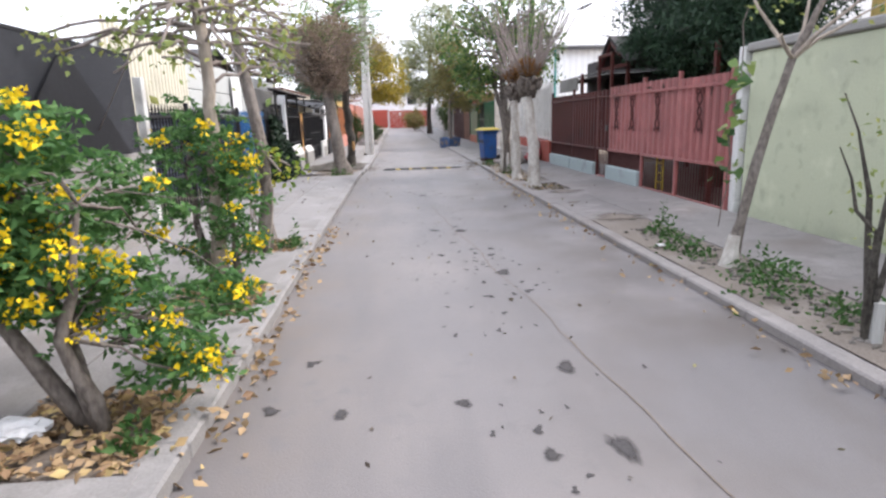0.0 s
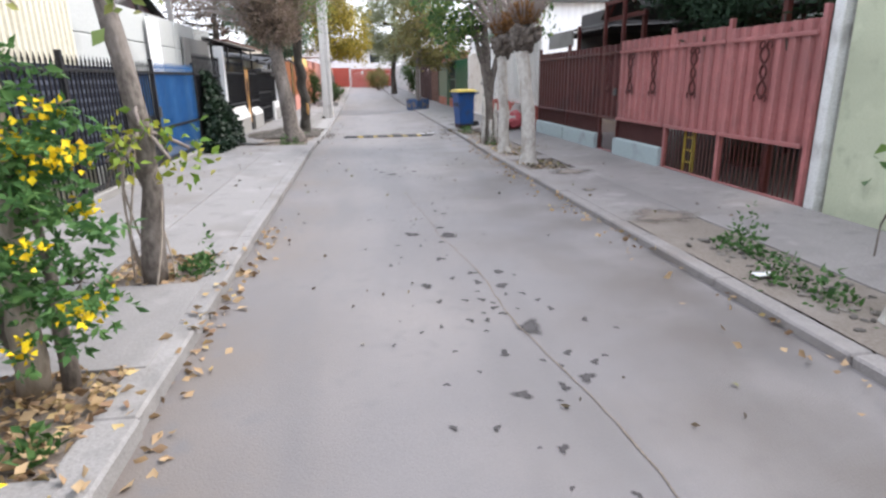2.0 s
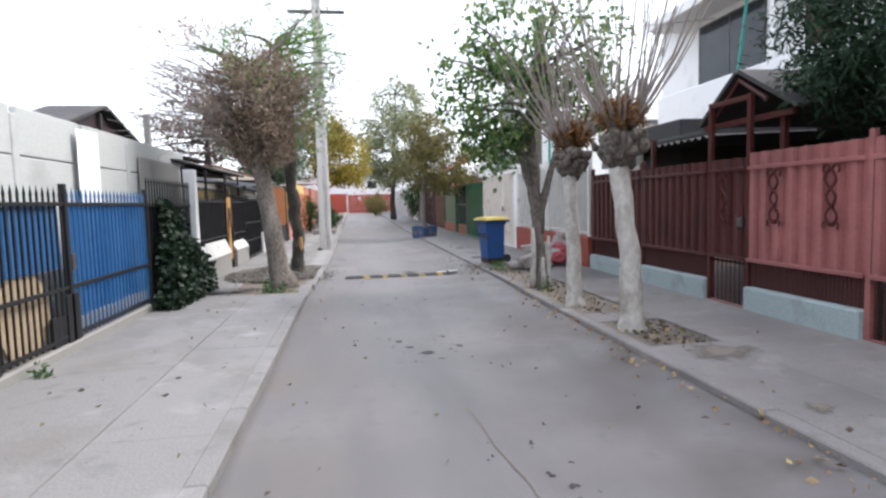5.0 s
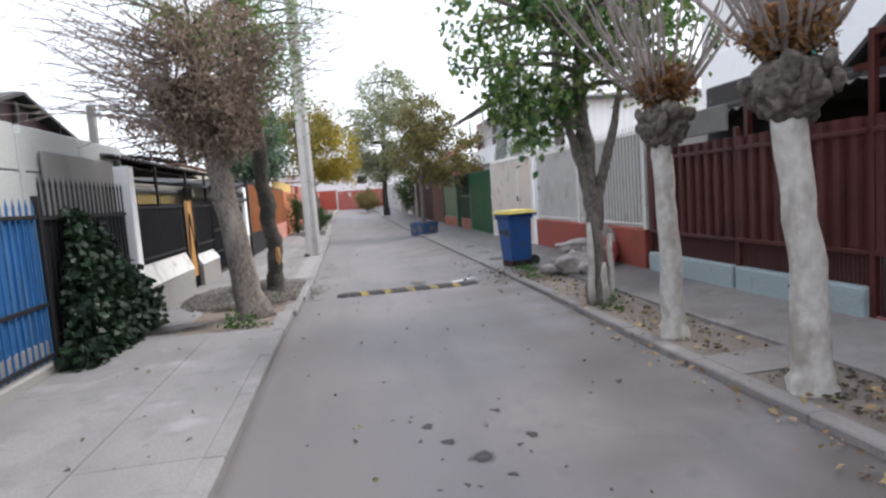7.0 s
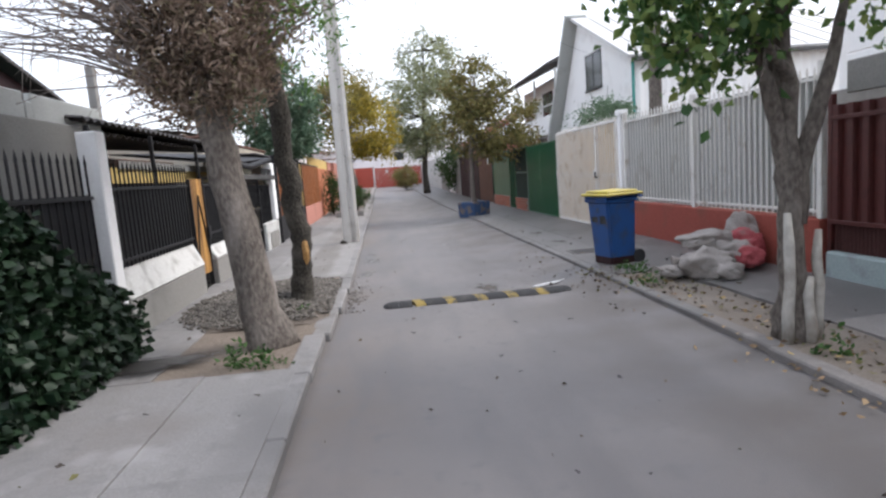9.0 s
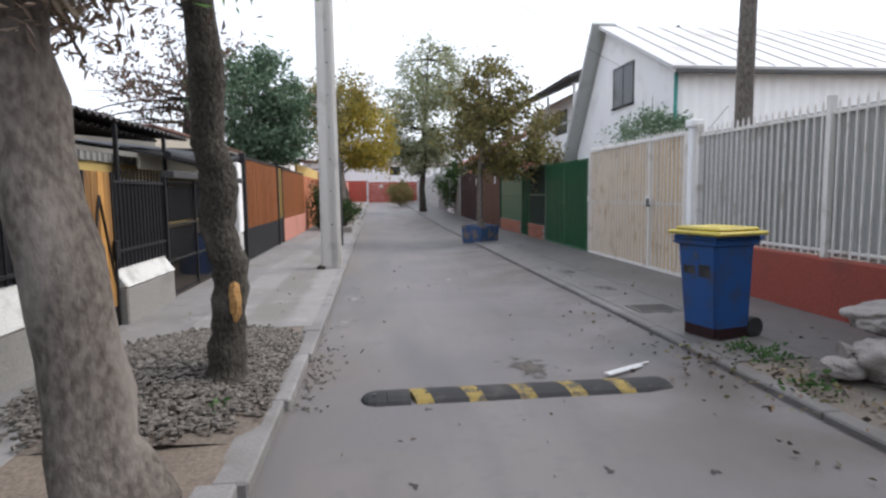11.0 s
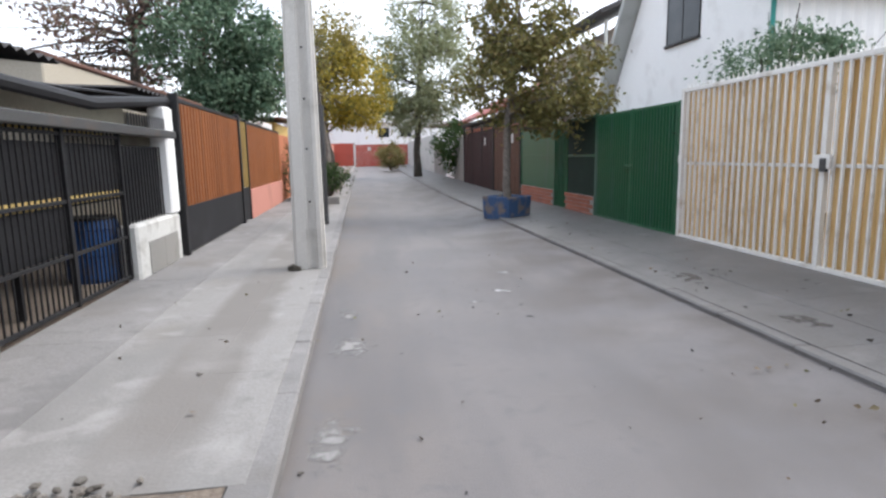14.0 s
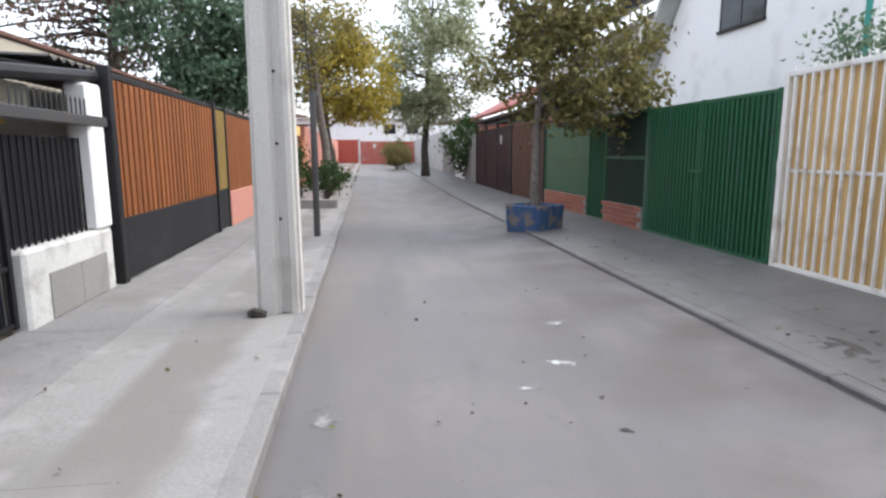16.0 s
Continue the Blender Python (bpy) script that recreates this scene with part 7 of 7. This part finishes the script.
def weeds(base, label, k, rad, h, mat, size, seed):
    rng = np.random.default_rng(seed)
    root = thing("weed", base, label, "weed", "weeds on the verge")
    k = int(k * 0.8)
    rad *= 0.75
    h *= 1.5
    pts = rng.normal(size=(k, 3)) * np.array([rad, rad, 0]) + np.array([0, 0, 0.0])
    pts[:, 2] = rng.random(k) ** 1.6 * h * np.exp(-(pts[:, 0] ** 2 + pts[:, 1] ** 2) / (3 * rad * rad))
    meshpart("leaves", leaves_mesh("leaves", pts, size, rng, mat, 2.0, 0.6, -0.5), mat, root, kind="stuff")


for i, (x, y, rr, h, k) in enumerate(((3.45, 6.9, 0.12, 0.3, 170), (3.3, 6.3, 0.14, 0.15, 170), (3.55, 7.2, 0.1, 0.18, 90), (3.5, 5.1, 0.2, 0.2, 260), (3.3, 4.6, 0.2, 0.22, 260), (3.45, 4.0, 0.2, 0.16, 200), (3.3, 5.9, 0.12, 0.2, 120),
                                      (-1.3, 16.62, 0.1, 0.16, 120), (-1.05, 16.5, 0.1, 0.12, 100), (-0.85, 7.3, 0.11, 0.1, 190), (-0.9, 5.0, 0.07, 0.08, 90), (-0.8, 2.95, 0.06, 0.14, 90), (-1.4, 2.85, 0.06, 0.1, 60), (3.2, 15.3, 0.08, 0.16, 60), (3.35, 18.9, 0.14, 0.12, 120),
                                      (3.2, 18.2, 0.12, 0.1, 80), (-0.88, 7.7, 0.05, 0.2, 30), (-2.6, 11.9, 0.06, 0.1, 50), (3.3, 19.2, 0.1, 0.1, 80), (-0.95, 18.3, 0.06, 0.1, 50))):
    weeds((x, y, 0.09), "low tuft of green weeds in bare earth", k, rr, h, L_WEED, 0.06, 100 + i)

# ---- rubble, gravel, sacks, litter ----
rng = np.random.default_rng(77)


def pebbles(name, label, places, size, mat, sub=1):
    """Loose stones as one object."""
    bm0 = bmesh.new()
    bmesh.ops.create_icosphere(bm0, subdivisions=1, radius=1.0)
    base = np.array([v.co[:] for v in bm0.verts])
    fac = np.array([[v.index for v in f.verts] for f in bm0.faces])
    bm0.free()
    n = len(places)
    s = size * rng.uniform(0.5, 1.3, (n, 1, 3)) * np.array([1.2, 1.0, 0.6])
    v = base[None] * (1 + 0.25 * rng.normal(size=(n, len(base), 1)).clip(-1, 1)) * s
    a = rng.uniform(0, 6.28, n)
    c_, s_ = np.cos(a)[:, None], np.sin(a)[:, None]
    v = np.stack([v[..., 0] * c_ - v[..., 1] * s_, v[..., 0] * s_ + v[..., 1] * c_, v[..., 2]], -1) + np.asarray(places)[:, None, :]
    f = (fac[None] + (np.arange(n) * len(base))[:, None, None]).reshape(-1, 3)
    me = bpy.data.meshes.new(name)
    me.from_pydata(v.reshape(-1, 3).tolist(), [], f.tolist())
    me.materials.append(mat)
    return tagged(new(name, me), label, "gravel", kind="stuff")


def heap(x, y):
    return 0.095 + 0.2 * math.exp(-((x + 1.4) ** 2 / 0.4 + (y - 19.3) ** 2 / 1.0))


# bed in dark soil colour, so the shade between stones is painted in
bm = bmesh.new()
g = [[bm.verts.new((-2.1 + 1.45 * i / 20, 17.9 + 3.1 * j / 30, heap(-2.1 + 1.45 * i / 20, 17.9 + 3.1 * j / 30) - 0.02)) for i in range(21)] for j in range(31)]
for j in range(30):
    for i in range(20):
        bm.faces.new((g[j][i], g[j][i + 1], g[j + 1][i + 1], g[j + 1][i]))
tagged(part("gravel_bed", bm, M_SOIL, smooth=True), "mound of earth under the gravel", kind="structure")
gp = []
while len(gp) < 8400:
    x, y = rng.uniform(-2.55, -0.64), rng.uniform(17.9, 21.2)
    if ((x + 1.45) / 1.02) ** 2 + ((y - 19.4) / 1.45) ** 2 < 1 + 0.15 * rng.normal():
        gp.append((x, y, heap(x, y) + rng.uniform(-0.008, 0.016)))
pebbles("gravel", "grey gravel heaped round the tree foot", gp, 0.021, M_GRAVEL)
pebbles("rubble", "small rubble on the dusty verge", [(rng.uniform(3.1, 3.7), rng.uniform(2.5, 7.4), 0.11) for i in range(260)], 0.028, M_GRAVEL)
pebbles("spilled_gravel", "gravel spilled over the kerb onto the road", [(-0.5 + abs(rng.normal()) * 0.11, 19.5 + rng.normal() * 0.6, 0.012) for i in range(90)], 0.014, M_GRAVEL)


def sack(loc, r, label, mat, seed, rot=0.0):
    root = thing("rubble_sack", loc, label, "sack", "heap of sacks")
    bm = bmesh.new()
    bmesh.ops.create_icosphere(bm, subdivisions=4, radius=1.0)
    for v in bm.verts:
        n1 = noise.noise(v.co * 1.7 + Vector((seed, 0, 0))) * 0.3 + noise.noise(v.co * 4 + Vector((0, seed, 0))) * 0.18 + noise.noise(v.co * 11) * 0.07
        v.co = Vector((v.co.x * r[0], v.co.y * r[1], max(v.co.z, -0.75) * r[2])) * (1 + n1)
    part("cloth", bm, mat, root, smooth=True)
    bm = bmesh.new()
    tube(bm, [(r[0] * 0.8, 0, r[2] * 0.1), (r[0] * 1.05, 0, r[2] * 0.25), (r[0] * 1.25, 0.02, r[2] * 0.2)], [0.07, 0.03, 0.07], 10, 0.2, np.random.default_rng(seed))
    part("tied_neck", bm, mat, root)
    root.rotation_euler = (0, 0, rot)


sack((3.95, 18.25, 0.25), (0.32, 0.28, 0.2), "grey rubble sack slumped on the pavement", M_SACK, 1, 2.6)
sack((4.35, 18.45, 0.28), (0.34, 0.26, 0.24), "grey rubble sack leaning on others", M_SACK, 2, 0.5)
sack((4.15, 18.6, 0.5), (0.42, 0.24, 0.12), "flat pale grey sack lying on top of the heap", M_SACK, 3, 0.2)
sack((4.6, 18.5, 0.4), (0.22, 0.22, 0.2), "faded red sack between the grey ones", M_SACKRED, 4, 1.2)
sack((4.72, 18.75, 0.5), (0.2, 0.22, 0.3), "upright grey sack against the base wall", M_SACK, 5, 1.5)
sack((3.62, 18.4, 0.18), (0.2, 0.14, 0.08), "flattened torn grey sack", M_SACK, 6, 3.0)
sack((4.05, 18.0, 0.2), (0.24, 0.18, 0.12), "small torn grey sack at the front of the heap", M_SACK, 7, 1.0)
sack((4.45, 18.2, 0.3), (0.2, 0.16, 0.14), "crumpled red and grey sack on the heap", M_SACKRED, 8, 0.4)
ms = thing("mop_strip", (1.97, 18.96, 0.025), "white notched plastic strip lying on the road", "litter")
bm = bmesh.new()
for i in range(11):
    bx(bm, i * 0.04, i * 0.04 + 0.028, -0.02, 0.035, 0, 0.012, 0.003)
bx(bm, 0, 0.44, 0.02, 0.05, 0, 0.012, 0.003)
bx(bm, 0.441, 0.56, 0.022, 0.04, 0.002, 0.012, 0.003)
part("strip", bm, M_PAPER, ms)
ms.rotation_euler = (0, 0, radians(28))


def scatter(name, label, places, size, mat, seed, z=0.0):
    r2 = np.random.default_rng(seed)
    pts = np.array(places)
    me = leaves_mesh(name, pts, size, r2, mat, 1.7, 0.25, 0.05, 0.2)
    return tagged(new(name, me), label, "leaves", kind="stuff")


def many(n, fx, fy, z):
    return [(fx(), fy(), z + rng.uniform(0, 0.015)) for i in range(n)]


U, N = rng.uniform, rng.normal
scatter("fallen_leaves", "dry tan leaves in the tree pits", many(560, lambda: U(-1.5, -0.72), lambda: U(2.75, 3.56), 0.1) + many(420, lambda: U(-1.5, -0.76), lambda: U(4.8, 5.7), 0.1) + many(220, lambda: U(-1.5, -0.78), lambda: U(6.98, 7.75), 0.1), 0.065, L_LITTER, 1)
scatter("kerb_leaves", "dry leaves gathered along the kerb", many(110, lambda: -0.55 + abs(N()) * 0.07, lambda: U(1.5, 5.5), 0.008) + many(110, lambda: -0.6 + abs(N()) * 0.1, lambda: U(5.5, 9), 0.008) + many(60, lambda: U(-0.7, -0.56), lambda: U(2, 8), 0.105), 0.07, L_LITTER, 2)
scatter("gutter_leaves", "pale and dark leaves along the far kerb", many(260, lambda: 2.88 - abs(N()) * 0.16, lambda: U(2, 16), 0.06) + many(160, lambda: 3.3 + N() * 0.2, lambda: U(11.6, 18.8), 0.1), 0.06, L_LITTER, 3)
scatter("road_leaves", "dark crumpled leaves scattered over the road", many(150, lambda: U(-0.5, 2.4), lambda: U(1, 27), 0.006), 0.04, L_LITTERD, 4)
scatter("pit_leaves_right", "mixed leaves in the tree pits under the pollarded trees", many(240, lambda: U(3.1, 3.7), lambda: U(11.6, 12.7), 0.1) + many(320, lambda: U(3.1, 3.7), lambda: U(13.3, 18.8), 0.1) + many(200, lambda: U(2.6, 3.5), lambda: U(17.8, 19.6), 0.1), 0.055, L_LITTERD, 5)
scatter("pavement_leaves", "scattered dry leaves on the pavements", many(90, lambda: U(3.1, 4.7), lambda: U(8, 30), 0.125) + many(60, lambda: U(-2.6, -0.7), lambda: U(8, 26), 0.108) + many(60, lambda: 2.6 + N() * 0.3, lambda: U(17, 22), 0.05), 0.05, L_LITTERD, 6)
lp = thing("paper_scrap", (-1.42, 3.15, 0.12), "crumpled white plastic scrap in a tree pit", "litter")
bm = bmesh.new()
bmesh.ops.create_icosphere(bm, subdivisions=3, radius=1)
for v in bm.verts:
    v.co = Vector((v.co.x * 0.14, v.co.y * 0.09, v.co.z * 0.05)) * (1 + 0.5 * noise.noise(v.co * 2.5))
part("scrap", bm, M_PAPER, lp)
lp2 = thing("paper_scrap", (3.2, 6.35, 0.13), "small white paper scrap on the verge", "litter")
bm = bmesh.new()
bx(bm, -0.07, 0.07, -0.04, 0.04, 0, 0.006, 0.002)
part("scrap", bm, M_PAPER, lp2)


def lie(x, y):
    """The height of road or pavement at a place."""
    if x < KL:
        return 0.099
    if x < KR:
        return gutter_z(x, y)
    return (0.108 if x < 3.75 else 0.115 + 0.05 * (x - 3.75) / 1.13) + ground_z(y)


def stains(name, label, spots, mat, lift=0.0045):
    """Irregular flat stains, none over another."""
    bm = bmesh.new()
    core = bm.verts.layers.float.new("core")
    done = []
    for x, y, r_, e_ in spots:
        if any((x - p) ** 2 + (y - q) ** 2 < (1.5 * (r_ * max(1, e_) + s)) ** 2 for p, q, s in done):
            continue
        done.append((x, y, r_ * max(1, e_)))
        n = 20
        ph = rng.uniform(0, 6.28)
        mid = bm.verts.new((x, y, lie(x, y) + lift))
        ring, inner = [], []
        for k in range(n):
            a = 2 * math.pi * k / n
            amp = 1.0 if r_ < 0.05 else 0.4
            q = r_ * max(0.3, 1 + amp * 0.35 * math.sin(2 * a + ph) + amp * 0.3 * math.sin(3 * a + 2 * ph) + 0.12 * rng.normal())
            px, py = x + math.cos(a) * q, y + math.sin(a) * q * e_
            ring.append(bm.verts.new((px, py, lie(px, py) + lift * 0.5)))
            px, py = x + 0.5 * (px - x), y + 0.5 * (py - y)
            inner.append(bm.verts.new((px, py, lie(px, py) + lift * 0.8)))
        mid[core] = 1.0
        for v in inner:
            v[core] = 0.55
        for k in range(n):
            bm.faces.new((mid, inner[k], inner[(k + 1) % n]))
            bm.faces.new((inner[k], ring[k], ring[(k + 1) % n], inner[(k + 1) % n]))
    return tagged(part(name, bm, mat), label, "stains", kind="stuff")


big = [(1.41, 2.85, 2.2), (1.42, 6.03, 1.2), (1.25, 5.88, 1.0), (1.4, 3.75, 1.5), (1.43, 4.05, 1.3), (0.9, 12.26, 0.8), (0.89, 8.41, 0.8), (1.24, 8.3, 1.1)]
sp1 = [(x, y, 0.105 if e < 1.5 else 0.07, e) for x, y, e in big]
small = [(1.07, 2.83), (1.14, 2.72), (1.06, 3.05), (1.26, 2.88), (1.54, 2.98), (1.55, 2.76), (0.73, 3.37), (0.08, 3.33), (-0.16, 4.02), (-0.3, 3.41), (1.18, 5.7), (1.16, 5.26), (1.53, 5.37), (1.2, 8.62), (1.25, 9.41),
         (1.27, 6.38), (1.22, 6.54), (1.18, 6.18), (1.6, 6.47), (1.64, 6.3), (0.87, 6.88), (0.92, 6.55), (0.63, 7.43), (1.06, 7.54), (1.47, 7.12), (1.26, 6.9), (1.42, 6.8), (-0.22, 9.11), (0.48, 9.12), (0.65, 12.83), (1.28, 12.48), (0.74, 12.54)]
sp1 += [(x, y, 0.042 + 0.014 * math.sin(37 * x + 11 * y), 1.15) for x, y in small]
for cx, cy in ((1.3, 2.9), (1.35, 6.2), (1.25, 6.7), (1.05, 8.4), (0.8, 12.5), (1.3, 5.6)):
    sp1 += [(cx + N() * 0.2, cy + N() * 0.35, abs(N()) * 0.01 + 0.014, 1.2) for i in range(16)]
sp1 += [(1.1 + N() * 0.3, U(1.6, 10), abs(N()) * 0.01 + 0.008, 1.4) for i in range(70)]
sp1 += [(U(0, 2.4), U(9, 24), abs(N()) * 0.012 + 0.008, 1.4) for i in range(40)]
stains("road_stains", "dark drip stains scattered along the road", sp1, M_STAIN)
bm = bmesh.new()
sm = [(1.75 + 0.05 * noise.noise((y * 0.9, 0, 4)) + 0.02 * noise.noise((y * 4, 0, 9)) - 0.09 * (y - 2), y) for y in np.arange(1.0, 10.5, 0.12)]
a = [bm.verts.new((x - 0.003 - 0.008 * abs(noise.noise((y * 3, 1, 2))), y, 0.0042)) for x, y in sm]
b = [bm.verts.new((x + 0.003 + 0.008 * abs(noise.noise((y * 3, 5, 2))), y, 0.0042)) for x, y in sm]
for i in range(len(sm) - 1):
    bm.faces.new((a[i], b[i], b[i + 1], a[i + 1]))
tagged(part("road_seam", bm, M_SOIL), "dirty seam along the road", kind="structure")
stains("road_patches", "pale worn paint marks on the road", [(1.42, 24.61, 0.14, 0.6), (1.68, 25.58, 0.13, 0.6), (1.02, 24.19, 0.11, 0.8)], M_CHALK)
stains("damp_patch", "damp dark hollow in the pavement edge", [(-2.05, 16.8, 0.52, 0.7)], M_DAMPSPOT, 0.03)
stains("earth_spill", "brown earth spilled over the pavement", [(3.5, 11.2, 0.34, 1.1), (3.42, 8.25, 0.4, 1.1), (3.25, 9.75, 0.1, 1.4), (4.05, 7.3, 0.28, 1.6)], M_SPILL, 0.014)
stains("damp_earth_marks", "dark brown damp marks on road and pavement", [(1.4, 19.35, 0.24, 1.7), (3.46, 21.0, 0.3, 0.9), (3.5, 24.4, 0.26, 1.7), (3.45, 22.6, 0.22, 1.5)], M_ROADDAMP, 0.005)
stains("pavement_drips", "small dark drips on the pavement", [(U(3.15, 4.7), U(17, 30), abs(N()) * 0.02 + 0.012, 1.3) for i in range(60)] + [(U(-2.6, -0.8), U(8, 30), abs(N()) * 0.012 + 0.008, 1.3) for i in range(50)], M_ROADDAMP, 0.004)
stains("cement_splashes", "pale cement splashes beside the kerb and on the pavement", [(-0.22, 22.95, 0.22, 1.3), (-0.25, 23.9, 0.12, 1.5), (3.5, 29.0, 0.2, 1.2), (-0.3, 21.4, 0.18, 2.0)], M_SPLASH, 0.005)

# ---- overhead wires ----
ow = thing("overhead_wires", (0, 0, 7.8), "thin dark overhead wires", "wires")
for i, (a, b) in enumerate((((-0.8, 26, 0.3), (-6, -10, 0.5)), ((-0.4, 26, 0.0), (-5, -10, 0.2)), ((-0.8, 26, 0.3), (0, 79, 0.2)), ((-0.6, 26, 0.0), (9, 34, -2.3)), ((-0.8, 26, -0.4), (9.2, 20, -1.9)), ((-0.8, 26, -0.6), (-9, 24, -3.4)), ((-0.8, 26, -0.3), (-12, 40, -1.5)))):
    bm = bmesh.new()
    tube(bm, curve_pts(a, b, -0.35, 10), [0.007] * 11, 4)
    part("wire", bm, M_BLACK, ow)
yp = thing("yard_pole", (5.42, 22.5, 0.1), "brown wooden pole behind the sheet fence", "pole")
bm = bmesh.new()
tube(bm, [(0, 0, 0), (0, 0, 3), (0.05, 0, 6.5)], [0.13, 0.12, 0.1], 12)
part("shaft", bm, M_BARK, yp)
yp2 = thing("yard_pole", (-5.6, 24.5, 0.1), "grey square concrete pole behind the yards", "pole")
bm = bmesh.new()
bx(bm, -0.08, 0.08, -0.08, 0.08, 0, 4.2, 0.01)
part("shaft", bm, M_GREYWALL, yp2)
